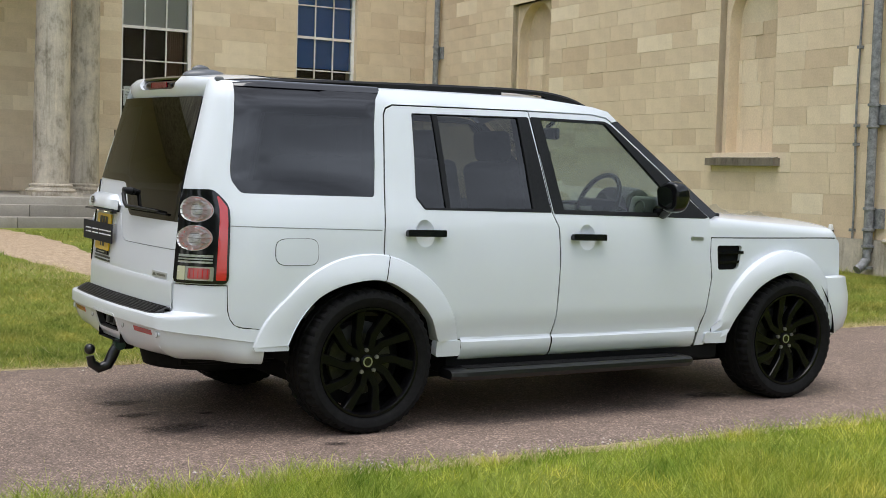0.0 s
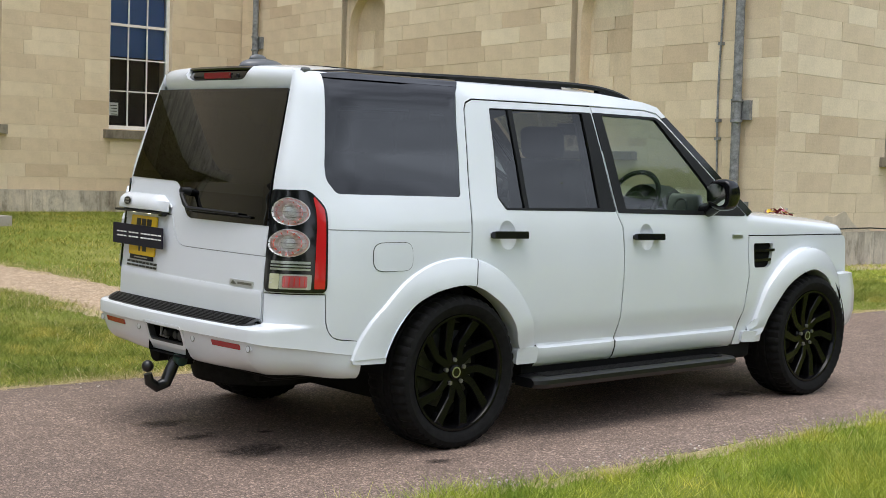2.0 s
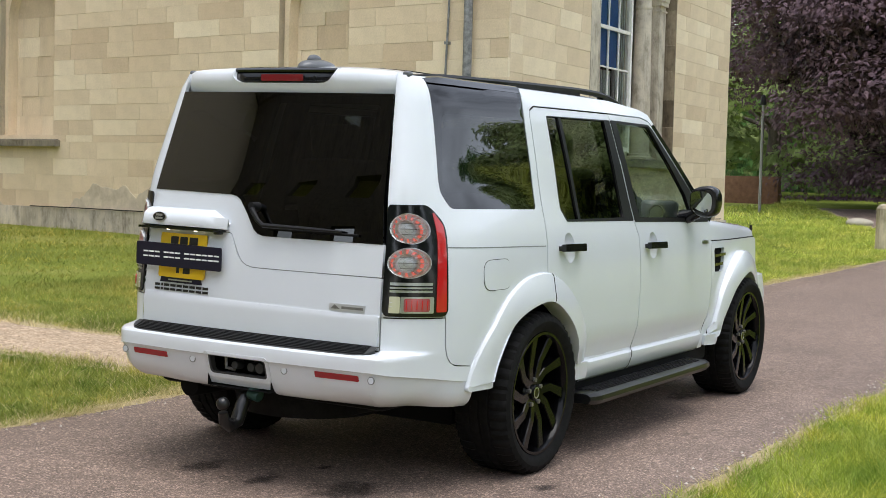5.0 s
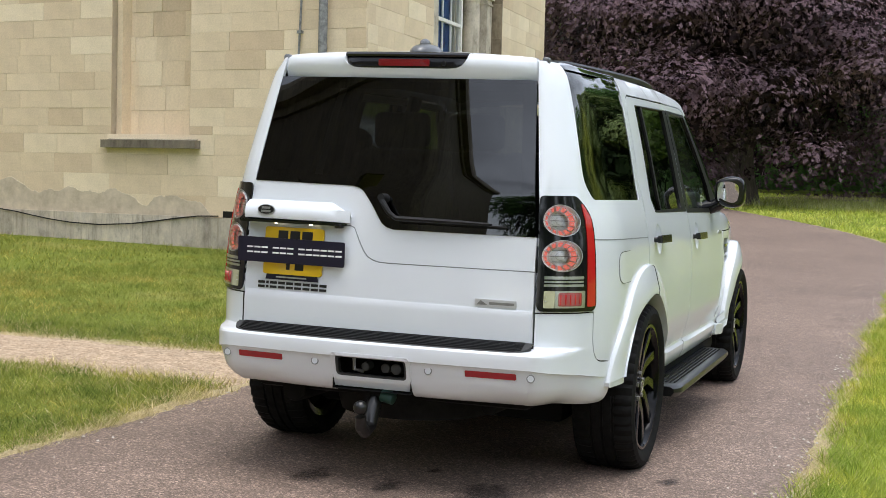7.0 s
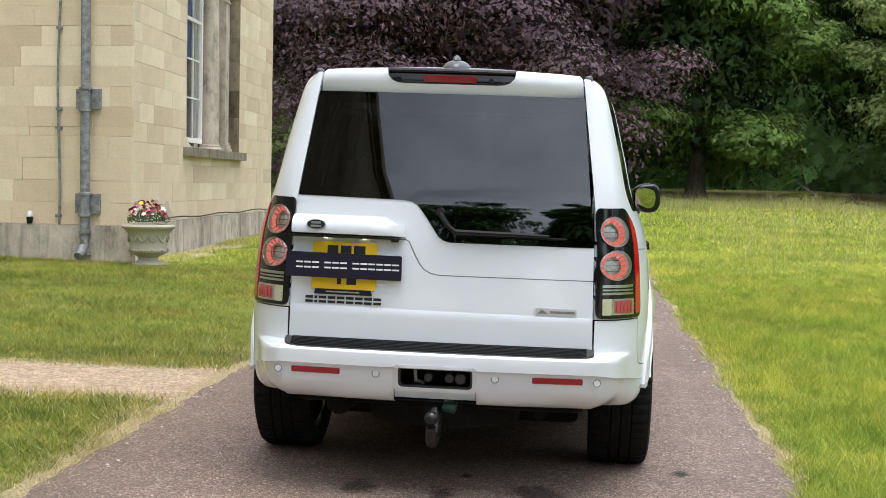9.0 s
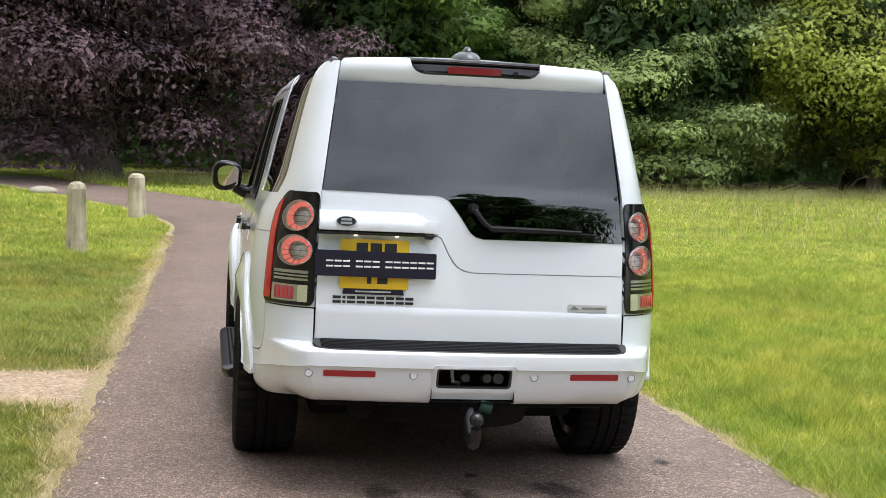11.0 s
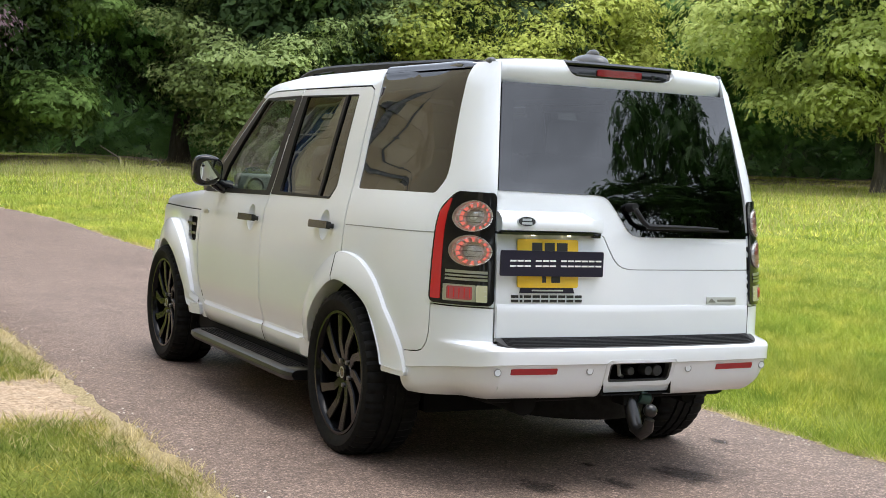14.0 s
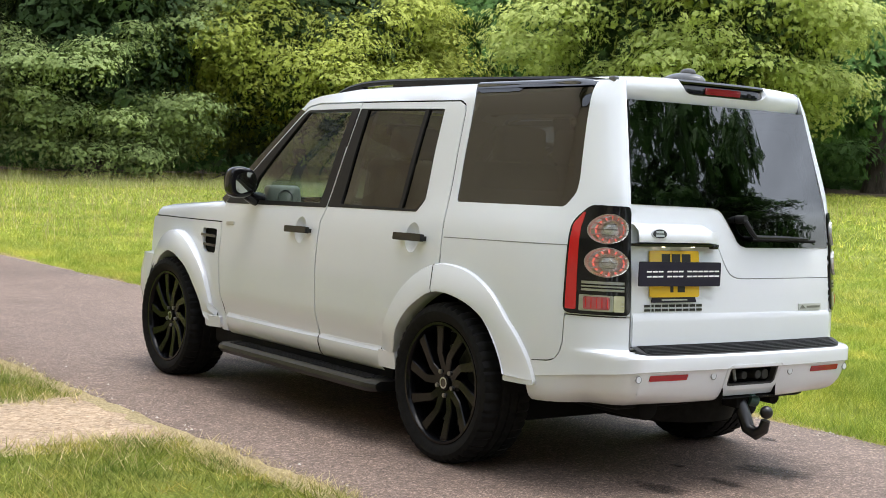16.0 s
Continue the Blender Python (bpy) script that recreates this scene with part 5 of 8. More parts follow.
rows = [[bm.verts.new((x + d, y * k, z)) for x, y in outl] for z, d, k in ((0.745, -0.05, 0.96), (0.735, 0.0, 1.0), (0.62, 0.02, 1.015), (0.50, 0.02, 1.015), (0.42, 0.0, 1.0), (0.36, -0.06, 0.95))]
for a, b in zip(rows, rows[1:]):
    for k in range(len(outl) - 1):
        bm.faces.new((a[k], a[k + 1], b[k + 1], b[k]))
part("front_bumper", bm, PAINT, car, "white front bumper")

# rear bumper: the corner follows the flank up to the lamp, with a shelf that fades out round it
BUMP_Z = [0.763, 0.74, 0.71, 0.68, 0.66, 0.648, 0.640, 0.634, 0.628, 0.623, 0.619, 0.615, 0.608, 0.598, 0.584, 0.570, 0.5575, 0.5545, 0.5515, 0.5475, 0.535, 0.515, 0.490, 0.465, 0.445, 0.428, 0.415, 0.406, 0.402]
SHELF = [(0.598, 1.0), (0.608, 0.985), (0.615, 0.93), (0.619, 0.85), (0.623, 0.55), (0.628, 0.16), (0.634, 0.03), (0.648, 0.0)]
TUCK_MID = [(0.402, 0.12), (0.408, 0.082), (0.425, 0.062), (0.455, 0.044), (0.490, 0.030), (0.535, 0.016), (0.5475, 0.012), (0.5515, 0.009), (0.5545, 0.0), (0.57, -0.001), (0.61, 0.0)]
TUCK_END = [(0.402, 0.130), (0.415, 0.098), (0.428, 0.074), (0.445, 0.055), (0.465, 0.039), (0.490, 0.028), (0.535, 0.015), (0.5475, 0.011), (0.5515, 0.009), (0.5545, 0.0), (0.60, 0.0)]
SEAM = [(-1.1, 0.763), (-0.7120, 0.763), (-0.7065, 0.648), (-0.694, 0.604), (-0.672, 0.575), (-0.642, 0.563), (-0.52, 0.553)]
BUMP_U = [-0.535, -0.57, -0.605, -0.63, -0.648, -0.662, -0.676, -0.688, -0.697, -0.7065, -0.7120, -0.73, -0.76, -0.79, -0.82, -0.85, -0.875, -0.90, -0.92, -0.94, -0.96, -0.98, -1.0, -1.02, -1.035, -1.047]
BUMP_Y = [0.60, 0.57, 0.53, 0.48, 0.42, 0.36, 0.30, 0.24, 0.20, 0.166, 0.15, 0.10, 0.05, 0.0]


def back_line(y):
    return -1.0415 - 0.0345 * (1 - (y / 0.615) ** 2)


def bump_corner(u, z_row):
    t = min(1.0, (-0.535 - u) / 0.512)
    k = lerp_table([(0.40, 0.3), (0.5545, 1.0), (0.62, 0.0)], z_row)
    z = min(z_row - 0.065 * (1 - t) * k, lerp_table(SEAM, u))
    ze = max(z, 0.58)
    x, y = side_xy(u, ze)
    x1, y1 = side_xy(u - 0.004, ze)
    d = Vector((x1 - x, y1 - y)).normalized()
    n = Vector((d.y, -d.x))
    if n.y < 0:
        n = -n
    push = 0.104 * smooth01((t - 0.42) / 0.58) * lerp_table(SHELF, z_row)
    w = (n * 0.45 + Vector((-0.55, 0))).normalized()
    end = 0.40 + 0.60 * smooth01((t - 0.1) / 0.5)
    tuck = lerp_table(TUCK_END, z_row) * end
    p = Vector((x, y)) + w * push - n * tuck
    return p.x, p.y, z


def bump_back(y, z_row):
    end = smooth01((y - 0.30) / 0.30)
    tuck = lerp_table(TUCK_MID, z_row) * (1 - end) + lerp_table(TUCK_END, z_row) * end
    edge = 0.104 * (1 - lerp_table(SHELF, z_row))
    return back_line(y) + tuck + edge, y + (0.028 * max(0.0, y - 0.53) / 0.07), z_row


bm = bmesh.new()
rows = []
SHELF_FROM = 8
for i, z in enumerate(BUMP_Z):
    half = [bump_corner(u, z) for u in BUMP_U]
    if i >= SHELF_FROM:
        half += [bump_back(y, z) for y in BUMP_Y]
    r = [bm.verts.new((x, -y, zz)) for x, y, zz in half]
    l = [bm.verts.new((x, y, zz)) for x, y, zz in (half if i < SHELF_FROM else half[:-1])]
    rows.append((r, l, r + l[::-1] if i >= SHELF_FROM else None))
for i, (a, b) in enumerate(zip(rows, rows[1:])):
    if i < SHELF_FROM:
        strips = ((a[0], b[0][:len(BUMP_U)]), (a[1], b[1][:len(BUMP_U)]))
    else:
        strips = ((a[2], b[2]),)
    for p, q in strips:
        for k in range(len(p) - 1):
            mid_y = max(abs(p[k].co.y), abs(p[k + 1].co.y), abs(q[k].co.y), abs(q[k + 1].co.y))
            if mid_y < 0.17 and 0.46 < (p[k].co.z + q[k].co.z) / 2 < 0.553:
                continue
            if mid_y < 0.17 and (p[k].co.z + q[k].co.z) / 2 < 0.43:
                continue
            bm.faces.new((p[k], p[k + 1], q[k + 1], q[k]))
bmesh.ops.remove_doubles(bm, verts=bm.verts, dist=0.0006)
bmesh.ops.dissolve_degenerate(bm, dist=0.0004, edges=bm.edges)
rear_bumper = part("rear_bumper", bm, PAINT, car, "white rear bumper", angle=24)


def bump_map(y, z, off=0.0):
    """Across the flat middle of the bumper."""
    x, yy, zz = bump_back(abs(y), z)
    return Vector((x - off, math.copysign(yy, y), z))


# step pad, reflectors, sensors, towing eye opening
def pad_at(y, v):
    """v runs from 0 at the tailgate to 1 at the bumper's edge."""
    e = min(1.0, max(0.0, (0.63 - abs(y)) / 0.05)) ** 0.5
    x0, x1 = -0.958 - 0.018 * (1 - (y / 0.62) ** 2), back_line(min(abs(y), 0.6)) + 0.010
    v *= 0.35 + 0.65 * e
    return Vector((x0 + (x1 - x0) * v, y, 0.650 - 0.026 * v - 0.006 * v * v))


PAD_Y = [-0.63, -0.622, -0.60, -0.57] + [-0.5 + 0.1 * k for k in range(11)] + [0.57, 0.60, 0.622, 0.63]
pad = loft("step_pad", [[pad_at(y, 0.0) + Vector((0.01, 0, -0.006)), pad_at(y, 0.0), pad_at(y, 0.5), pad_at(y, 0.96), pad_at(y, 1.0) + Vector((0, 0, -0.004)), pad_at(y, 1.0) + Vector((0.004, 0, -0.018)), pad_at(y, 0.6) + Vector((0, 0, -0.03))] for y in PAD_Y], PLASTIC, rear_bumper, label="ribbed black loading pad")
for k in range(7):
    v = 0.08 + 0.128 * k
    loft("step_pad_rib", [[pad_at(y, v) + Vector((0.004, 0, -0.001)), pad_at(y, v) + Vector((0.003, 0, 0.0045)), pad_at(y, v) + Vector((-0.003, 0, 0.004)), pad_at(y, v) + Vector((-0.004, 0, -0.001))] for y in PAD_Y[2:-2]], SATINBLACK, pad)
for s in (-1, 1):
    a, b = sorted((s * 0.388, s * 0.572))
    panel("reflector", rounded([(a, 0.513), (a, 0.538), (b, 0.538), (b, 0.513)], 0.004), bump_map, REDREF, rear_bumper, off=0.003, thick=0.006, label="red bumper reflector")
    for y in (0.240, 0.612):
        bm = bmesh.new()
        p = bump_map(s * y, 0.524)
        cyl(bm, p + Vector((0.01, 0, 0)), p + Vector((-0.003, 0, 0)), 0.0125, 0.0125, 18)
        sn = part("parking_sensor", bm, PAINT, rear_bumper)
        bm = bmesh.new()
        lathe(bm, [(0.0125, 0.0), (0.0165, 0.0), (0.0165, 0.0025), (0.0125, 0.0025)], Matrix.Translation(p) @ Matrix.Rotation(radians(-90), 4, "Y"), 20, True)
        part("sensor_ring", bm, SHADE_RING_GREY, sn)
bm = bmesh.new()
box(bm, (-0.99, 0.0, 0.50), (0.10, 0.33, 0.16))
bmesh.ops.delete(bm, geom=[f for f in bm.faces if f.normal.x < -0.5], context="FACES")
part("towing_recess", bm, DARK, rear_bumper)
hole = rounded([(-0.150, 0.474), (-0.150, 0.557), (0.150, 0.557), (0.150, 0.474)], 0.02)
panel("recess_frame", rounded([(-0.168, 0.456), (-0.168, 0.569), (0.168, 0.569), (0.168, 0.456)], 0.02), bump_map, PAINT, rear_bumper, holes=[hole], off=0.003, thick=0.012)
panel("recess_rim", hole, bump_map, PLASTIC, rear_bumper, holes=[rounded([(-0.141, 0.482), (-0.141, 0.550), (0.141, 0.550), (0.141, 0.482)], 0.016)], off=0.0, thick=0.03)
for y, r in ((-0.10, 0.026), (-0.055, 0.022), (0.03, 0.020)):
    bm = bmesh.new()
    cyl(bm, (-0.985, y, 0.515), (-1.035, y, 0.515), r, r * 0.85, 16)
    part("towing_socket", bm, PLASTIC, rear_bumper, bevel=0.003)
bm = bmesh.new()
tube(bm, [(-1.02, 0.085, 0.55), (-1.025, 0.08, 0.50), (-1.0, 0.05, 0.49)], 0.008, 8)
part("towing_eye", bm, STEEL, rear_bumper)
# tow bar
bm = bmesh.new()
tube(bm, [(-0.90, 0, 0.40), (-0.985, 0, 0.400), (-1.015, 0, 0.345), (-1.045, 0, 0.285), (-1.09, 0, 0.270), (-1.128, 0, 0.295), (-1.138, 0, 0.335)], [0.030, 0.030, 0.030, 0.029, 0.027, 0.024, 0.020], 14)
tow = part("tow_bar", bm, STEPBLACK, car, "black swan-neck tow bar")
bm = bmesh.new()
bmesh.ops.create_uvsphere(bm, u_segments=20, v_segments=12, radius=0.028, matrix=Matrix.Translation((-1.140, 0, 0.370)))
part("tow_ball", bm, STEPBLACK, tow)
bm = bmesh.new()
box(bm, (-0.965, 0, 0.405), (0.09, 0.085, 0.075))
part("tow_bracket", bm, DARK, tow, bevel=0.008)
bm = bmesh.new()
cyl(bm, (-1.0, -0.035, 0.405), (-1.005, -0.085, 0.392), 0.029, 0.025, 14)
part("tow_socket", bm, GREENPLUG, tow, "green plastic socket cap", bevel=0.003)

# underside
bm = bmesh.new()
box(bm, (1.5, 0, 0.355), (3.5, 1.16, 0.27))
part("chassis", bm, DARK, car, bevel=0.03)
bm = bmesh.new()
box(bm, (1.44, 0, 0.385), (1.90, 1.62, 0.23))
part("floor_pan", bm, DARK, car, bevel=0.03)
bm = bmesh.new()
box(bm, (-0.60, 0, 0.445), (0.50, 1.20, 0.16))
part("rear_floor", bm, DARK, car, bevel=0.03)
bm = bmesh.new()
lathe(bm, [(0.05, -0.09), (0.20, -0.11), (0.32, -0.09), (0.345, 0.0), (0.32, 0.09), (0.05, 0.09)], Matrix.Translation((-0.52, 0.0, 0.37)), 32)
part("spare_wheel", bm, RUBBER, car, "underslung spare wheel")
bm = bmesh.new()
tube(bm, [(-0.82, -0.42, 0.36), (-0.55, -0.44, 0.36), (0.2, -0.42, 0.36), (0.6, -0.3, 0.36)], 0.03, 12)
part("exhaust_pipe", bm, DARK, car)
bm = bmesh.new()
cyl(bm, (-0.86, 0.42, 0.37), (-0.40, 0.40, 0.37), 0.055, 0.055, 18)
part("silencer", bm, DARK, car, bevel=0.01)
for x in (0.0, 2.885):
    bm = bmesh.new()
    cyl(bm, (x, -0.62, 0.36), (x, 0.62, 0.36), 0.05, 0.05, 12)
    box(bm, (x, 0, 0.36), (0.2, 0.24, 0.2))
    part("axle", bm, DARK, car)
    for s in (-1, 1):
        bm = bmesh.new()
        rr = 0.435
        prof_a = []
        angs = [radians(a) for a in range(2, 179, 8)]
        ra = [[bm.verts.new((x + rr * math.cos(a), s * y, 0.375 + rr * math.sin(a))) for a in angs] for y in (0.845, 0.56)]
        for k in range(len(angs) - 1):
            bm.faces.new((ra[0][k], ra[0][k + 1], ra[1][k + 1], ra[1][k]))
        bm.faces.new(ra[1])
        part("wheel_arch_liner", bm, DARK, car)


# wheels
def build_wheel():
    """A wheel at the origin, its outer face towards +z."""
    w = empty("wheel")
    R, rim_r = 0.366, 0.274
    bm = bmesh.new()
    seg = 144
    prof_t = [(rim_r, -0.105), (0.290, -0.125), (0.325, -0.136), (0.350, -0.128), (R - 0.004, -0.108), (R, -0.075), (R, -0.052), (R - 0.009, -0.049), (R - 0.009, -0.041), (R, -0.038), (R, -0.006), (R - 0.009, -0.003), (R - 0.009, 0.005), (R, 0.008), (R, 0.040), (R - 0.009, 0.043), (R - 0.009, 0.051), (R, 0.054), (R, 0.078), (R - 0.004, 0.110), (0.350, 0.128), (0.325, 0.137), (0.305, 0.134), (0.286, 0.124), (rim_r, 0.114)]
    rings = []
    for i, (r, z) in enumerate(prof_t):
        ring = []
        for k in range(seg):
            rk = r
            if r > 0.34 and abs(z) > 0.05 and k % 3 == 0:
                rk = r - 0.008
            elif r > 0.36 and k % 4 == 0:
                rk = r - 0.004
            a = 2 * math.pi * (k + (0.5 if z > 0 else 0)) / seg
            ring.append(bm.verts.new((rk * math.cos(a), rk * math.sin(a), z)))
        rings.append(ring)
    for r0, r1 in zip(rings, rings[1:]):
        for k in range(seg):
            bm.faces.new((r0[k], r0[(k + 1) % seg], r1[(k + 1) % seg], r1[k]))
    part("tyre", bm, RUBBER, w, "black road tyre with worn tread", angle=28)
    bm = bmesh.new()
    lathe(bm, [(0.277, 0.112), (0.2785, 0.118), (0.276, 0.122), (0.264, 0.1215), (0.258, 0.112), (0.252, 0.09), (0.249, 0.05), (0.244, -0.10), (0.274, -0.108)], None, 96)
    rim = part("rim", bm, WHEELBLACK, w, "gloss black alloy rim", angle=30)
    # five forked spokes, each of two kinked arms
    arm = bmesh.new()

    def polar(r, deg):
        return r * math.cos(radians(deg)), r * math.sin(radians(deg))
    arms = ([polar(0.040, 8), polar(0.135, 17), polar(0.142, 17), polar(0.266, 6)], [polar(0.040, -8), polar(0.118, -14), polar(0.125, -15), polar(0.266, -30)])
    for pts in arms:
        pts = resample([Vector((px, py, 0)) for px, py in pts], 15)
        secs = []
        for i, p in enumerate(pts):
            d = (pts[min(i + 1, 14)] - pts[max(i - 1, 0)]).normalized()
            n = Vector((-d.y, d.x, 0))
            r = p.length
            wd = 0.0200 + 0.006 * max(0.0, (r - 0.17) / 0.09) + 0.003 * max(0.0, 1 - r / 0.10)
            z = 0.082 + 0.026 * min(1.0, r / 0.25)
            low = z - 0.045
            secs.append([arm.verts.new(p + n * o + Vector((0, 0, h))) for o, h in ((-wd * 1.05, low), (-wd, z - 0.005), (-wd * 0.86, z), (wd * 0.86, z), (wd, z - 0.005), (wd * 1.05, low))])
        for a, b in zip(secs, secs[1:]):
            for k in range(6):
                arm.faces.new((a[k], a[(k + 1) % 6], b[(k + 1) % 6], b[k]))
        arm.faces.new(secs[-1])
    bmesh.ops.recalc_face_normals(arm, faces=arm.faces)
    me = bpy.data.meshes.new("spoke")
    arm.to_mesh(me)
    arm.free()
    me.materials.append(WHEELBLACK)
    for k in range(5):
        sp = new("spoke", me)
        sp.parent = rim
        sp.matrix_basis = Matrix.Rotation(2 * math.pi * k / 5, 4, "Z")
    bm = bmesh.new()
    lathe(bm, [(0.0, 0.098), (0.028, 0.098), (0.034, 0.094), (0.036, 0.084), (0.072, 0.080), (0.082, 0.070), (0.085, 0.02), (0.0, 0.02)], None, 40)
    hub = part("hub", bm, WHEELBLACK, rim)
    bm = bmesh.new()
    lathe(bm, [(0.020, 0.0985), (0.026, 0.0985), (0.026, 0.1005), (0.020, 0.1005)], None, 28, True)
    part("cap_ring", bm, SILVER, rim)
    bm = bmesh.new()
    cyl(bm, (0, 0, 0.097), (0, 0, 0.0995), 0.020, 0.020, 24)
    part("cap_centre", bm, GLOSSBLACK, rim)
    nut = bmesh.new()
    cyl(nut, (0.058, 0, 0.066), (0.058, 0, 0.097), 0.0120, 0.0105, 6)
    nm = bpy.data.meshes.new("wheel_nut")
    nut.to_mesh(nm)
    nut.free()
    nm.materials.append(STEEL)
    for k in range(5):
        nb = new("wheel_nut", nm)
        nb.parent = rim
        nb.matrix_basis = Matrix.Rotation(2 * math.pi * k / 5 + math.pi / 5, 4, "Z")
    bm = bmesh.new()
    lathe(bm, [(0.06, 0.012), (0.175, 0.012), (0.178, 0.006), (0.178, -0.012), (0.06, -0.012)], None, 48)
    part("brake_disc", bm, DISC, w, "dull olive-grey brake disc", angle=30)
    bm = bmesh.new()
    for a in [radians(d) for d in (150, 165, 180, 195, 210)]:
        box(bm, (0.165 * math.cos(a), 0.165 * math.sin(a), 0.0), (0.06, 0.05, 0.075), Matrix.Rotation(a, 4, "Z"))
    part("brake_caliper", bm, PLASTIC, w)
    bm = bmesh.new()
    lathe(bm, [(0.0, -0.03), (0.240, -0.03), (0.240, -0.09)], None, 40)
    part("wheel_back", bm, DARK, w)
    return w


first = build_wheel()
first.parent = car


def wheel_pose(x, s, spin):
    m = Matrix.Translation((x, s * 0.768, 0.375)) @ Matrix.Rotation(radians(-90 * s), 4, "X") @ Matrix.Rotation(spin, 4, "Z")
    return m


first.matrix_basis = wheel_pose(0.0, -1, -1.49)
copy_thing(first, wheel_pose(2.885, -1, -1.49))
copy_thing(first, wheel_pose(0.0, 1, -1.571))
copy_thing(first, wheel_pose(2.885, 1, -1.50))

# cabin
bm = bmesh.new()
box(bm, (0.75, 0, 0.62), (3.0, 1.5, 0.06))
part("cabin_floor", bm, CABIN, car)
bm = bmesh.new()
box(bm, (2.08, 0, 0.98), (0.42, 1.46, 0.22))
box(bm, (2.0, 0, 1.09), (0.36, 1.40, 0.06))
part("dashboard", bm, CABIN, car, "dark dashboard", bevel=0.03)


def seat(x, y, w, back=0.18):
    bm = bmesh.new()
    box(bm, (x + 0.05, y, 0.80), (0.52, w, 0.20))
    s = part("seat", bm, LEATHER, car, "dark leather seat", bevel=0.05, seg=3)
    bm = bmesh.new()
    box(bm, (x - 0.20, y, 1.09), (0.15, w * 0.96, 0.60), Matrix.Rotation(radians(-12), 4, "Y"))
    part("seat_back", bm, LEATHER, s, bevel=0.05, seg=3)
    bm = bmesh.new()
    box(bm, (x - 0.275, y, 1.475), (0.10, 0.27, 0.17), Matrix.Rotation(radians(-8), 4, "Y"))
    part("headrest", bm, LEATHER, s, bevel=0.035, seg=3)
    bm = bmesh.new()
    for d in (-0.06, 0.06):
        cyl(bm, (x - 0.26, y + d, 1.34), (x - 0.272, y + d, 1.42), 0.006, 0.006, 8)
    part("headrest_stem", bm, STEEL, s)


for y in (-0.37, 0.37):
    seat(1.30, y, 0.52)
    seat(0.42, y, 0.50)
seat(0.42, 0.0, 0.24)
bm = bmesh.new()
lathe(bm, [(0.172, -0.014), (0.188, -0.012), (0.196, 0.0), (0.188, 0.012), (0.172, 0.014), (0.165, 0.0)], Matrix.Translation((1.79, -0.37, 1.165)) @ Matrix.Rotation(radians(-66), 4, "Y"), 40, True)
wheel_s = part("steering_wheel", bm, SATINBLACK, car, "dark steering wheel")
bm = bmesh.new()
cyl(bm, (1.80, -0.37, 1.16), (2.02, -0.37, 1.06), 0.065, 0.045, 20)
box(bm, (1.795, -0.37, 1.165), (0.02, 0.35, 0.045), Matrix.Rotation(radians(-24), 4, "Y"))
part("steering_column", bm, SATINBLACK, wheel_s)
for s in (-1, 1):
    bm = bmesh.new()
    box(bm, (1.55, s * 0.76, 0.98), (1.2, 0.05, 0.30))
    dc = part("door_card", bm, CABIN, car, bevel=0.02)
    # pale end of the dashboard with a ringed speaker facing the seats
    bm = bmesh.new()
    box(bm, (1.90, s * 0.655, 1.135), (0.05, 0.23, 0.17), Matrix.Rotation(radians(14), 4, "Y"))
    pod = part("speaker_pod", bm, CARDTRIM, car, "pale grey dashboard end with a speaker", bevel=0.03, seg=4)
    tilt = Matrix.Translation((1.872, s * 0.655, 1.147)) @ Matrix.Rotation(radians(-76), 4, "Y")
    bm = bmesh.new()
    lathe(bm, [(0.040, 0.0), (0.042, 0.005), (0.046, 0.006), (0.048, 0.0)], tilt, 32)
    part("speaker_ring", bm, SILVER, pod)
    bm = bmesh.new()
    lathe(bm, [(0.0, 0.004), (0.03, 0.003), (0.041, 0.0)], tilt, 32)
    part("speaker_mesh", bm, CARDTRIM, pod)
bm = bmesh.new()
lathe(bm, [(0.17, -0.10), (0.175, 0.0), (0.165, 0.10), (0.0, 0.12)], Matrix.Translation((1.98, -0.37, 1.09)) @ Matrix.Rotation(radians(90), 4, "Y"), 32)
part("instrument_cowl", bm, CABIN, car)
bm = bmesh.new()
box(bm, (1.66, 0.0, 1.565), (0.03, 0.25, 0.07))
cyl(bm, (1.66, 0, 1.60), (1.72, 0, 1.64), 0.012, 0.012, 8)
part("rear_view_mirror", bm, SATINBLACK, car, bevel=0.012)
bm = bmesh.new()
box(bm, (0.5, 0, 1.70), (2.1, 1.1, 0.02))
part("headlining", bm, CABIN, car)


# ---- the house ----
class Frame:
    """A wall's own axes: s along it, z up, out of the face."""
    def __init__(self, p, q, out):
        self.p, self.len = Vector(p), (Vector(q) - Vector(p)).length
        self.d = (Vector(q) - Vector(p)).normalized()
        n = Vector((-self.d.y, self.d.x))
        self.n = n if n.dot(Vector(out)) > 0 else -n

    def at(self, s, z, off=0.0):
        v = self.p + self.d * s + self.n * off
        return Vector((v.x, v.y, z))

    def place(self, s, z, off=0.0):
        o = self.at(s, z, off)
        return Matrix(((self.d.x, -self.n.x, 0, o.x), (self.d.y, -self.n.y, 0, o.y), (0, 0, 1, o.z), (0, 0, 0, 1)))


WALL_TOP, BLOCK_TOP = 15.6, 5.4


def slab(bm, fr, s0, s1, z0, z1, o0, o1):
    """A box between offsets o0 (behind) and o1 (in front) of the face."""
    vs = [bm.verts.new(fr.at(s, z, o)) for o in (o0, o1) for s, z in ((s0, z0), (s1, z0), (s1, z1), (s0, z1))]
    for f in ((0, 1, 2, 3), (4, 5, 6, 7), (0, 1, 5, 4), (1, 2, 6, 5), (2, 3, 7, 6), (3, 0, 4, 7)):
        bm.faces.new([vs[i] for i in f])


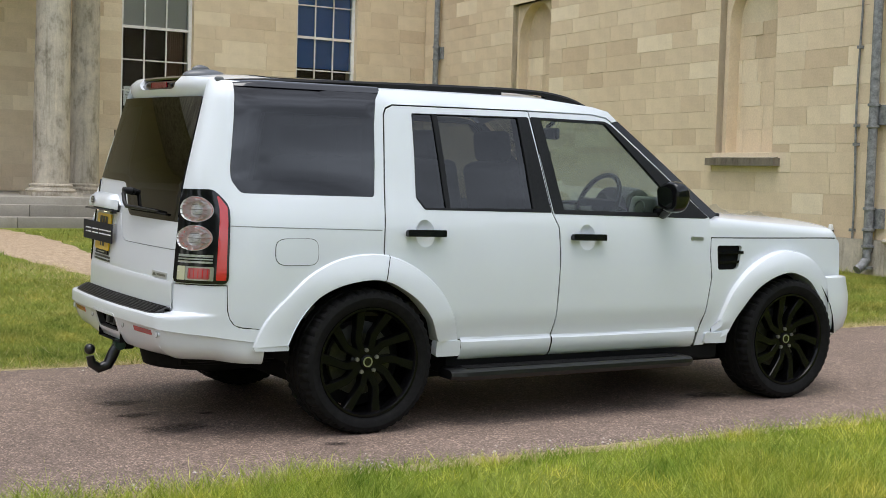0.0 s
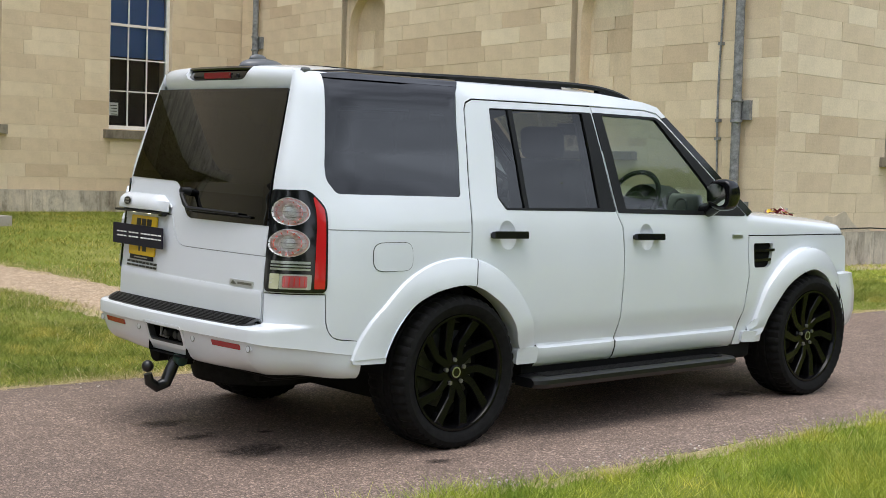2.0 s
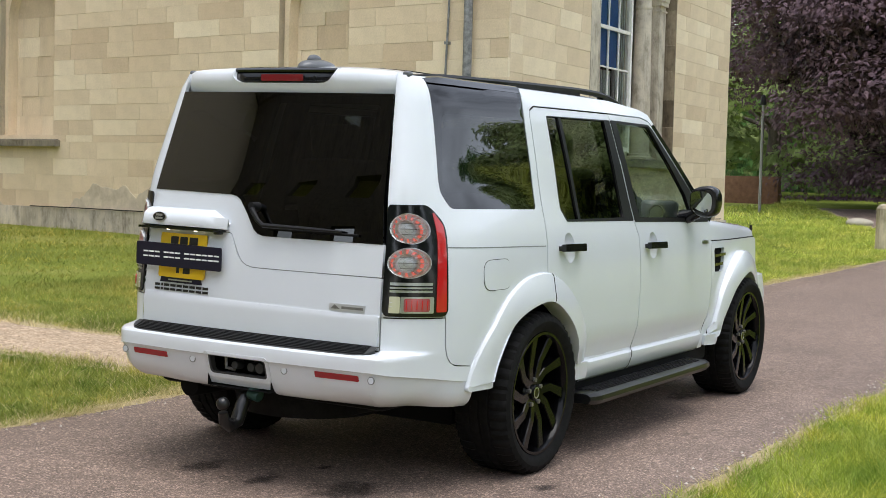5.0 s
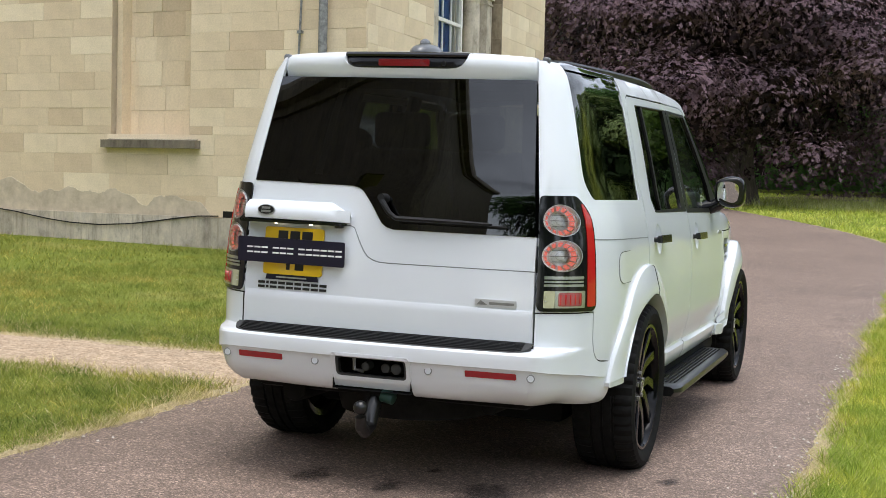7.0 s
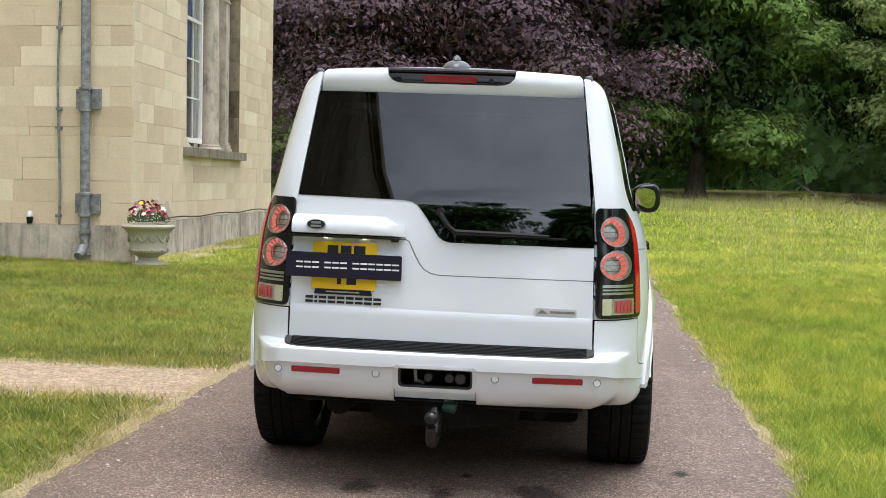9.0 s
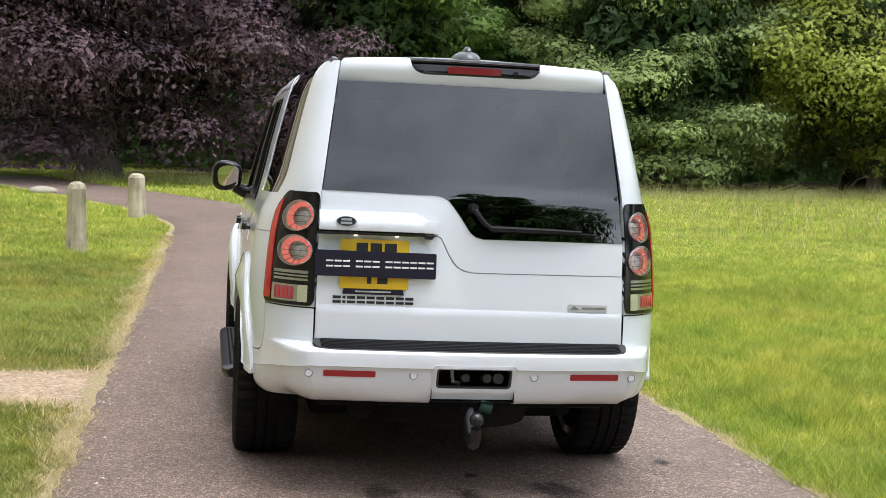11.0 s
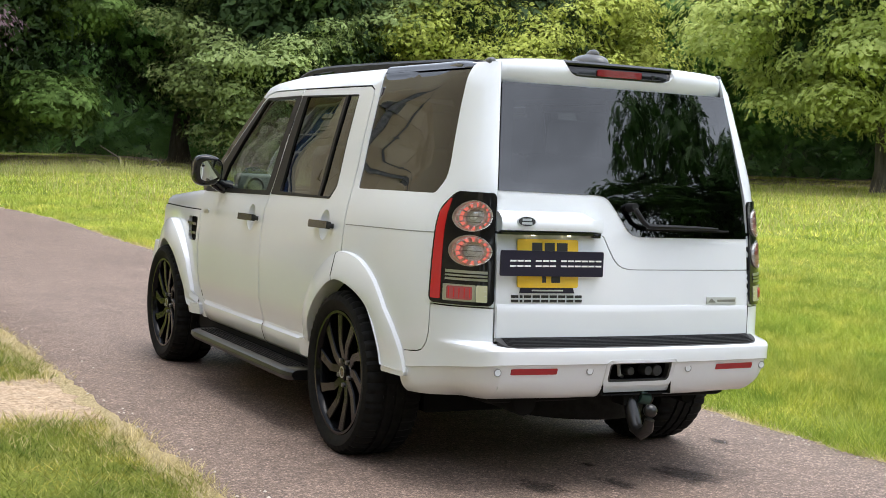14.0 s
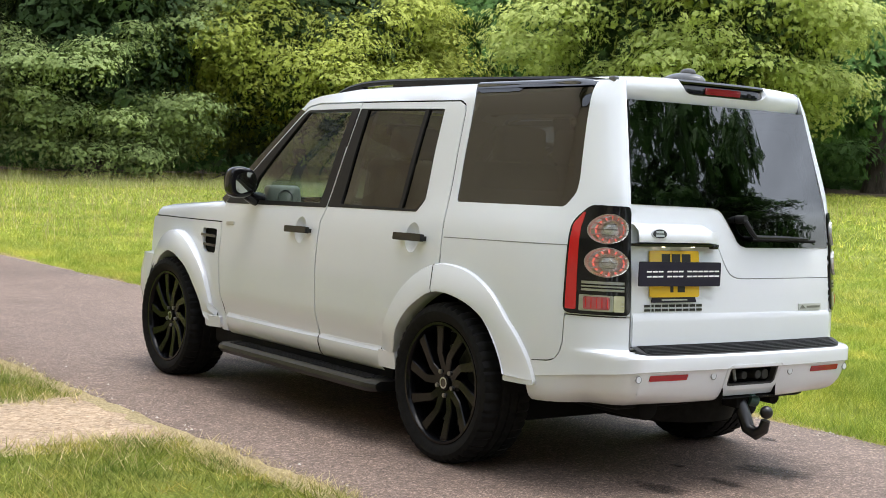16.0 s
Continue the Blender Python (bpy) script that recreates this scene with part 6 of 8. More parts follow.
def stone_piece(fr, s0, s1, z0, z1, parent, mat, rng, name="stone_block", proud=0.0):
    """One dressed block with worn edges, 5 mm joints round it."""
    g, b = 0.0010, 0.0022
    w, h = s1 - s0 - 2 * g, z1 - z0 - 2 * g
    if w < 0.03 or h < 0.03:
        return
    o = proud + rng.uniform(-0.0025, 0.0025)
    v, f = [], []
    for k, (ins, y) in enumerate(((0.0, 0.05 - proud), (0.0, b - o), (b, -o))):
        v += [(ins, y, ins), (w - ins, y, ins), (w - ins, y, h - ins), (ins, y, h - ins)]
    for a in (0, 4):
        for i in range(4):
            j = (i + 1) % 4
            f.append((a + i, a + j, a + 4 + j, a + 4 + i))
    f.append((8, 9, 10, 11))
    ob = ob_of(name, v, f, mat)
    ob.parent = parent
    ob.matrix_basis = fr.place(s0 + g, z0 + g)
    return ob


def wall(name, fr, s0, s1, z0, openings, label, thick=0.5):
    """A thick wall with its openings left free; the facing comes at the end of the file."""
    bm = bmesh.new()
    cuts = sorted({s0, s1} | {v for o in openings for v in o[:2]})
    for a, b in zip(cuts, cuts[1:]):
        m = (a + b) / 2
        zs = [(z0, WALL_TOP)]
        for o in openings:
            if o[0] < m < o[1]:
                zs = [(x, y) for lo, hi in zs for x, y in ((lo, min(hi, o[2])), (max(lo, o[3]), hi)) if y - x > 0.01]
        for lo, hi in zs:
            slab(bm, fr, a, b, lo, hi, -thick, -0.012)
    w = part(name, bm, MORTAR, None, smooth=False)
    tagged(w, label, "wall", kind="structure")
    return w




def facing(w, fr, s0, s1, z0, openings, rng, lo=0.55, hi=1.1, ztop=BLOCK_TOP):
    levels = sorted({z0, ztop} | {v for o in openings for v in o[2:4] if z0 < v < ztop})
    rows = []
    for a, b in zip(levels, levels[1:]):
        n = max(1, round((b - a) / 0.27))
        rows += [(a + (b - a) * k / n, a + (b - a) * (k + 1) / n) for k in range(n)]
    for a, b in rows:
        m = (a + b) / 2
        spans = [(s0, s1)]
        for o in openings:
            if o[2] < m < o[3]:
                spans = [(x, y) for p, q in spans for x, y in ((p, min(q, o[0])), (max(p, o[1]), q)) if y - x > 0.01]
        for p, q in spans:
            s = p
            first_len = rng.uniform(0.3, 0.8)
            while s < q - 1e-6:
                ln = first_len if s == p else rng.uniform(lo, hi)
                e = s + ln
                if q - e < 0.28:
                    e = q
                stone_piece(fr, s, min(e, q), a, b, w, ASHLAR, rng)
                s = e


GA = Frame((11.15, 5.2), (13.25, 21.0), (-1, 0))
GB = Frame((11.15, 5.2), (21.2, 5.58), (0, -1))
GC = Frame((13.25, 21.0), (-22.4, 21.0), (0, -1))
NICHES = [(2.88, 4.31, 1.80, 4.55, 3.80), (9.85, 11.47, 1.92, 4.78, 4.07)]
OPEN_A = [n[:4] for n in NICHES]
OPEN_B = [(2.88, 6.84, 1.74, 5.40)]
OPEN_C = [(1.77, 3.25, 2.06, 5.25), (5.63, 7.18, 2.06, 5.25), (10.35, 11.7, 0.75, 4.6)]
wall_a = wall("wall_east", GA, 0.14, GA.len, 0.55, OPEN_A, "cream limestone ashlar wall with blind arched niches")
wall_b = wall("wall_south", GB, 0.13, GB.len, 0.55, OPEN_B, "cream limestone ashlar wall with a tall columned window")
wall_c = wall("wall_north", GC, -0.4, GC.len, 0.55, OPEN_C, "cream limestone ashlar entrance front with sash windows")
# end of the near wing, the far wing and the back of the house
GE = Frame((21.2, 5.58), (21.9, 24.0), (1, 0))
wall("wall_end", GE, 0.0, GE.len, 0.2, [], "plain limestone end wall of the house")
GW = Frame((-22.4, 21.0), (-21.6, 6.7), (1, 0))
OPEN_W = [(1.6 + 4.2 * k, 3.1 + 4.2 * k, z0, z1) for k in range(3) for z0, z1 in ((2.0, 5.2), (9.6, 12.4))]
wall("wall_west", GW, 0.0, GW.len, 0.2, OPEN_W, "plain far wing wall in stone darkened for shade")
GV = Frame((-21.6, 6.7), (-42.0, 7.1), (0, -1))
wall("wall_wing", GV, 0.0, GV.len, 0.2, [], "plain far wing end wall in stone darkened for shade")
# far wing walls take the dark stone, so their colour holds the reflected shade
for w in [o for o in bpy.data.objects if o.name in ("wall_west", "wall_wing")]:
    w.data.materials[0] = SILL_AND_SHADE
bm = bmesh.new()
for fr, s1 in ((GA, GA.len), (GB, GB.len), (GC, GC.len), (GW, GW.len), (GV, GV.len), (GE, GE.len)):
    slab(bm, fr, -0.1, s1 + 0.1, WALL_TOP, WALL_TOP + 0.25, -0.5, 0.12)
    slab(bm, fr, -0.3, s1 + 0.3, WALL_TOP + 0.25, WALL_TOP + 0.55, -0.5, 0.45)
tagged(part("trim_cornice", bm, SILL_AND_SHADE, None, smooth=False), "projecting stone cornice under the eaves", "cornice", kind="structure")
bm = bmesh.new()
box(bm, (-9.0, 27.2, WALL_TOP + 0.85), (62, 12, 0.6))
box(bm, (17.5, 14, WALL_TOP + 0.85), (9, 18, 0.6))
box(bm, (-32.2, 14, WALL_TOP + 0.85), (19.5, 15, 0.6))
tagged(part("roof_slate", bm, PLINTH, None, smooth=False), "low grey slate roof of the house", "roof", kind="structure")

# niches: a shallow square recess, an arched opening in it, and the niche's back
for k, (s0, s1, z0, z1, zs) in enumerate(NICHES):
    d1, d2 = 0.125, 0.33
    i0, i1 = s0 + 0.095, s1 - 0.095
    c, r = (i0 + i1) / 2, (i1 - i0) / 2
    bm = bmesh.new()
    rim = [(s0, z0), (s0, z1), (s1, z1), (s1, z0)]
    for (sa, za), (sb, zb) in zip(rim, rim[1:]):
        bm.faces.new([bm.verts.new(GA.at(u, z, o)) for u, z, o in ((sa, za, 0.0), (sb, zb, 0.0), (sb, zb, -d1), (sa, za, -d1))])
    part("recess_reveal", bm, ASHLAR, wall_a, "stained limestone recess edge", smooth=False)
    arch = [(i0, z0)] + [(c - r * math.cos(a), zs + r * math.sin(a)) for a in [math.pi * i / 24 for i in range(25)]] + [(i1, z0)]
    outer = [(s0, z0), (s0, zs)] + [(s0 + (s1 - s0) * (i - 1) / 22, z1) if 0 < i < 24 else ((s0, zs) if i == 0 else (s1, zs)) for i in range(1, 24)] + [(s1, zs), (s1, z0)]
    bm = bmesh.new()
    fi = [bm.verts.new(GA.at(u, z, -d1)) for u, z in arch]
    fo = [bm.verts.new(GA.at(u, z, -d1)) for u, z in outer]
    bk = [bm.verts.new(GA.at(u, z, -d2)) for u, z in arch]
    for i in range(len(arch) - 1):
        bm.faces.new((fo[i], fo[i + 1], fi[i + 1], fi[i]))
        bm.faces.new((fi[i], fi[i + 1], bk[i + 1], bk[i]))
    part("niche_arch", bm, ASHLAR, wall_a, "arched limestone niche surround", smooth=False)
    rng = random.Random(40 + k)
    # alternate long and short stones at the niche's edges, bonded into its back
    z, long = z0, k % 2
    while z < zs:
        h = min(0.36, zs - z) if zs - z > 0.5 else zs - z
        long = 1 - long
        e = 0.25 if long else 0.13
        cut = c + rng.uniform(-0.22, 0.22)
        for a, b in ((i0 - 0.02, i0 + e), (i0 + e, cut), (cut, i1 - e * 0.6), (i1 - e * 0.6, i1 + 0.02)):
            stone_piece(GA, a, b, z, z + h, wall_a, ASHLAR, rng, "niche_block", -d2 + rng.uniform(0.0, 0.012))
        z += h
    stone_piece(GA, i0 - 0.02, i1 + 0.02, zs, z1, wall_a, ASHLAR, rng, "niche_block", -d2)
    bm = bmesh.new()
    slab(bm, GA, s0 - 0.05, s1 + 0.05, z0 - 0.05, z1 + 0.05, -d2 - 0.07, -d2 - 0.008)
    part("niche_back", bm, MORTAR, wall_a, smooth=False)
    bm = bmesh.new()
    slab(bm, GA, s0 - 0.20, s1 + 0.09, z0 - 0.20, z0 - 0.085, -0.2, 0.12)
    part("niche_sill", bm, SILL_AND_SHADE, wall_a, "dark weathered stone sill", bevel=0.015)
    bm = bmesh.new()
    slab(bm, GA, s0 - 0.15, s1 + 0.02, z0 - 0.10, z0 + 0.005, -d2 + 0.01, 0.06)
    for v in bm.verts:
        if v.co.z > z0 - 0.05 and (v.co - GA.at(c, v.co.z, 0.06)).dot(Vector((GA.n.x, GA.n.y, 0))) > -0.05:
            v.co.z -= 0.085
    part("sill_weathering", bm, SILL_AND_SHADE, wall_a, "sloping lichened sill top", bevel=0.008)

# plinths, in slabs
rng = random.Random(5)
for fr, s0, s1, zt in ((GA, 0.0, GA.len, 0.64), (GB, 0.0, GB.len, 0.66), (GC, 0.0, 8.0, 0.76)):
    own = tagged(empty("trim_plinth", None), "weathered grey stone plinth along the wall foot", "plinth", kind="structure")
    s = s0
    while s < s1 - 1e-6:
        e = min(s + rng.uniform(0.9, 1.5), s1)
        if s1 - e < 0.4:
            e = s1
        bm = bmesh.new()
        slab(bm, fr, s + 0.002, e - 0.002, -0.3, zt - rng.uniform(0, 0.006), -0.2, 0.055 + rng.uniform(-0.004, 0.004))
        part("plinth_stone", bm, PLINTH, own, bevel=0.012, seg=2)
        s = e


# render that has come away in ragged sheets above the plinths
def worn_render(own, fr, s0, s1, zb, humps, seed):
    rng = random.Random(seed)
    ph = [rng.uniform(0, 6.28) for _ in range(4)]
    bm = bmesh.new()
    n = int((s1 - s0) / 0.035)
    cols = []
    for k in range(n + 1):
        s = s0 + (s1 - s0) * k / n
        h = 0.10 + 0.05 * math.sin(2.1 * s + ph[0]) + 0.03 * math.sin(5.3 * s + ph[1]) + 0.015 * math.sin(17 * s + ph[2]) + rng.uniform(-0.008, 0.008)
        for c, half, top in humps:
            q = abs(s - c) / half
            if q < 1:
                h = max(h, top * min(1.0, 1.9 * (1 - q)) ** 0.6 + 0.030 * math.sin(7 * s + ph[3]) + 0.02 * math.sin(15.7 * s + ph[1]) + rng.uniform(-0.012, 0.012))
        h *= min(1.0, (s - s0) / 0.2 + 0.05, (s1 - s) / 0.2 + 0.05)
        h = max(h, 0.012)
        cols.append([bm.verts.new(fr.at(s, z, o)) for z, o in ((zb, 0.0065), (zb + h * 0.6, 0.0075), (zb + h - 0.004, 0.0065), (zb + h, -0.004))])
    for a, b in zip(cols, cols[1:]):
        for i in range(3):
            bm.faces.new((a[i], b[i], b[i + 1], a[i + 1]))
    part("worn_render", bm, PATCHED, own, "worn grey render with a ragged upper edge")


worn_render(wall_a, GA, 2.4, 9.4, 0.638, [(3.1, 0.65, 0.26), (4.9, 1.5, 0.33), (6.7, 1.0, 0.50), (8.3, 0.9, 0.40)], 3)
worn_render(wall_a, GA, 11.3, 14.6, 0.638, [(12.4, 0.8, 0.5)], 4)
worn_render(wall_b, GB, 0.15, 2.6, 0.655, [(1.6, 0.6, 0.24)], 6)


def sash_window(name, fr, s0, s1, z0, z1, rails, cols, blind=None, depth=0.16, sill=True):
    """A painted sash window: frame, two sashes, bars, panes, dark room behind."""
    own = tagged(empty(name), "white painted sash window with small panes", "window", kind="structure")
    o = -depth
    bm = bmesh.new()
    for a, b, c, d in ((s0, s0 + 0.07, z0, z1), (s1 - 0.07, s1, z0, z1), (s0 + 0.07, s1 - 0.07, z0, z0 + 0.08), (s0 + 0.07, s1 - 0.07, z1 - 0.06, z1)):
        slab(bm, fr, a, b, c, d, o - 0.05, o + 0.045)
    frm = part("window_frame", bm, SASH, own, "white painted frame", bevel=0.006)
    a0, a1 = s0 + 0.07, s1 - 0.07
    zs = [z0 + 0.08] + list(rails) + [z1 - 0.06]
    mid = rails[len(rails) // 2]
    for r in rails:
        bm = bmesh.new()
        h = 0.028 if abs(r - mid) < 1e-6 else 0.013
        slab(bm, fr, a0, a1, r - h, r + h, o - 0.02, o + (0.03 if r >= mid else 0.012))
        part("sash_rail", bm, SASH, own, bevel=0.003, seg=1)
    ws = [a0 + (a1 - a0) * k / cols for k in range(cols + 1)]
    for s in ws[1:-1]:
        bm = bmesh.new()
        slab(bm, fr, s - 0.013, s + 0.013, z0 + 0.08, z1 - 0.06, o - 0.02, o + 0.012)
        part("glazing_bar", bm, SASH, own, bevel=0.003, seg=1)
    for za, zb in zip(zs, zs[1:]):
        for sa, sb in zip(ws, ws[1:]):
            quad = [fr.at(s, z, o - 0.004) for s, z in ((sa, za), (sb, za), (sb, zb), (sa, zb))]
            if (quad[1] - quad[0]).cross(quad[3] - quad[0]).to_2d().dot(fr.n) < 0:
                quad.reverse()
            ob_of("pane", quad, [(0, 1, 2, 3)], PANE, own)
    # closed box behind the panes, its near-black colour standing for an unlit room
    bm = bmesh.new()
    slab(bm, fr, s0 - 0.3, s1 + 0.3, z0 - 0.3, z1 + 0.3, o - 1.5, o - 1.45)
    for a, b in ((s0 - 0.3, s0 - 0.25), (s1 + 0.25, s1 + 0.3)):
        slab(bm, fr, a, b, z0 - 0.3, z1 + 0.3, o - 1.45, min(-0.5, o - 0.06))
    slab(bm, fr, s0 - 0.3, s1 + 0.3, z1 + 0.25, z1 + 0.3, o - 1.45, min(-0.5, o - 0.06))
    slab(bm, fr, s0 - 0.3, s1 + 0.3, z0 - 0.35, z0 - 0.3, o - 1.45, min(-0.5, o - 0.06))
    part("dark_room", bm, ROOMDARK, own, "near-black box standing for the unlit room behind the panes", smooth=False)
    if blind:
        bm = bmesh.new()
        slab(bm, fr, a0, a1, blind[0], z1, o - 0.075, o - 0.07)
        part("blind", bm, blind[1], own, "drawn roller blind", smooth=False)
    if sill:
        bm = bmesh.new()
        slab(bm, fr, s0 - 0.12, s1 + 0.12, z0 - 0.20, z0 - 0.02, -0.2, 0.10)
        part("window_sill", bm, SILL_AND_SHADE, own, "weathered stone sill", bevel=0.012)
    if depth > 0.3:
        return own
    bm = bmesh.new()
    for a, b in ((s0 - 0.001, s0 + 0.001), (s1 - 0.001, s1 + 0.001)):
        slab(bm, fr, a, b, z0, z1, -0.5, 0.0)
    slab(bm, fr, s0, s1, z0 - 0.02, z0 - 0.001, -0.4, -0.0)
    slab(bm, fr, s0, s1, z1, z1 + 0.01, -0.4, -0.0)
    part("reveal", bm, ASHLAR, own, smooth=False)
    return own


win2 = sash_window("window_1", GC, 1.77, 3.25, 2.06, 5.25, [2.87, 3.55, 4.26, 4.96], 3, (3.60, BLIND))
win1 = sash_window("window_2", GC, 5.63, 7.18, 2.06, 5.25, [2.87, 3.50, 4.17, 4.90], 3, (4.2, plain("pale_blind", (0.45, 0.45, 0.42), 0.8)))
for fr, s, z0, z1, own in ((GC, 6.95, 2.55, 2.95, win1), (GC, 3.05, 2.35, 2.62, win2)):
    bm = bmesh.new()
    slab(bm, fr, s - 0.11, s + 0.11, z0, z1, -0.175, -0.172)
    nb = part("paper_notice", bm, WHITEINK, own, "white paper notice taped inside the glass", smooth=False)
    for k in range(4):
        bm = bmesh.new()
        slab(bm, fr, s - 0.08, s + 0.08 - 0.03 * (k % 2), z1 - 0.07 - 0.06 * k, z1 - 0.055 - 0.06 * k, -0.172, -0.1715)
        part("notice_line", bm, PLASTIC, nb, smooth=False)
# curtains in the dark room
bm = bmesh.new()
for k in range(16):
    s = 5.72 + 0.022 * k
    slab(bm, GC, s, s + 0.02, 2.15, 4.8, -0.42 - 0.03 * (k % 2), -0.40 - 0.03 * (k % 2))
part("curtain", bm, plain("brown_curtain", (0.16, 0.08, 0.05), 0.9), win1, "gathered brown curtain", smooth=False)
door_c = tagged(empty("door_1"), "white painted entrance door and frame", "door", kind="structure")
bm = bmesh.new()
slab(bm, GC, 10.35, 10.47, 0.75, 4.6, -0.2, 0.02)
slab(bm, GC, 11.58, 11.7, 0.75, 4.6, -0.2, 0.02)
slab(bm, GC, 10.35, 11.7, 4.45, 4.6, -0.2, 0.02)
part("door_frame", bm, SASH, door_c, bevel=0.01)
bm = bmesh.new()
slab(bm, GC, 10.47, 11.58, 0.75, 4.45, -0.2, -0.12)
part("door_leaf", bm, SASH, door_c, bevel=0.01)


def column(fr, s, off, z0, z1, r, name="column", label="weathered grey stone column"):
    """A plain Tuscan column with base and necking."""
    m = Matrix.Translation(fr.at(s, 0, off))
    own = tagged(empty(name), label, "column", group="house columns")
    bm = bmesh.new()
    n = 14
    shaft = [(r * (1 - 0.16 * (k / n) ** 1.8), z0 + 0.34 * r * 2 + (z1 - z0 - 0.34 * r * 2) * k / n) for k in range(n + 1)]
    lathe(bm, shaft, m, 40)
    part("shaft", bm, COLUMN, own)
    bm = bmesh.new()
    h = 0.34 * r * 2
    lathe(bm, [(r * 1.32, z0 + h * 0.30), (r * 1.38, z0 + h * 0.42), (r * 1.32, z0 + h * 0.56), (r * 1.18, z0 + h * 0.62), (r * 1.14, z0 + h * 0.74), (r * 1.20, z0 + h * 0.80), (r * 1.18, z0 + h * 0.92), (r * 1.02, z0 + h), (0.0, z0 + h)], m, 40)
    box(bm, fr.at(s, z0 + h * 0.15, off), (r * 2.76, r * 2.76, h * 0.3))
    part("base", bm, COLUMN, own)
    bm = bmesh.new()
    rt = r * 0.84
    lathe(bm, [(rt, z1), (rt * 1.08, z1 + 0.02), (rt * 1.08, z1 + 0.06), (rt, z1 + 0.08), (rt, z1 + 0.22), (rt * 1.12, z1 + 0.24), (rt * 1.35, z1 + 0.36), (rt * 1.38, z1 + 0.40), (0, z1 + 0.40)], m, 40)
    box(bm, fr.at(s, z1 + 0.46, off), (rt * 2.9, rt * 2.9, 0.12))
    part("capital", bm, COLUMN, own)
    return own


# tall window of the south wall, set deep between columns
bm = bmesh.new()
slab(bm, GB, 2.74, 6.98, 1.60, 1.735, -0.65, 0.11)
part("window_sill", bm, SILL_AND_SHADE, wall_b, "dark weathered stone sill", bevel=0.02)
bm = bmesh.new()
for a, b in ((2.70, 4.26), (5.78, 7.00)):
    slab(bm, GB, a, b, 1.74, 5.4, -0.66, -0.56)
slab(bm, GB, 2.86, 2.884, 1.74, 5.4, -0.6, -0.006)
part("recess_back", bm, COLUMN, wall_b, "grey stone window recess", smooth=False)
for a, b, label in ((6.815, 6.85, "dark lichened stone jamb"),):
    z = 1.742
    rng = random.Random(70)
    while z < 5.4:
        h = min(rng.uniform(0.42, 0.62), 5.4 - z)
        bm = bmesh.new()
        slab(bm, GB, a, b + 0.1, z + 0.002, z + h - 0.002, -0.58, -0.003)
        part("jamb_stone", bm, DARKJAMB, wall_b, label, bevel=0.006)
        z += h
for a, b in ((3.30, 3.62), (6.42, 6.73)):
    bm = bmesh.new()
    slab(bm, GB, a, b, 1.74, 4.34, -0.58, -0.17)
    pil = part("pilaster", bm, COLUMN, wall_b, "grey stone pilaster", bevel=0.012)
    bm = bmesh.new()
    for o, z0, z1 in ((0.05, 1.736, 1.80), (0.035, 1.80, 1.86), (0.018, 1.86, 1.90), (0.02, 4.34, 4.37), (0.035, 4.44, 4.52), (0.05, 4.52, 4.64)):
        slab(bm, GB, a - o, b + o, z0, z1, -0.58, -0.17 + o)
    part("pilaster_moulding", bm, COLUMN, pil, bevel=0.008)
    bm = bmesh.new()
    slab(bm, GB, a, b, 4.34, 4.46, -0.58, -0.17)
    part("pilaster_neck", bm, COLUMN, pil, smooth=False)
win3 = sash_window("window_3", GB, 4.25, 5.79, 1.86, 5.4, [2.60, 3.24, 3.89, 4.54], 3, None, 0.47, False)
bm = bmesh.new()
slab(bm, GB, 4.32, 5.28, 3.26, 5.34, -0.505, -0.50)
part("blind", bm, BLIND, win3, "blue blind drawn behind the upper sash", smooth=False)
for a, n in ((5.26, 20), (4.62, 22)):
    bm = bmesh.new()
    for k in range(n):
        q = a + 0.0235 * k
        slab(bm, GB, q, q + 0.021, 1.95, 5.3 if a > 5 else 3.2, -0.56 - 0.02 * (k % 2) - 0.015 * math.sin(k * 1.9), -0.54 - 0.02 * (k % 2) - 0.015 * math.sin(k * 1.9))
    part("curtain", bm, VOILE, win3, "pale grey gathered curtain", smooth=False)
column(GB, 3.84, -0.40, 1.736, 4.34, 0.175)
column(GB, 6.20, -0.40, 1.736, 4.34, 0.175)

# entrance porch with steps
bm = bmesh.new()
box(bm, (-4.2, 18.8, 0.36), (18.6, 5.0, 0.78))
porch = tagged(part("porch_floor", bm, STEPSTONE, None, bevel=0.02), "worn grey stone porch floor", "porch", kind="structure")
for k in range(3):
    own = tagged(empty("porch_step"), "worn grey stone step", "step", group="porch steps")
    x = -13.6 - 0.28 * (2 - k)
    while x < 5.1:
        e = min(x + 1.5, 5.2 + 0.24 * (2 - k))
        bm = bmesh.new()
        box(bm, ((x + e) / 2, 15.32 + 0.34 * k + 0.45, 0.15 + 0.19 * k - 0.05), (e - x - 0.006, 0.9, 0.19 * 1.0 + 0.1))
        part("step_stone", bm, STEPSTONE, own, bevel=0.018)
        x = e
FC = Frame((0, 17.5), (10, 17.5), (0, -1))
for x, y, r in ((3.67, 17.5, 0.315), (5.02, 20.0, 0.29), (-12.2, 17.5, 0.315), (-13.6, 20.0, 0.29)):
    column(FC, x, 17.5 - y, 0.75, 5.6, r)
bm = bmesh.new()
box(bm, (-4.3, 18.9, 6.6), (18.6, 4.4, 0.9))
tagged(part("porch_entablature", bm, COLUMN, None, bevel=0.03), "grey stone entablature over the porch columns", "entablature", kind="structure")


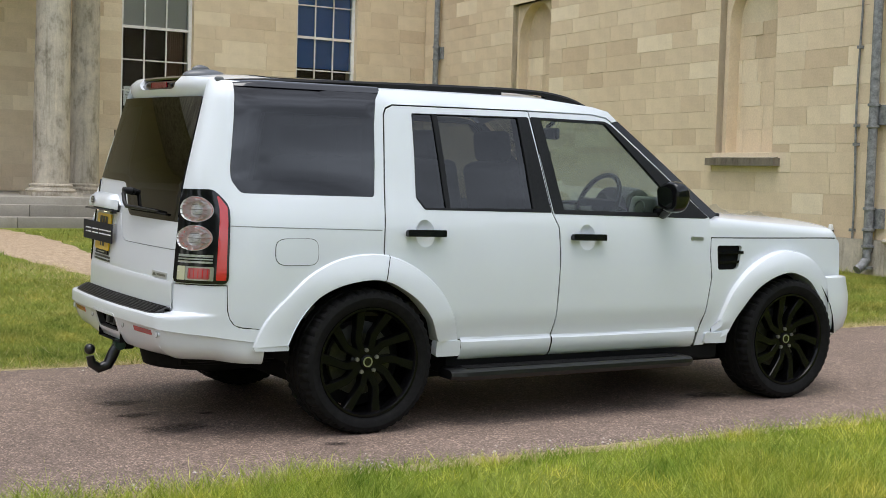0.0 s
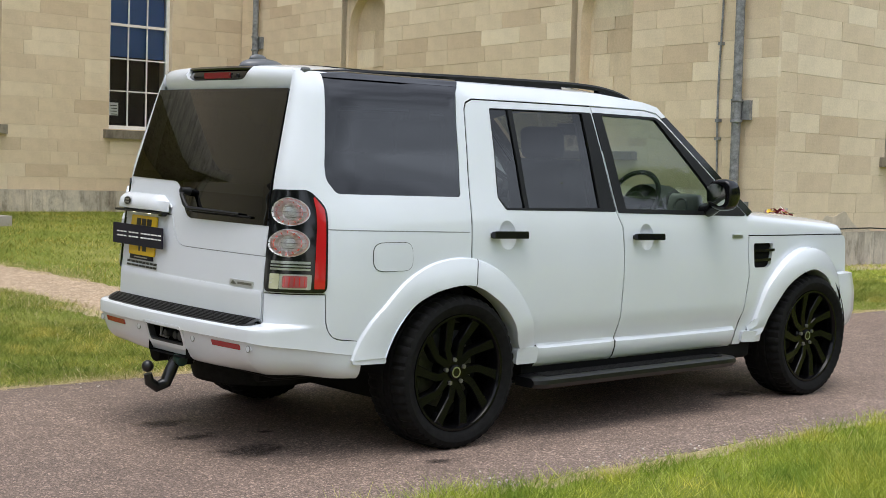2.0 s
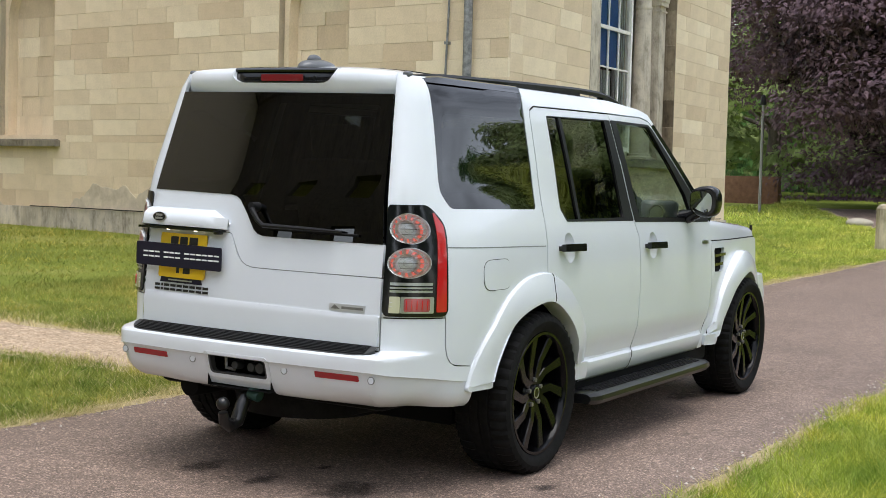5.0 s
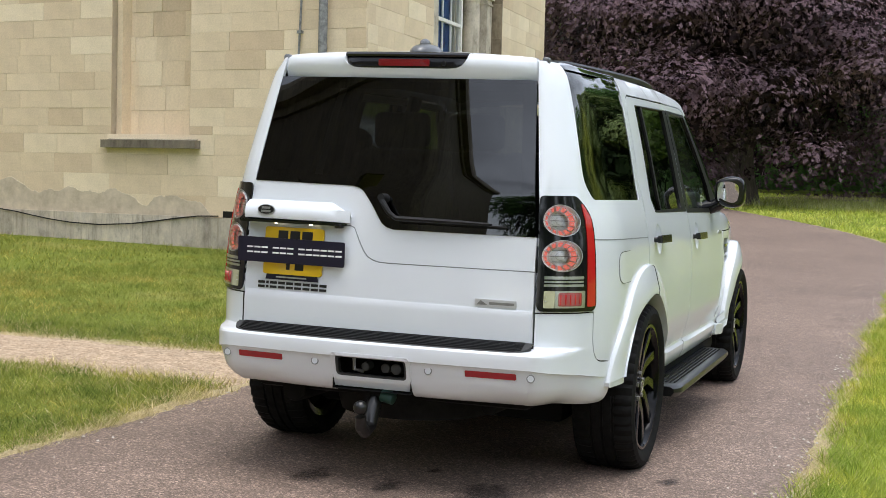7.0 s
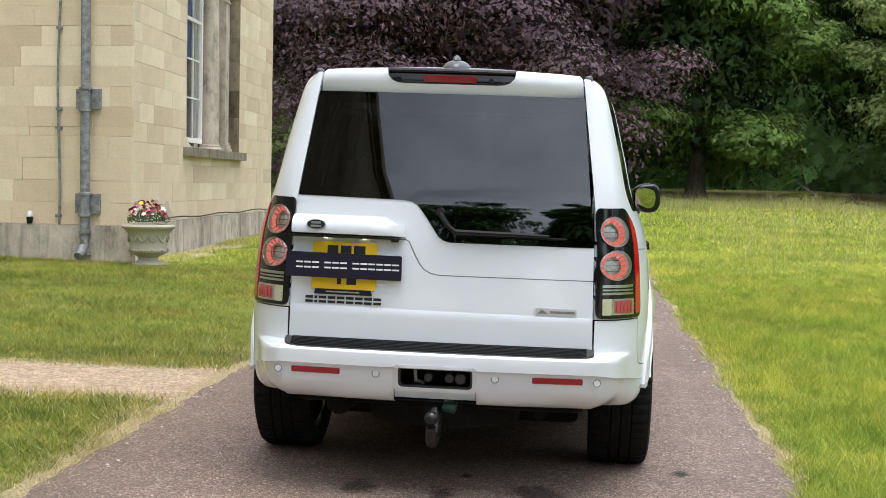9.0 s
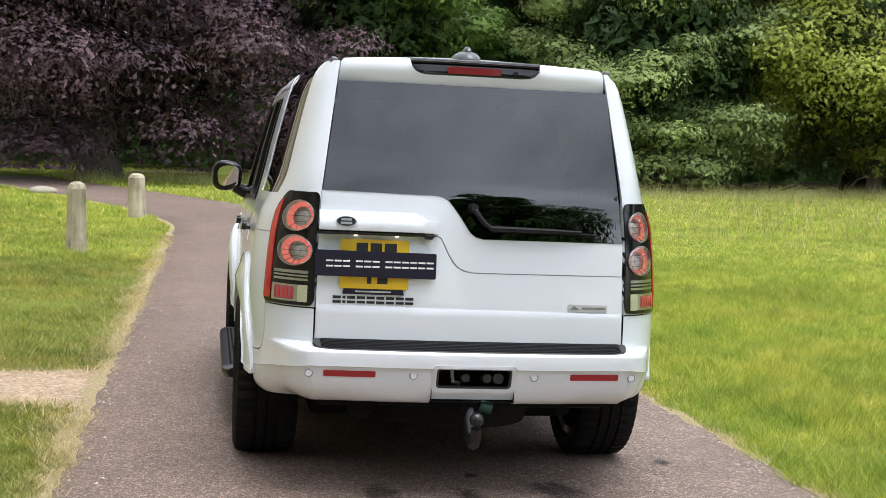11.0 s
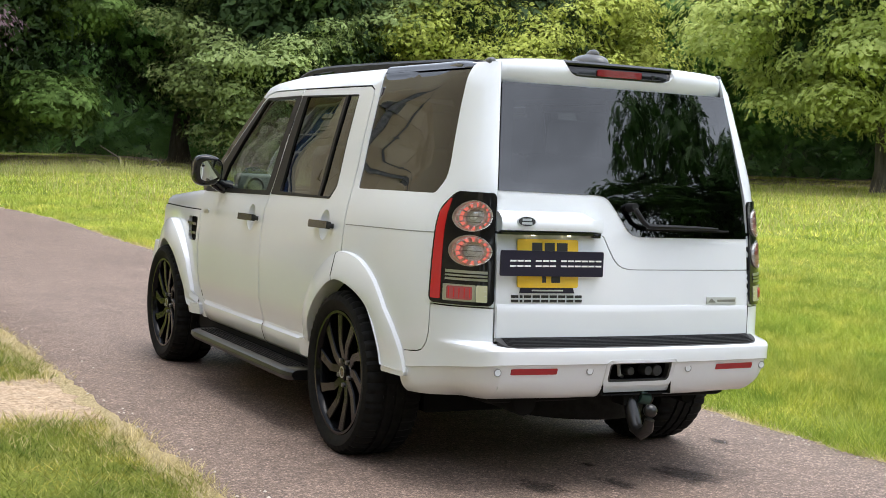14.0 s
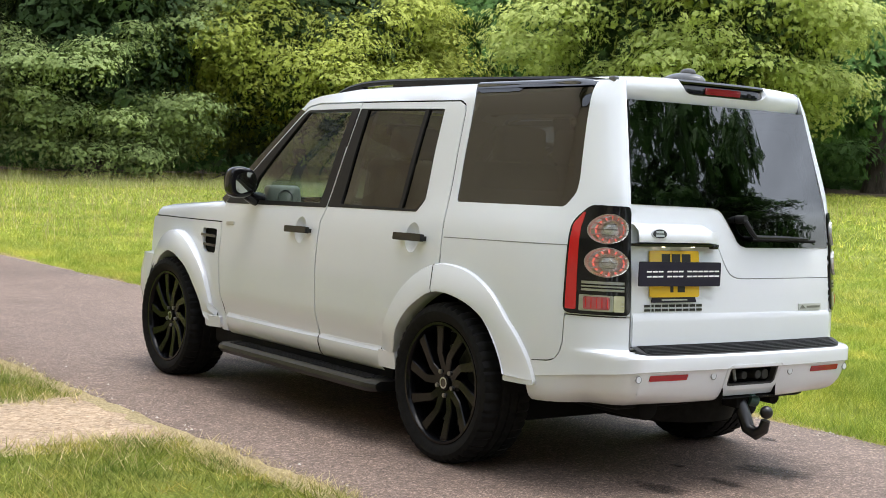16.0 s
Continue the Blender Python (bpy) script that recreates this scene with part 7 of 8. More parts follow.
# rainwater pipes and cables
def rain_pipe(fr, s, z0, z1, r, brackets, foot=True):
    own = tagged(empty("rainwater_pipe"), "grey lead rainwater pipe with square brackets fixed to the wall", "drainpipe")
    bm = bmesh.new()
    pts = [fr.at(s, z1, 0.12), fr.at(s, z0 + 0.5, 0.12)]
    pts = [fr.at(s, z1 - (z1 - z0 - 0.3) * k / 12, 0.12) for k in range(13)]
    if foot:
        pts += [fr.at(s, z0 + 0.18, 0.13), fr.at(s, z0 + 0.09, 0.20), fr.at(s, z0 + 0.04, 0.28)]
    tube(bm, pts, r, 16)
    part("pipe", bm, LEAD, own)
    for z in brackets:
        bm = bmesh.new()
        slab(bm, fr, s - 0.17, s + 0.17, z - 0.13, z + 0.13, 0.0, 0.055)
        part("bracket", bm, LEAD, own, bevel=0.008)
        for d in (-0.15, 0.13):
            bm = bmesh.new()
            c = fr.at(s, z + d, 0.12)
            lathe(bm, [(r, -0.02), (r + 0.02, -0.016), (r + 0.02, 0.016), (r, 0.02)], Matrix.Translation(c), 16)
            part("collar", bm, LEAD, own)
    return own


rain_pipe(GA, 0.60, 0.20, 7.0, 0.062, [0.92, 2.28, 4.9, 0.42])
rain_pipe(GA, 15.0, 0.40, 9.5, 0.065, [0.95, 1.9, 4.05, 6.2])
own = tagged(empty("wall_conduit"), "thin grey metal conduit with clips on the wall", "conduit")
bm = bmesh.new()
tube(bm, [GA.at(1.02 - 0.02 * math.sin(k * 0.9), 0.30 + 0.42 * k, 0.035) for k in range(17)], 0.016, 8)
part("conduit", bm, LEAD, own)
for z in (0.75, 1.9, 2.15, 3.2, 4.4):
    bm = bmesh.new()
    slab(bm, GA, 0.985, 1.055, z - 0.02, z + 0.02, 0.0, 0.06)
    part("clip", bm, LEAD, own, bevel=0.006)
lampw = tagged(empty("wall_lamp"), "small dark bulkhead lamp on the plinth", "lamp")
bm = bmesh.new()
cyl(bm, GA.at(1.42, 0.64, 0.06), GA.at(1.42, 0.73, 0.06), 0.035, 0.045, 14)
part("body", bm, SATINBLACK, lampw, bevel=0.005)
bm = bmesh.new()
cyl(bm, GA.at(1.42, 0.73, 0.06), GA.at(1.42, 0.81, 0.06), 0.04, 0.028, 14)
part("globe", bm, WHITEINK, lampw, "white glass globe", bevel=0.01)
bm = bmesh.new()
slab(bm, GA, 1.95, 2.27, 0.64, 0.73, -0.02, 0.006)
tagged(part("air_vent", bm, SATINBLACK, None, bevel=0.004), "dark cast air grille low in the wall", "air vent")
bm = bmesh.new()
tube(bm, [GA.at(s, z, 0.072) for s, z in ((2.30, 0.66), (2.65, 0.65), (3.0, 0.61), (3.4, 0.555), (3.85, 0.50), (4.45, 0.465), (5.0, 0.48), (5.4, 0.515), (5.75, 0.56), (6.1, 0.61), (6.5, 0.648), (7.2, 0.652), (7.8, 0.65), (9.0, 0.655), (10.4, 0.65))], 0.010, 6)
tagged(part("black_cable", bm, SATINBLACK, None), "black cable slung along the plinth", "cable")
bm = bmesh.new()
tube(bm, [GB.at(0.05 + 0.6 * k, 0.70 - 0.015 * math.sin(k * 1.3), 0.062) for k in range(17)], 0.010, 6)
tagged(part("thin_cable", bm, SATINBLACK, None), "thin dark cable along the plinth top", "cable")
fl = tagged(empty("floodlight"), "small white floodlight on the wall foot", "floodlight")
bm = bmesh.new()
slab(bm, GC, 1.28, 1.56, 0.98, 1.18, 0.12, 0.18)
part("lamp_head", bm, WHITEINK, fl, "white lamp face", bevel=0.015)
bm = bmesh.new()
slab(bm, GC, 1.38, 1.46, 0.86, 1.08, 0.0, 0.12)
part("lamp_bracket", bm, SATINBLACK, fl, bevel=0.01)
tr_ = tagged(empty("trough_planter"), "dark low plastic trough by the wall", "planter")
bm = bmesh.new()
slab(bm, GC, 0.45, 1.35, 0.30, 0.72, 0.2, 0.62)
part("trough", bm, SATINBLACK, tr_, bevel=0.04)


# stone urn with flowers
def build_urn(x, y):
    z = height(x, y) - 0.02
    own = tagged(empty("flower_urn"), "carved stone urn planted with bedding flowers by the house corner", "urn")
    m = Matrix.Translation((x, y, z))
    bm = bmesh.new()
    lathe(bm, [(0.0, 0.0), (0.20, 0.0), (0.21, 0.035), (0.165, 0.06), (0.125, 0.09), (0.125, 0.12), (0.19, 0.16), (0.235, 0.185), (0.245, 0.21), (0.235, 0.23), (0.245, 0.34), (0.265, 0.43), (0.30, 0.475), (0.335, 0.495), (0.342, 0.515), (0.325, 0.535), (0.285, 0.54), (0.26, 0.50), (0.0, 0.49)], m, 48)
    part("urn", bm, URNSTONE, own, "pale carved stone urn")
    for k in range(12):
        a = 2 * math.pi * k / 12
        bm = bmesh.new()
        pts = []
        for j in range(7):
            t = a + (j / 6 - 0.5) * 0.5
            pts.append((x + 0.252 * math.cos(t), y + 0.252 * math.sin(t), z + 0.40 - 0.075 * math.sin(math.pi * j / 6)))
        tube(bm, pts, 0.014, 6)
        part("swag", bm, URNSTONE, own)
        bm = bmesh.new()
        bmesh.ops.create_icosphere(bm, subdivisions=1, radius=0.024, matrix=Matrix.Translation((x + 0.25 * math.cos(a), y + 0.25 * math.sin(a), z + 0.215)))
        part("egg_moulding", bm, URNSTONE, own)
    rng = random.Random(21)
    bm = bmesh.new()
    for k in range(420):
        a, r = rng.uniform(0, 2 * math.pi), 0.27 * math.sqrt(rng.random())
        h = 0.53 + 0.24 * (1 - (r / 0.31) ** 2) * rng.uniform(0.4, 1.0)
        c = Vector((x + r * math.cos(a), y + r * math.sin(a), z + h))
        d = Vector((rng.uniform(-1, 1), rng.uniform(-1, 1), rng.uniform(0.1, 1))).normalized() * rng.uniform(0.03, 0.05)
        e = d.orthogonal().normalized() * 0.013
        bm.faces.new([bm.verts.new(p) for p in (c, c + d * 0.5 + e, c + d, c + d * 0.5 - e)])
    part("flower_leaves", bm, FOLIAGE, own, "green bedding leaves", smooth=False)
    for k in range(95):
        a, r = rng.uniform(0, 2 * math.pi), 0.27 * math.sqrt(rng.random())
        h = 0.57 + 0.20 * (1 - (r / 0.30) ** 2) + rng.uniform(0.0, 0.09)
        face = (math.cos(a - math.radians(215)))
        col = "white" if rng.random() < (0.55 if face > 0.2 and h < 0.68 else 0.22) else rng.choice(["yellow", "maroon", "maroon", "maroon", "pink"])
        c = Vector((x + r * math.cos(a), y + r * math.sin(a), z + h))
        nrm = (Vector((math.cos(a) * r * 3, math.sin(a) * r * 3, 0.6)) + Vector((rng.uniform(-0.5, 0.5), rng.uniform(-0.5, 0.5), 0))).normalized()
        u = nrm.orthogonal().normalized()
        v = nrm.cross(u)
        bm = bmesh.new()
        cen = bm.verts.new(c)
        R = rng.uniform(0.026, 0.042)
        ring = [bm.verts.new(c + (u * math.cos(t) + v * math.sin(t)) * R * (1.0 if j % 2 else 0.72) + nrm * 0.008) for j, t in enumerate([2 * math.pi * j / 10 for j in range(10)])]
        for j in range(10):
            bm.faces.new((cen, ring[j], ring[(j + 1) % 10]))
        part("flower", bm, PETALS[col], own, smooth=False)


build_urn(10.80, 4.86)


def bollard(x, y, h, w, seed):
    rng = random.Random(seed)
    z = height(x, y) - 0.05
    bm = bmesh.new()
    rows = []
    for t, k in ((0.0, 1.06), (0.3, 1.03), (0.84, 0.96), (0.90, 0.98), (0.965, 0.78), (1.0, 0.35)):
        rows.append([bm.verts.new((x + w / 2 * k * math.cos(a) * 1.1 + rng.uniform(-0.006, 0.006), y + w / 2 * k * math.sin(a) * 1.1 + rng.uniform(-0.006, 0.006), z + (h + 0.05) * t)) for a in [2 * math.pi * (j + 0.5) / 8 for j in range(8)]])
    for a, b in zip(rows, rows[1:]):
        for j in range(8):
            bm.faces.new((a[j], a[(j + 1) % 8], b[(j + 1) % 8], b[j]))
    bm.faces.new(rows[-1])
    o = part("stone_bollard", bm, BOLLARDSTONE, None, bevel=0.01, angle=30)
    tagged(o, "lichened pale stone bollard on the lawn edge", "bollard", group="bollards by the drive")


bollard(12.1, 2.70, 0.90, 0.235, 1)
bollard(21.0, 2.40, 0.84, 0.31, 2)
bm = bmesh.new()
bmesh.ops.create_icosphere(bm, subdivisions=3, radius=1.0, matrix=Matrix.Translation((30.5, 5.2, height(30.5, 5.2) + 0.05)) @ Matrix.Diagonal((0.26, 0.34, 0.13, 1)))
for v in bm.verts:
    v.co += Vector((noise.noise(v.co * 5), noise.noise(v.co * 5 + Vector((7, 0, 0))), noise.noise(v.co * 5 + Vector((0, 9, 0))))) * 0.03
tagged(part("pale_stone", bm, URNSTONE, None), "pale flat boulder on the grass by the drive", "boulder")
bm = bmesh.new()
box(bm, (21.6, 5.15, 0.36), (0.05, 0.05, 0.42))
tagged(part("short_post", bm, SATINBLACK, None, bevel=0.008), "short black post beside the house corner", "post")
# garden wall and lamp post beyond the house
bm = bmesh.new()
box(bm, (46, 16.5, 1.0), (0.4, 9.0, 1.5))
tagged(part("wall_garden", bm, mat_noisy("old_brick", (0.17, 0.085, 0.05), (0.28, 0.15, 0.09), 6.0, 0.9, 0.3), None, bevel=0.02), "low brown brick garden wall", "garden wall", kind="structure")
bm = bmesh.new()
cyl(bm, (36.5, 9.72, 0.3), (36.5, 9.72, 3.9), 0.05, 0.04, 12)
lp = tagged(part("lamp_post", bm, STEEL, None), "slim grey lamp post on the grass", "lamp post")
bm = bmesh.new()
cyl(bm, (36.5, 9.72, 3.85), (36.5, 9.72, 4.15), 0.10, 0.06, 12)
part("lantern", bm, SATINBLACK, lp, bevel=0.01)

# oil marks on the drive
rng = random.Random(8)
def mat_stain():
    """A blotch that thins out to nothing at its ragged rim."""
    m, n, l, p = nodes_of("oil_stain")
    g = tex(n, l, 55.0, 5.0, 0.7)
    l.new(ramp(n, l, g.outputs["Fac"], [(0.3, (0.026, 0.021, 0.018)), (0.7, (0.075, 0.060, 0.052))]), p.inputs["Base Color"])
    p.inputs["Roughness"].default_value = 0.6
    co = n.new("ShaderNodeTexCoord")
    sub = n.new("ShaderNodeVectorMath")
    sub.operation = "SUBTRACT"
    sub.inputs[1].default_value = (0.5, 0.5, 0.5)
    flat = n.new("ShaderNodeVectorMath")
    flat.operation = "MULTIPLY"
    flat.inputs[1].default_value = (2, 2, 0)
    ln = n.new("ShaderNodeVectorMath")
    ln.operation = "LENGTH"
    l.new(co.outputs["Generated"], sub.inputs[0])
    l.new(sub.outputs["Vector"], flat.inputs[0])
    l.new(flat.outputs["Vector"], ln.inputs[0])
    edge = tex(n, l, 16.0, 6.0, 0.7)
    add = n.new("ShaderNodeMath")
    add.operation = "MULTIPLY_ADD"
    add.inputs[1].default_value = 1.5
    l.new(edge.outputs["Fac"], add.inputs[0])
    l.new(ln.outputs["Value"], add.inputs[2])
    fade = n.new("ShaderNodeMapRange")
    fade.inputs["From Min"].default_value = 1.05
    fade.inputs["From Max"].default_value = 1.55
    fade.inputs["To Min"].default_value = 0.62
    fade.inputs["To Max"].default_value = 0.0
    l.new(add.outputs["Value"], fade.inputs["Value"])
    tr = n.new("ShaderNodeBsdfTransparent")
    mx = n.new("ShaderNodeMixShader")
    l.new(fade.outputs["Result"], mx.inputs["Fac"])
    l.new(tr.outputs["BSDF"], mx.inputs[1])
    l.new(p.outputs["BSDF"], mx.inputs[2])
    l.new(mx.outputs["Shader"], n["Material Output"].inputs["Surface"])
    return m


OIL = mat_stain()
for x, y, a, b in ((-0.83, -0.42, 0.26, 0.17), (-0.89, -0.03, 0.15, 0.09), (-0.87, 0.33, 0.20, 0.13), (2.50, -0.64, 0.30, 0.15), (-0.55, -0.1, 0.08, 0.05), (-0.25, -1.05, 0.10, 0.06)):
    bm = bmesh.new()
    bm.faces.new([bm.verts.new((px, py, height(px, py) + 0.0060)) for px, py in [(x + a * math.cos(2 * math.pi * k / 30), y + b * math.sin(2 * math.pi * k / 30)) for k in range(30)]])
    tagged(part("oil_stain", bm, OIL, None, smooth=False), "dark damp oil mark on the asphalt drive", "stain", group="oil marks")


def leaves_mesh(name, centres, normals, sizes, mat, rng, parent):
    """Each leaf spray is a bent kite of two triangles pairs."""
    n = len(centres)
    r = rng.normal(size=(n, 3))
    u = np.cross(normals, r)
    u /= np.linalg.norm(u, axis=1)[:, None] + 1e-9
    v = np.cross(normals, u)
    s = sizes[:, None] * (1.3 if name == "crown" else 1.0)
    droop = np.array([0, 0, -0.22])
    a = centres - u * s
    b = centres + v * s * 0.55 + normals * s * 0.12
    c = centres + u * s + droop * s
    d = centres - v * s * 0.55 + normals * s * 0.12
    verts = np.stack([a, b, c, d], axis=1).reshape(-1, 3).astype(np.float32)
    me = bpy.data.meshes.new(name)
    me.vertices.add(4 * n)
    me.vertices.foreach_set("co", verts.ravel())
    me.loops.add(4 * n)
    me.loops.foreach_set("vertex_index", np.arange(4 * n, dtype=np.int32))
    me.polygons.add(n)
    me.polygons.foreach_set("loop_start", np.arange(0, 4 * n, 4, dtype=np.int32))
    me.polygons.foreach_set("loop_total", np.full(n, 4, dtype=np.int32))
    me.update()
    me.validate()
    me.materials.append(mat)
    ob = new(name, me)
    ob.parent = parent
    return ob


def tree(x, y, top, rad, mat, n, seed, low=0.3, trunk=0.35, leaf=0.16, label="", clumps=70, flat=0.6, squash=1.0, inner=0, inner_mat=None):
    """A tapered trunk, bent limbs and a crown of leaf clumps with gaps between."""
    rng = np.random.default_rng(seed)
    prng = random.Random(seed)
    z0 = height(x, y) - 0.1
    own = tagged(empty("tree"), label, "tree", group="park trees")
    mid = low + (top - low) * 0.45
    # clump centres
    cc, cr = [], []
    while len(cc) < clumps:
        d = rng.normal(size=3)
        d /= np.linalg.norm(d)
        q = rng.uniform(0.45, 1.0) ** 0.6
        p = np.array([d[0] * rad * squash, d[1] * rad, d[2] * (top - low) * 0.52]) * q
        zc = mid + p[2]
        w = 1.0 if zc > mid else 1.0 + 0.12 * (mid - zc) / (mid - low + 0.01)
        if zc < low + 0.2:
            continue
        cc.append((x + p[0] * w, y + p[1] * w, z0 + zc))
        cr.append(rad * rng.uniform(0.18, 0.34))
    cc, cr = np.array(cc), np.array(cr)
    bm = bmesh.new()
    fork = z0 + max(1.6, low + (top - low) * 0.25)
    pts = [(x + prng.uniform(-0.1, 0.1), y + prng.uniform(-0.1, 0.1), z0 + (fork - z0) * k / 5) for k in range(6)]
    tube(bm, pts, [trunk * (1.35 if k == 0 else 1.0 - 0.07 * k) for k in range(6)], 14)
    part("trunk", bm, BARK, own, "grey-brown bark trunk")
    for k in prng.sample(range(len(cc)), min(9, len(cc))):
        bm = bmesh.new()
        e = Vector((x, y, fork)).lerp(Vector(cc[k]), 0.6)
        st = Vector((x, y, fork - prng.uniform(0, (fork - z0) * 0.35)))
        m1 = st.lerp(e, 0.4) + Vector((prng.uniform(-0.5, 0.5), prng.uniform(-0.5, 0.5), prng.uniform(0.2, 0.9)))
        m2 = st.lerp(e, 0.75) + Vector((prng.uniform(-0.4, 0.4), prng.uniform(-0.4, 0.4), prng.uniform(0.0, 0.6)))
        tube(bm, [st, m1, m2, e], [trunk * 0.30, trunk * 0.18, trunk * 0.10, trunk * 0.03], 7)
        part("limb", bm, BARK, own)
    # leaves over each clump, more towards its outside and upper side
    w = cr ** 2
    pick = rng.choice(len(cc), size=n, p=w / w.sum())
    d = rng.normal(size=(n, 3))
    d[:, 2] = np.where(rng.random(n) < 0.65, np.abs(d[:, 2]), d[:, 2])
    d /= np.linalg.norm(d, axis=1)[:, None]
    rr = cr[pick] * rng.uniform(0.35, 1.08, size=n) ** 0.5
    bumpy = 1 + 0.25 * np.sin(d[:, 0] * 9 + pick) * np.sin(d[:, 1] * 8 + 2 * pick)
    pos = cc[pick] + d * (rr * bumpy)[:, None] * np.array([1, 1, flat])
    pos[:, 2] = np.maximum(pos[:, 2], z0 + low * 0.6 + 0.1)
    nr = d * 0.95 + np.array([0, 0, 0.45]) + rng.normal(size=(n, 3)) * 0.24
    nr /= np.linalg.norm(nr, axis=1)[:, None]
    leaves_mesh("crown", pos, nr, leaf * rng.uniform(0.6, 1.35, size=n), mat, rng, own)
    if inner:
        # dark leaf sprays fill the crown's heart, its shade put into their colour
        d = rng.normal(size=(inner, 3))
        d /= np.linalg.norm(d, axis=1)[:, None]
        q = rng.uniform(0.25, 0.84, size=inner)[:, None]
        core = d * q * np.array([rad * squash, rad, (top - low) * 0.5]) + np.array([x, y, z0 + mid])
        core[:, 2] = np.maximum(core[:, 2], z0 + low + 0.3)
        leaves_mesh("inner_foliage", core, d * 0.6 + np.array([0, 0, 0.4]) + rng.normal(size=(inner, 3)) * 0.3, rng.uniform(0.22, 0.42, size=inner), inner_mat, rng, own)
    return own


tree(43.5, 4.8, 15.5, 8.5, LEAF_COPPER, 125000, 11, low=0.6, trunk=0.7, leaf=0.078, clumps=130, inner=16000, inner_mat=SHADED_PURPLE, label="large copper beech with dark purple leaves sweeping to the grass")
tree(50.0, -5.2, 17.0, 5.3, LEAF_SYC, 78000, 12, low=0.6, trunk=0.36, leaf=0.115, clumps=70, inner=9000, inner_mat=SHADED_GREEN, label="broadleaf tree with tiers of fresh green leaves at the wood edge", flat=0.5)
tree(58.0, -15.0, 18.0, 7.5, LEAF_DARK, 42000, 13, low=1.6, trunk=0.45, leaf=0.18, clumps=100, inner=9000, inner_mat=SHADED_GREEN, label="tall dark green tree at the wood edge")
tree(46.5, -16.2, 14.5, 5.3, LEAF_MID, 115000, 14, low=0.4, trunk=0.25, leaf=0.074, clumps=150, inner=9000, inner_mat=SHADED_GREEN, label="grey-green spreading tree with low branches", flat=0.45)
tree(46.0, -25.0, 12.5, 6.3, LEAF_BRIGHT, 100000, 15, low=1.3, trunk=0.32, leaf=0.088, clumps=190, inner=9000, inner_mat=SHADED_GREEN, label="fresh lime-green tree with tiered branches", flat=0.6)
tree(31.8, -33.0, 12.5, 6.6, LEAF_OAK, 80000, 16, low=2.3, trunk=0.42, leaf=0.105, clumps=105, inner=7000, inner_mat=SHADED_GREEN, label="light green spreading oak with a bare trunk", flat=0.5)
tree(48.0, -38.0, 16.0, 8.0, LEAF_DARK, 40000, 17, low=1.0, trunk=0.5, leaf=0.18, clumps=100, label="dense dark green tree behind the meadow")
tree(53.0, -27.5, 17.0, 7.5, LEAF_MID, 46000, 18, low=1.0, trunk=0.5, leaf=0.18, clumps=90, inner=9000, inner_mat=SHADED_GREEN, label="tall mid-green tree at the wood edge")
tree(36.0, -50.0, 16.0, 8.0, LEAF_DARK, 34000, 19, low=1.2, trunk=0.5, leaf=0.19, clumps=90, label="dark green tree at the meadow edge")
tree(22.0, -56.0, 15.0, 8.0, LEAF_MID, 24000, 20, low=1.0, trunk=0.5, leaf=0.2, clumps=80, label="mid-green tree at the meadow edge")
tree(58.0, 16.0, 13.0, 6.5, LEAF_MID, 20000, 21, low=0.5, trunk=0.4, leaf=0.2, clumps=70, label="pale green tree beyond the house")
tree(62.0, -1.0, 19.0, 8.0, LEAF_DARK, 26000, 22, low=0.8, trunk=0.5, leaf=0.2, clumps=90, label="tall dark green tree behind the copper beech")
# trees behind the meadow and across the park to the west and south
k = 30
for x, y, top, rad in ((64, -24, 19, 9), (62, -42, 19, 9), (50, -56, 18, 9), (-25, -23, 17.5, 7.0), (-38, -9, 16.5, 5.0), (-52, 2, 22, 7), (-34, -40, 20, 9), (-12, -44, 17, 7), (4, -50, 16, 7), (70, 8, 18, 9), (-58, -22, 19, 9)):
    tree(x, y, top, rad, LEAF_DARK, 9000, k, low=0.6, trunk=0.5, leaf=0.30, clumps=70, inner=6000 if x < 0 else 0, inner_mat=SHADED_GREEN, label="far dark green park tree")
    k += 1
# the wood behind: one mass of undergrowth and crowns
rngw = np.random.default_rng(77)
nw = 36000
ang = rngw.uniform(math.radians(-75), math.radians(22), nw)
dist = rngw.uniform(70, 84, nw)
hz = rngw.uniform(0.0, 1.0, nw) ** 0.8 * (14 + 3 * np.sin(ang * 23))
pos = np.stack([dist * np.cos(ang), dist * np.sin(ang), 0.2 + hz], axis=1)
nr = np.stack([-np.cos(ang), -np.sin(ang), np.full(nw, 0.8)], axis=1) + rngw.normal(size=(nw, 3)) * 0.6
nr /= np.linalg.norm(nr, axis=1)[:, None]
wood = leaves_mesh("far_wood", pos, nr, rngw.uniform(0.35, 0.75, nw), LEAF_DARK, rngw, None)
tagged(wood, "dark mass of woodland behind the park trees", "woodland", kind="stuff")


# dark sheet added to close sky gaps, coloured as the wood's shade
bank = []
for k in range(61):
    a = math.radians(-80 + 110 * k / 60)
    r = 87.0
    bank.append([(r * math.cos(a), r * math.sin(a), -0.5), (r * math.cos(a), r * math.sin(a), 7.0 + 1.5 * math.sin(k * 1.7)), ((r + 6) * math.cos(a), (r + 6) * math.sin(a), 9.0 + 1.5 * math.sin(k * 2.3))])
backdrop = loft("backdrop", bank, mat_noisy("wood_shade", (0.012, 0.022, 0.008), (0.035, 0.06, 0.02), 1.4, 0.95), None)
tagged(backdrop, "sheet coloured as the deep green shade of the wood", "woodland", kind="structure")


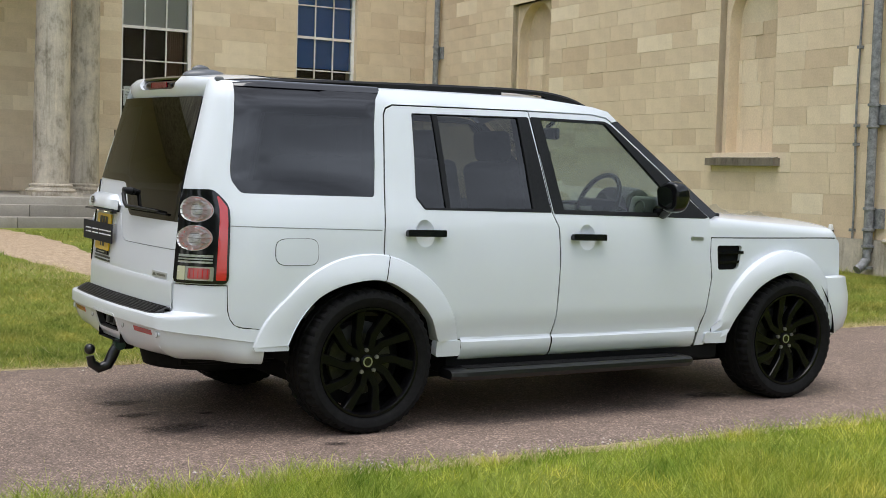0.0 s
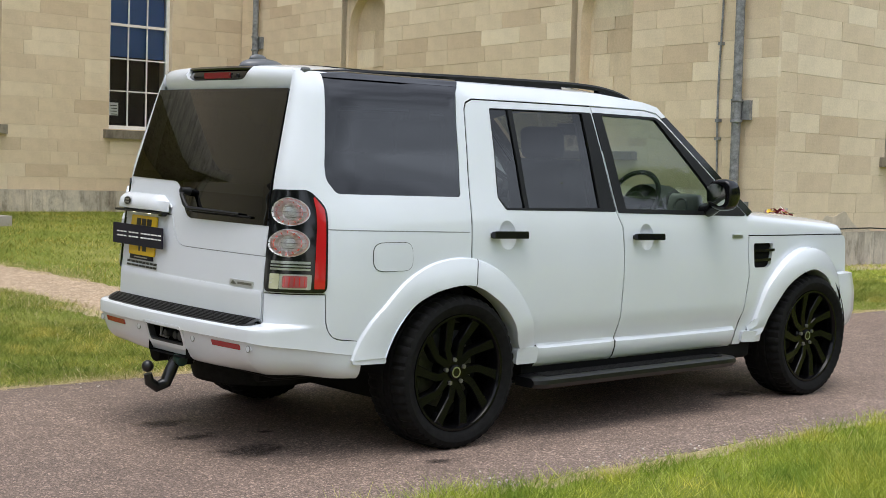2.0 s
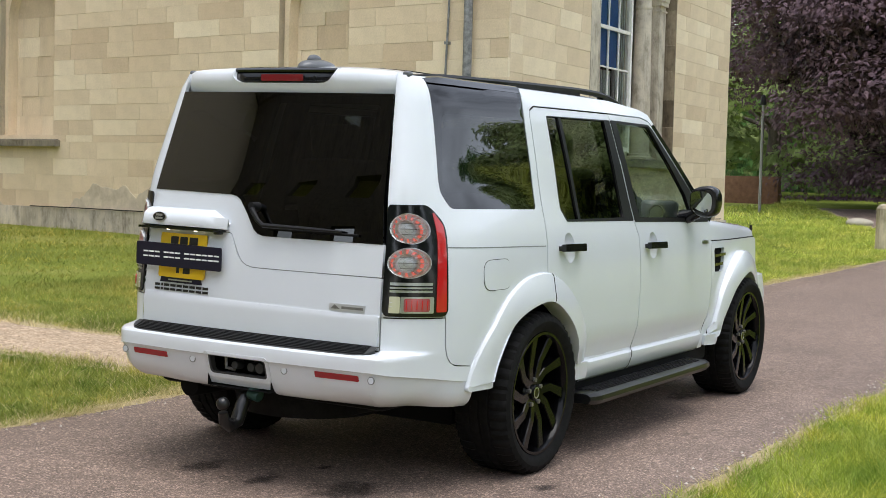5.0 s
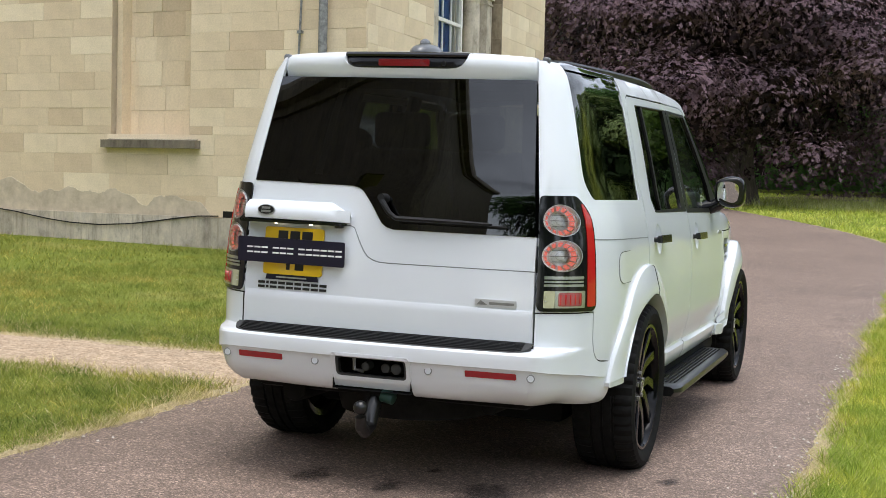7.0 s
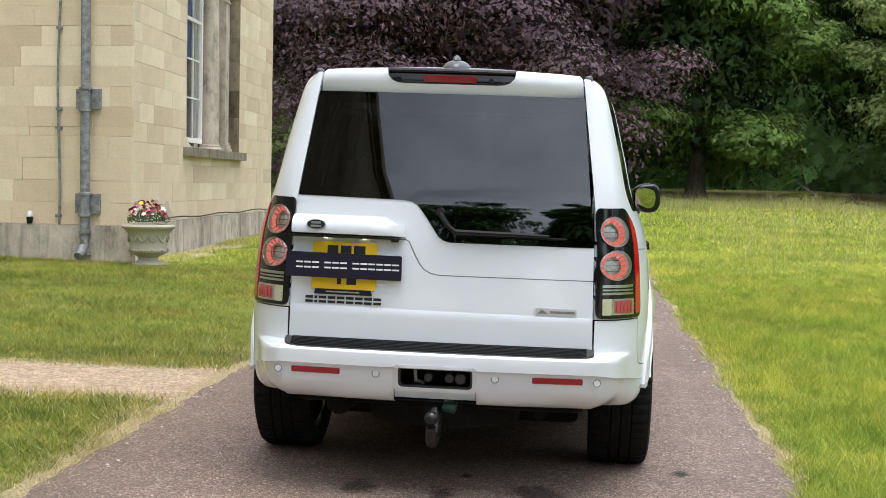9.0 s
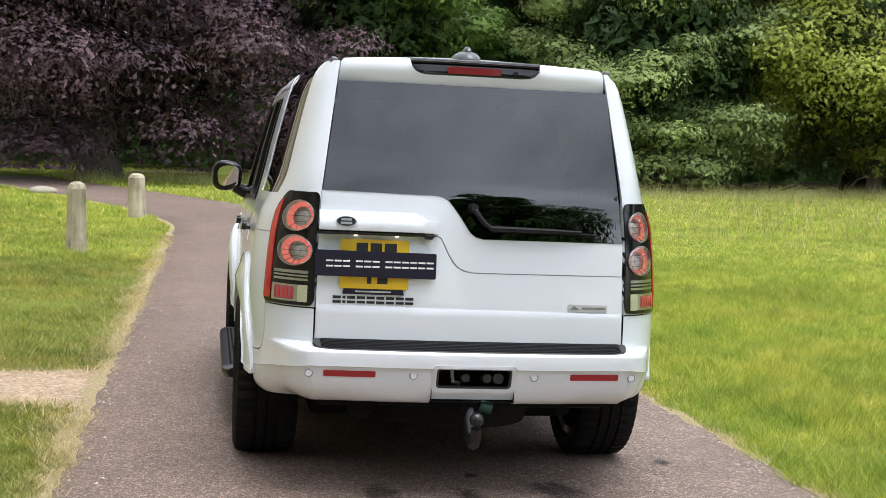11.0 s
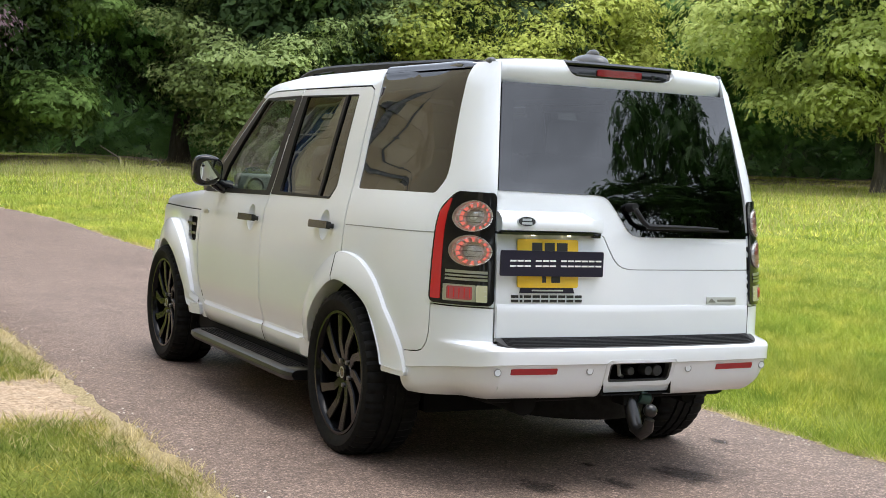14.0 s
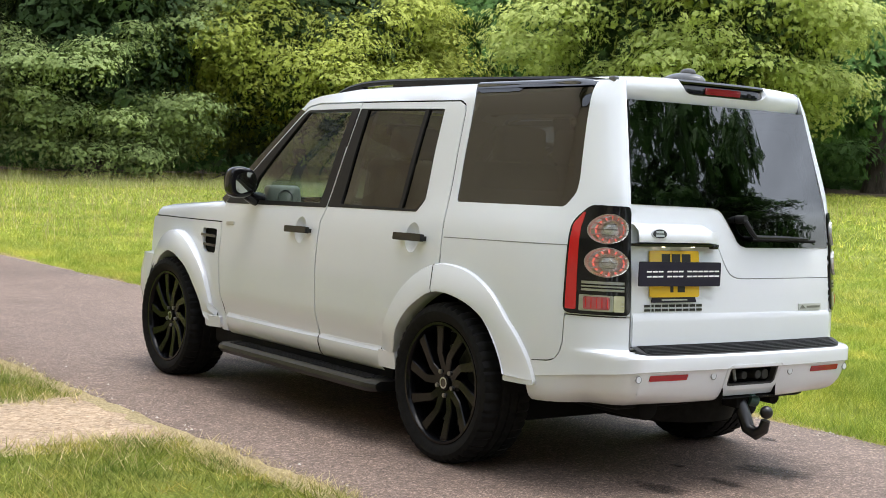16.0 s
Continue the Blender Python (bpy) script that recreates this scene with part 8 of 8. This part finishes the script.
# bare earth and leaf litter under the trees
verts, faces = [], []
edge_pts = [(0, -60), (20, -52), (34, -41), (41, -33), (42.5, -24), (42.5, -16), (44, -8), (47, -2), (50, 6)]
lit = [Vector(p) for p in dense(edge_pts, 0.8, closed=False)]
rng = random.Random(44)
for k, p in enumerate(lit):
    q = p + Vector((rng.uniform(-0.5, 0.5), rng.uniform(-0.5, 0.5)))
    d = Vector((0.86, -0.3)).normalized()
    for j in range(5):
        r = q + d * (0, 2.5, 6, 12, 30)[j]
        verts.append((r.x, r.y, height(r.x, r.y) + (-0.03 if j == 0 else 0.03)))
for k in range(len(lit) - 1):
    for j in range(4):
        faces.append((k * 5 + j, k * 5 + j + 1, k * 5 + j + 6, k * 5 + j + 5))
litter = ob_of("ground_litter", verts, faces, LITTER, smooth=True)
tagged(litter, "brown leaf litter and bare earth under the trees", "leaf litter", kind="structure")
# fallen branches on it
for k in range(26):
    x, y = rng.uniform(43.5, 48), rng.uniform(-33, -8)
    z = height(x, y) + 0.05
    a, ln = rng.uniform(0, 6.28), rng.uniform(0.8, 2.6)
    p = Vector((x, y, z))
    e = p + Vector((math.cos(a) * ln, math.sin(a) * ln, rng.uniform(0.0, 0.9)))
    bm = bmesh.new()
    tube(bm, [p, p.lerp(e, 0.5) + Vector((rng.uniform(-0.2, 0.2), rng.uniform(-0.2, 0.2), rng.uniform(0, 0.25))), e], [0.05, 0.035, 0.012], 6)
    tagged(part("fallen_branch", bm, BARK, None), "grey fallen branch on the leaf litter", "branch", group="fallen branches")


# pale chippings washed to the drive's edges
rng = random.Random(61)
verts, faces = [], []
for k in range(620):
    x = rng.uniform(-6, 15)
    side = -1 if rng.random() < 0.75 else 1
    y = side * (1.60 - abs(rng.gauss(0, 0.10))) + 0.02
    r = rng.uniform(0.003, 0.009)
    z = height(x, y) + 0.004
    a = len(verts)
    verts += [(x + r * rng.uniform(0.8, 1.5), y, z), (x, y + r * rng.uniform(0.8, 1.5), z), (x - r, y, z), (x, y - r, z), (x, y, z + r * 0.9), (x, y, z - r * 0.5)]
    for i in range(4):
        j = (i + 1) % 4
        faces += [(a + i, a + j, a + 4), (a + j, a + i, a + 5)]
chips = ob_of("edge_chippings", verts, faces, CHIPSTONE)
tagged(chips, "pale loose chippings along the asphalt edge", "gravel", kind="stuff")


# ---- grass ----
def blades(name, boxes, dens, hmin, hmax, width, mat, seed, keep, label, lean=0.45, segs=2):
    rng = np.random.default_rng(seed)
    xs, ys = [], []
    for x0, x1, y0, y1 in boxes:
        n = int((x1 - x0) * (y1 - y0) * dens)
        xs.append(rng.uniform(x0, x1, n))
        ys.append(rng.uniform(y0, y1, n))
    x, y = np.concatenate(xs), np.concatenate(ys)
    tuft = np.sin(x * 3.1 + 1.3 * np.sin(y * 2.3)) * np.sin(y * 3.7 + np.sin(x * 1.9)) * 0.5 + 0.5
    m = keep(x, y) & (rng.random(len(x)) < 0.45 + 0.55 * tuft)
    x, y, tuft = x[m], y[m], tuft[m]
    n = len(x)
    r = np.hypot(x, y)
    w = np.clip((r - 8) / 22, 0, 1)
    w = w * w * (3 - 2 * w)
    z = (0.012 + 0.0064 * x + 0.0173 * y) * (1 - w) + w * 0.012 * np.minimum(r, 70) - 0.013
    rise = np.where(x > 0, np.clip((np.arctan2(y, x) + 0.30) / 0.12, 0, 1), 0.0)
    z = z + 0.006 * rise * np.clip(r - 20, 0, 50)
    clump = 0.5 + 0.25 * np.sin(x * 1.7 + 2.1 * np.sin(y * 1.1)) + 0.25 * np.sin(y * 2.3 + 1.7 * np.sin(x * 0.8) + 1.0)
    h = rng.uniform(hmin, hmax, n) * (0.45 + 0.5 * tuft + 0.75 * clump)
    a = rng.uniform(0, 2 * math.pi, n)
    wd = width * rng.uniform(0.6, 1.3, n)
    la, lm = rng.uniform(0, 2 * math.pi, n), h * lean * rng.uniform(0.2, 1.6, n)
    bx, by = np.cos(a) * wd / 2, np.sin(a) * wd / 2
    dx, dy = np.cos(la) * lm, np.sin(la) * lm
    cols = [np.stack([x - bx, y - by, z], 1), np.stack([x + bx, y + by, z], 1)]
    if segs == 2:
        cols += [np.stack([x + bx * 0.8 + dx * 0.35, y + by * 0.8 + dy * 0.35, z + h * 0.6], 1), np.stack([x - bx * 0.8 + dx * 0.35, y - by * 0.8 + dy * 0.35, z + h * 0.6], 1)]
    cols.append(np.stack([x + dx, y + dy, z + h * 0.94], 1))
    kv = len(cols)
    verts = np.stack(cols, 1).reshape(-1, 3).astype(np.float32)
    base = np.arange(n, dtype=np.int32)[:, None] * kv
    me = bpy.data.meshes.new(name)
    me.vertices.add(n * kv)
    me.vertices.foreach_set("co", verts.ravel())
    if segs == 2:
        idx = (base + np.array([[0, 1, 2, 3, 3, 2, 4]], dtype=np.int32)).ravel()
        me.loops.add(n * 7)
        me.loops.foreach_set("vertex_index", idx)
        me.polygons.add(2 * n)
        st = (np.arange(n, dtype=np.int32)[:, None] * 7 + np.array([[0, 4]], dtype=np.int32)).ravel()
        me.polygons.foreach_set("loop_start", st)
        me.polygons.foreach_set("loop_total", np.tile(np.array([4, 3], dtype=np.int32), n))
    else:
        me.loops.add(n * 3)
        me.loops.foreach_set("vertex_index", (base + np.array([[0, 1, 2]], dtype=np.int32)).ravel())
        me.polygons.add(n)
        me.polygons.foreach_set("loop_start", np.arange(0, 3 * n, 3, dtype=np.int32))
        me.polygons.foreach_set("loop_total", np.full(n, 3, dtype=np.int32))
    me.update()
    me.materials.append(mat)
    return tagged(new(name, me), label, "grass", kind="stuff")


def drive_side(x, y):
    """Distance from the drive's middle line."""
    d = np.maximum(0, x - 18.0)
    c = 0.02 + 0.38 * (d - 4 * (1 - np.exp(-d / 4)))
    return (y - c) / np.sqrt(1 + (0.38 * (1 - np.exp(-d / 4))) ** 2)


def on_lawn(x, y):
    d = np.abs(drive_side(x, y))
    e = 1.59 + 0.085 * (drive_side(x, y) > 0) + 0.035 * np.sin(x * 4.1) + 0.03 * np.sin(x * 9.7 + y) + 0.03 * np.sin(x * 1.7)
    pth = (x > 1.05 - 0.3 * np.maximum(0, 2.0 - y)) & (x < 2.2 + 0.04 * np.maximum(0, y - 9) + 0.3 * np.maximum(0, 2.0 - y)) & (y > 1.2)
    pth &= y < 15.5
    house = ((x > 10.95 + 0.13 * (y - 5.2)) & (y > 5.05 + 0.035 * (x - 11)) & (x < 21.8)) | (y > 20.8) | ((y > 15.2) & (x < 5.6))
    return (d > e) & ~pth & ~house


def near_lawn(x, y):
    """Denser close to the drive, thinning outwards."""
    d = np.hypot(np.maximum(0, np.abs(x - 2.5) - 6), np.maximum(0, -y - 3.6))
    return on_lawn(x, y) & (np.random.default_rng(9).random(len(x)) < np.clip(1 - d / 6.0, 0.06, 1))


blades("grass_near", [(-9.0, 14.0, -9.0, -1.5)], 5800, 0.035, 0.105, 0.0042, BLADE, 1, near_lawn, "bright green lawn grass along the drive edge", lean=1.0, segs=1)
blades("grass_lawn", [(-3.0, 11.5, 1.55, 7.0)], 2600, 0.025, 0.06, 0.0055, BLADE_LAWN, 2, on_lawn, "short mown lawn grass beside the drive", lean=1.1, segs=1)
blades("grass_lawn_edge", [(-4.0, 3.0, 1.6, 4.4)], 4500, 0.015, 0.045, 0.006, BLADE_LAWN, 22, on_lawn, "short mown lawn grass at the path corner", lean=1.3, segs=1)
blades("grass_lawn_far", [(-6.0, 13.0, 7.0, 21.0)], 330, 0.03, 0.07, 0.012, BLADE_LAWN, 3, on_lawn, "short mown lawn grass before the house", lean=1.1, segs=1)
blades("meadow_grass", [(1.0, 26.0, -14.0, -4.0), (9.0, 26.0, -4.0, -1.5), (11.0, 32.0, 1.7, 7.0)], 1150, 0.03, 0.085, 0.009, BLADE_LONG, 4, on_lawn, "long uncut meadow grass beside the drive", lean=0.9, segs=1)
blades("meadow_far", [(20.0, 60.0, -46.0, 12.0), (4.0, 20.0, -46.0, -14.0)], 110, 0.045, 0.12, 0.030, BLADE_LONG, 5, on_lawn, "meadow grass running to the trees", lean=0.9, segs=1)
blades("dry_grass", [(-7.0, 16.0, -1.95, 1.95)], 8000, 0.018, 0.045, 0.005, BLADE_DRY, 6, lambda x, y: (np.abs(drive_side(x, y)) > 1.55) & (np.abs(drive_side(x, y)) < 1.64 + 0.12 * (y > 0) + 0.03 * np.sin(x * 5.3) + 0.04 * np.sin(x * 2.1)) & ((x < 0.7) | (x > 2.6) | (y < 0)), "dry bleached grass fringe of the drive", lean=1.4, segs=1)
def straw_spots(x, y):
    """Bleached turf close to the footpath and the drive's edge."""
    dp = np.maximum(0, np.maximum(1.05 - x, x - 2.2))
    dd = np.maximum(0, np.abs(drive_side(x, y)) - 1.6)
    near = np.where(y > 1.5, np.exp(-dp / 0.32) + 0.7 * np.exp(-dd / 0.30), 0.5 * np.exp(-dd / 0.10))
    core = (x > 1.20) & (x < 2.05) & (y > 1.4)
    return (dd > 0.03 * np.sin(x * 7.1)) & ~core & (np.random.default_rng(19).random(len(x)) < near)


blades("straw_grass", [(-3.0, 9.0, 1.55, 9.0), (-6.0, 14.0, -2.0, -1.55)], 1500, 0.025, 0.06, 0.006, BLADE_DRY, 8, straw_spots, "straw-coloured dry grass beside the footpath", lean=1.1, segs=1)
blades("tall_grass", [(30.0, 47.0, -30.0, 6.0)], 110, 0.20, 0.45, 0.014, BLADE_TALL, 9, lambda x, y: on_lawn(x, y) & (np.abs(x - 40.5 - 1.2 * np.sin(y * 0.5)) < 2.2 + np.sin(y * 1.3)), "pale tall grass and weeds before the trees", segs=1)
blades("dry_leaves", [(11.2, 21.0, 4.6, 5.5)], 1100, 0.015, 0.04, 0.03, BLADE_DRY, 12, lambda x, y: (y < 5.16 + 0.0378 * (x - 11.15)) & (y > 4.84 + 0.0378 * (x - 11.15) + 0.08 * np.sin(x * 3.0)), "dry brown leaves blown against the plinth", lean=1.6, segs=1)
blades("seed_heads", [(15.0, 55.0, -30.0, -3.0)], 12, 0.35, 0.62, 0.008, BLADE_DRY, 7, on_lawn, "pale seed heads standing over the meadow", segs=1)

# ---- facing stones of the house, last ----
facing(wall_a, GA, 0.0, GA.len - 0.02, 0.64, OPEN_A, random.Random(101), 0.6, 1.15)
facing(wall_b, GB, 0.03, GB.len, 0.66, OPEN_B, random.Random(102), 0.6, 1.2)
facing(wall_c, GC, 0.0, 13.5, 0.76, OPEN_C, random.Random(103), 0.6, 1.2)
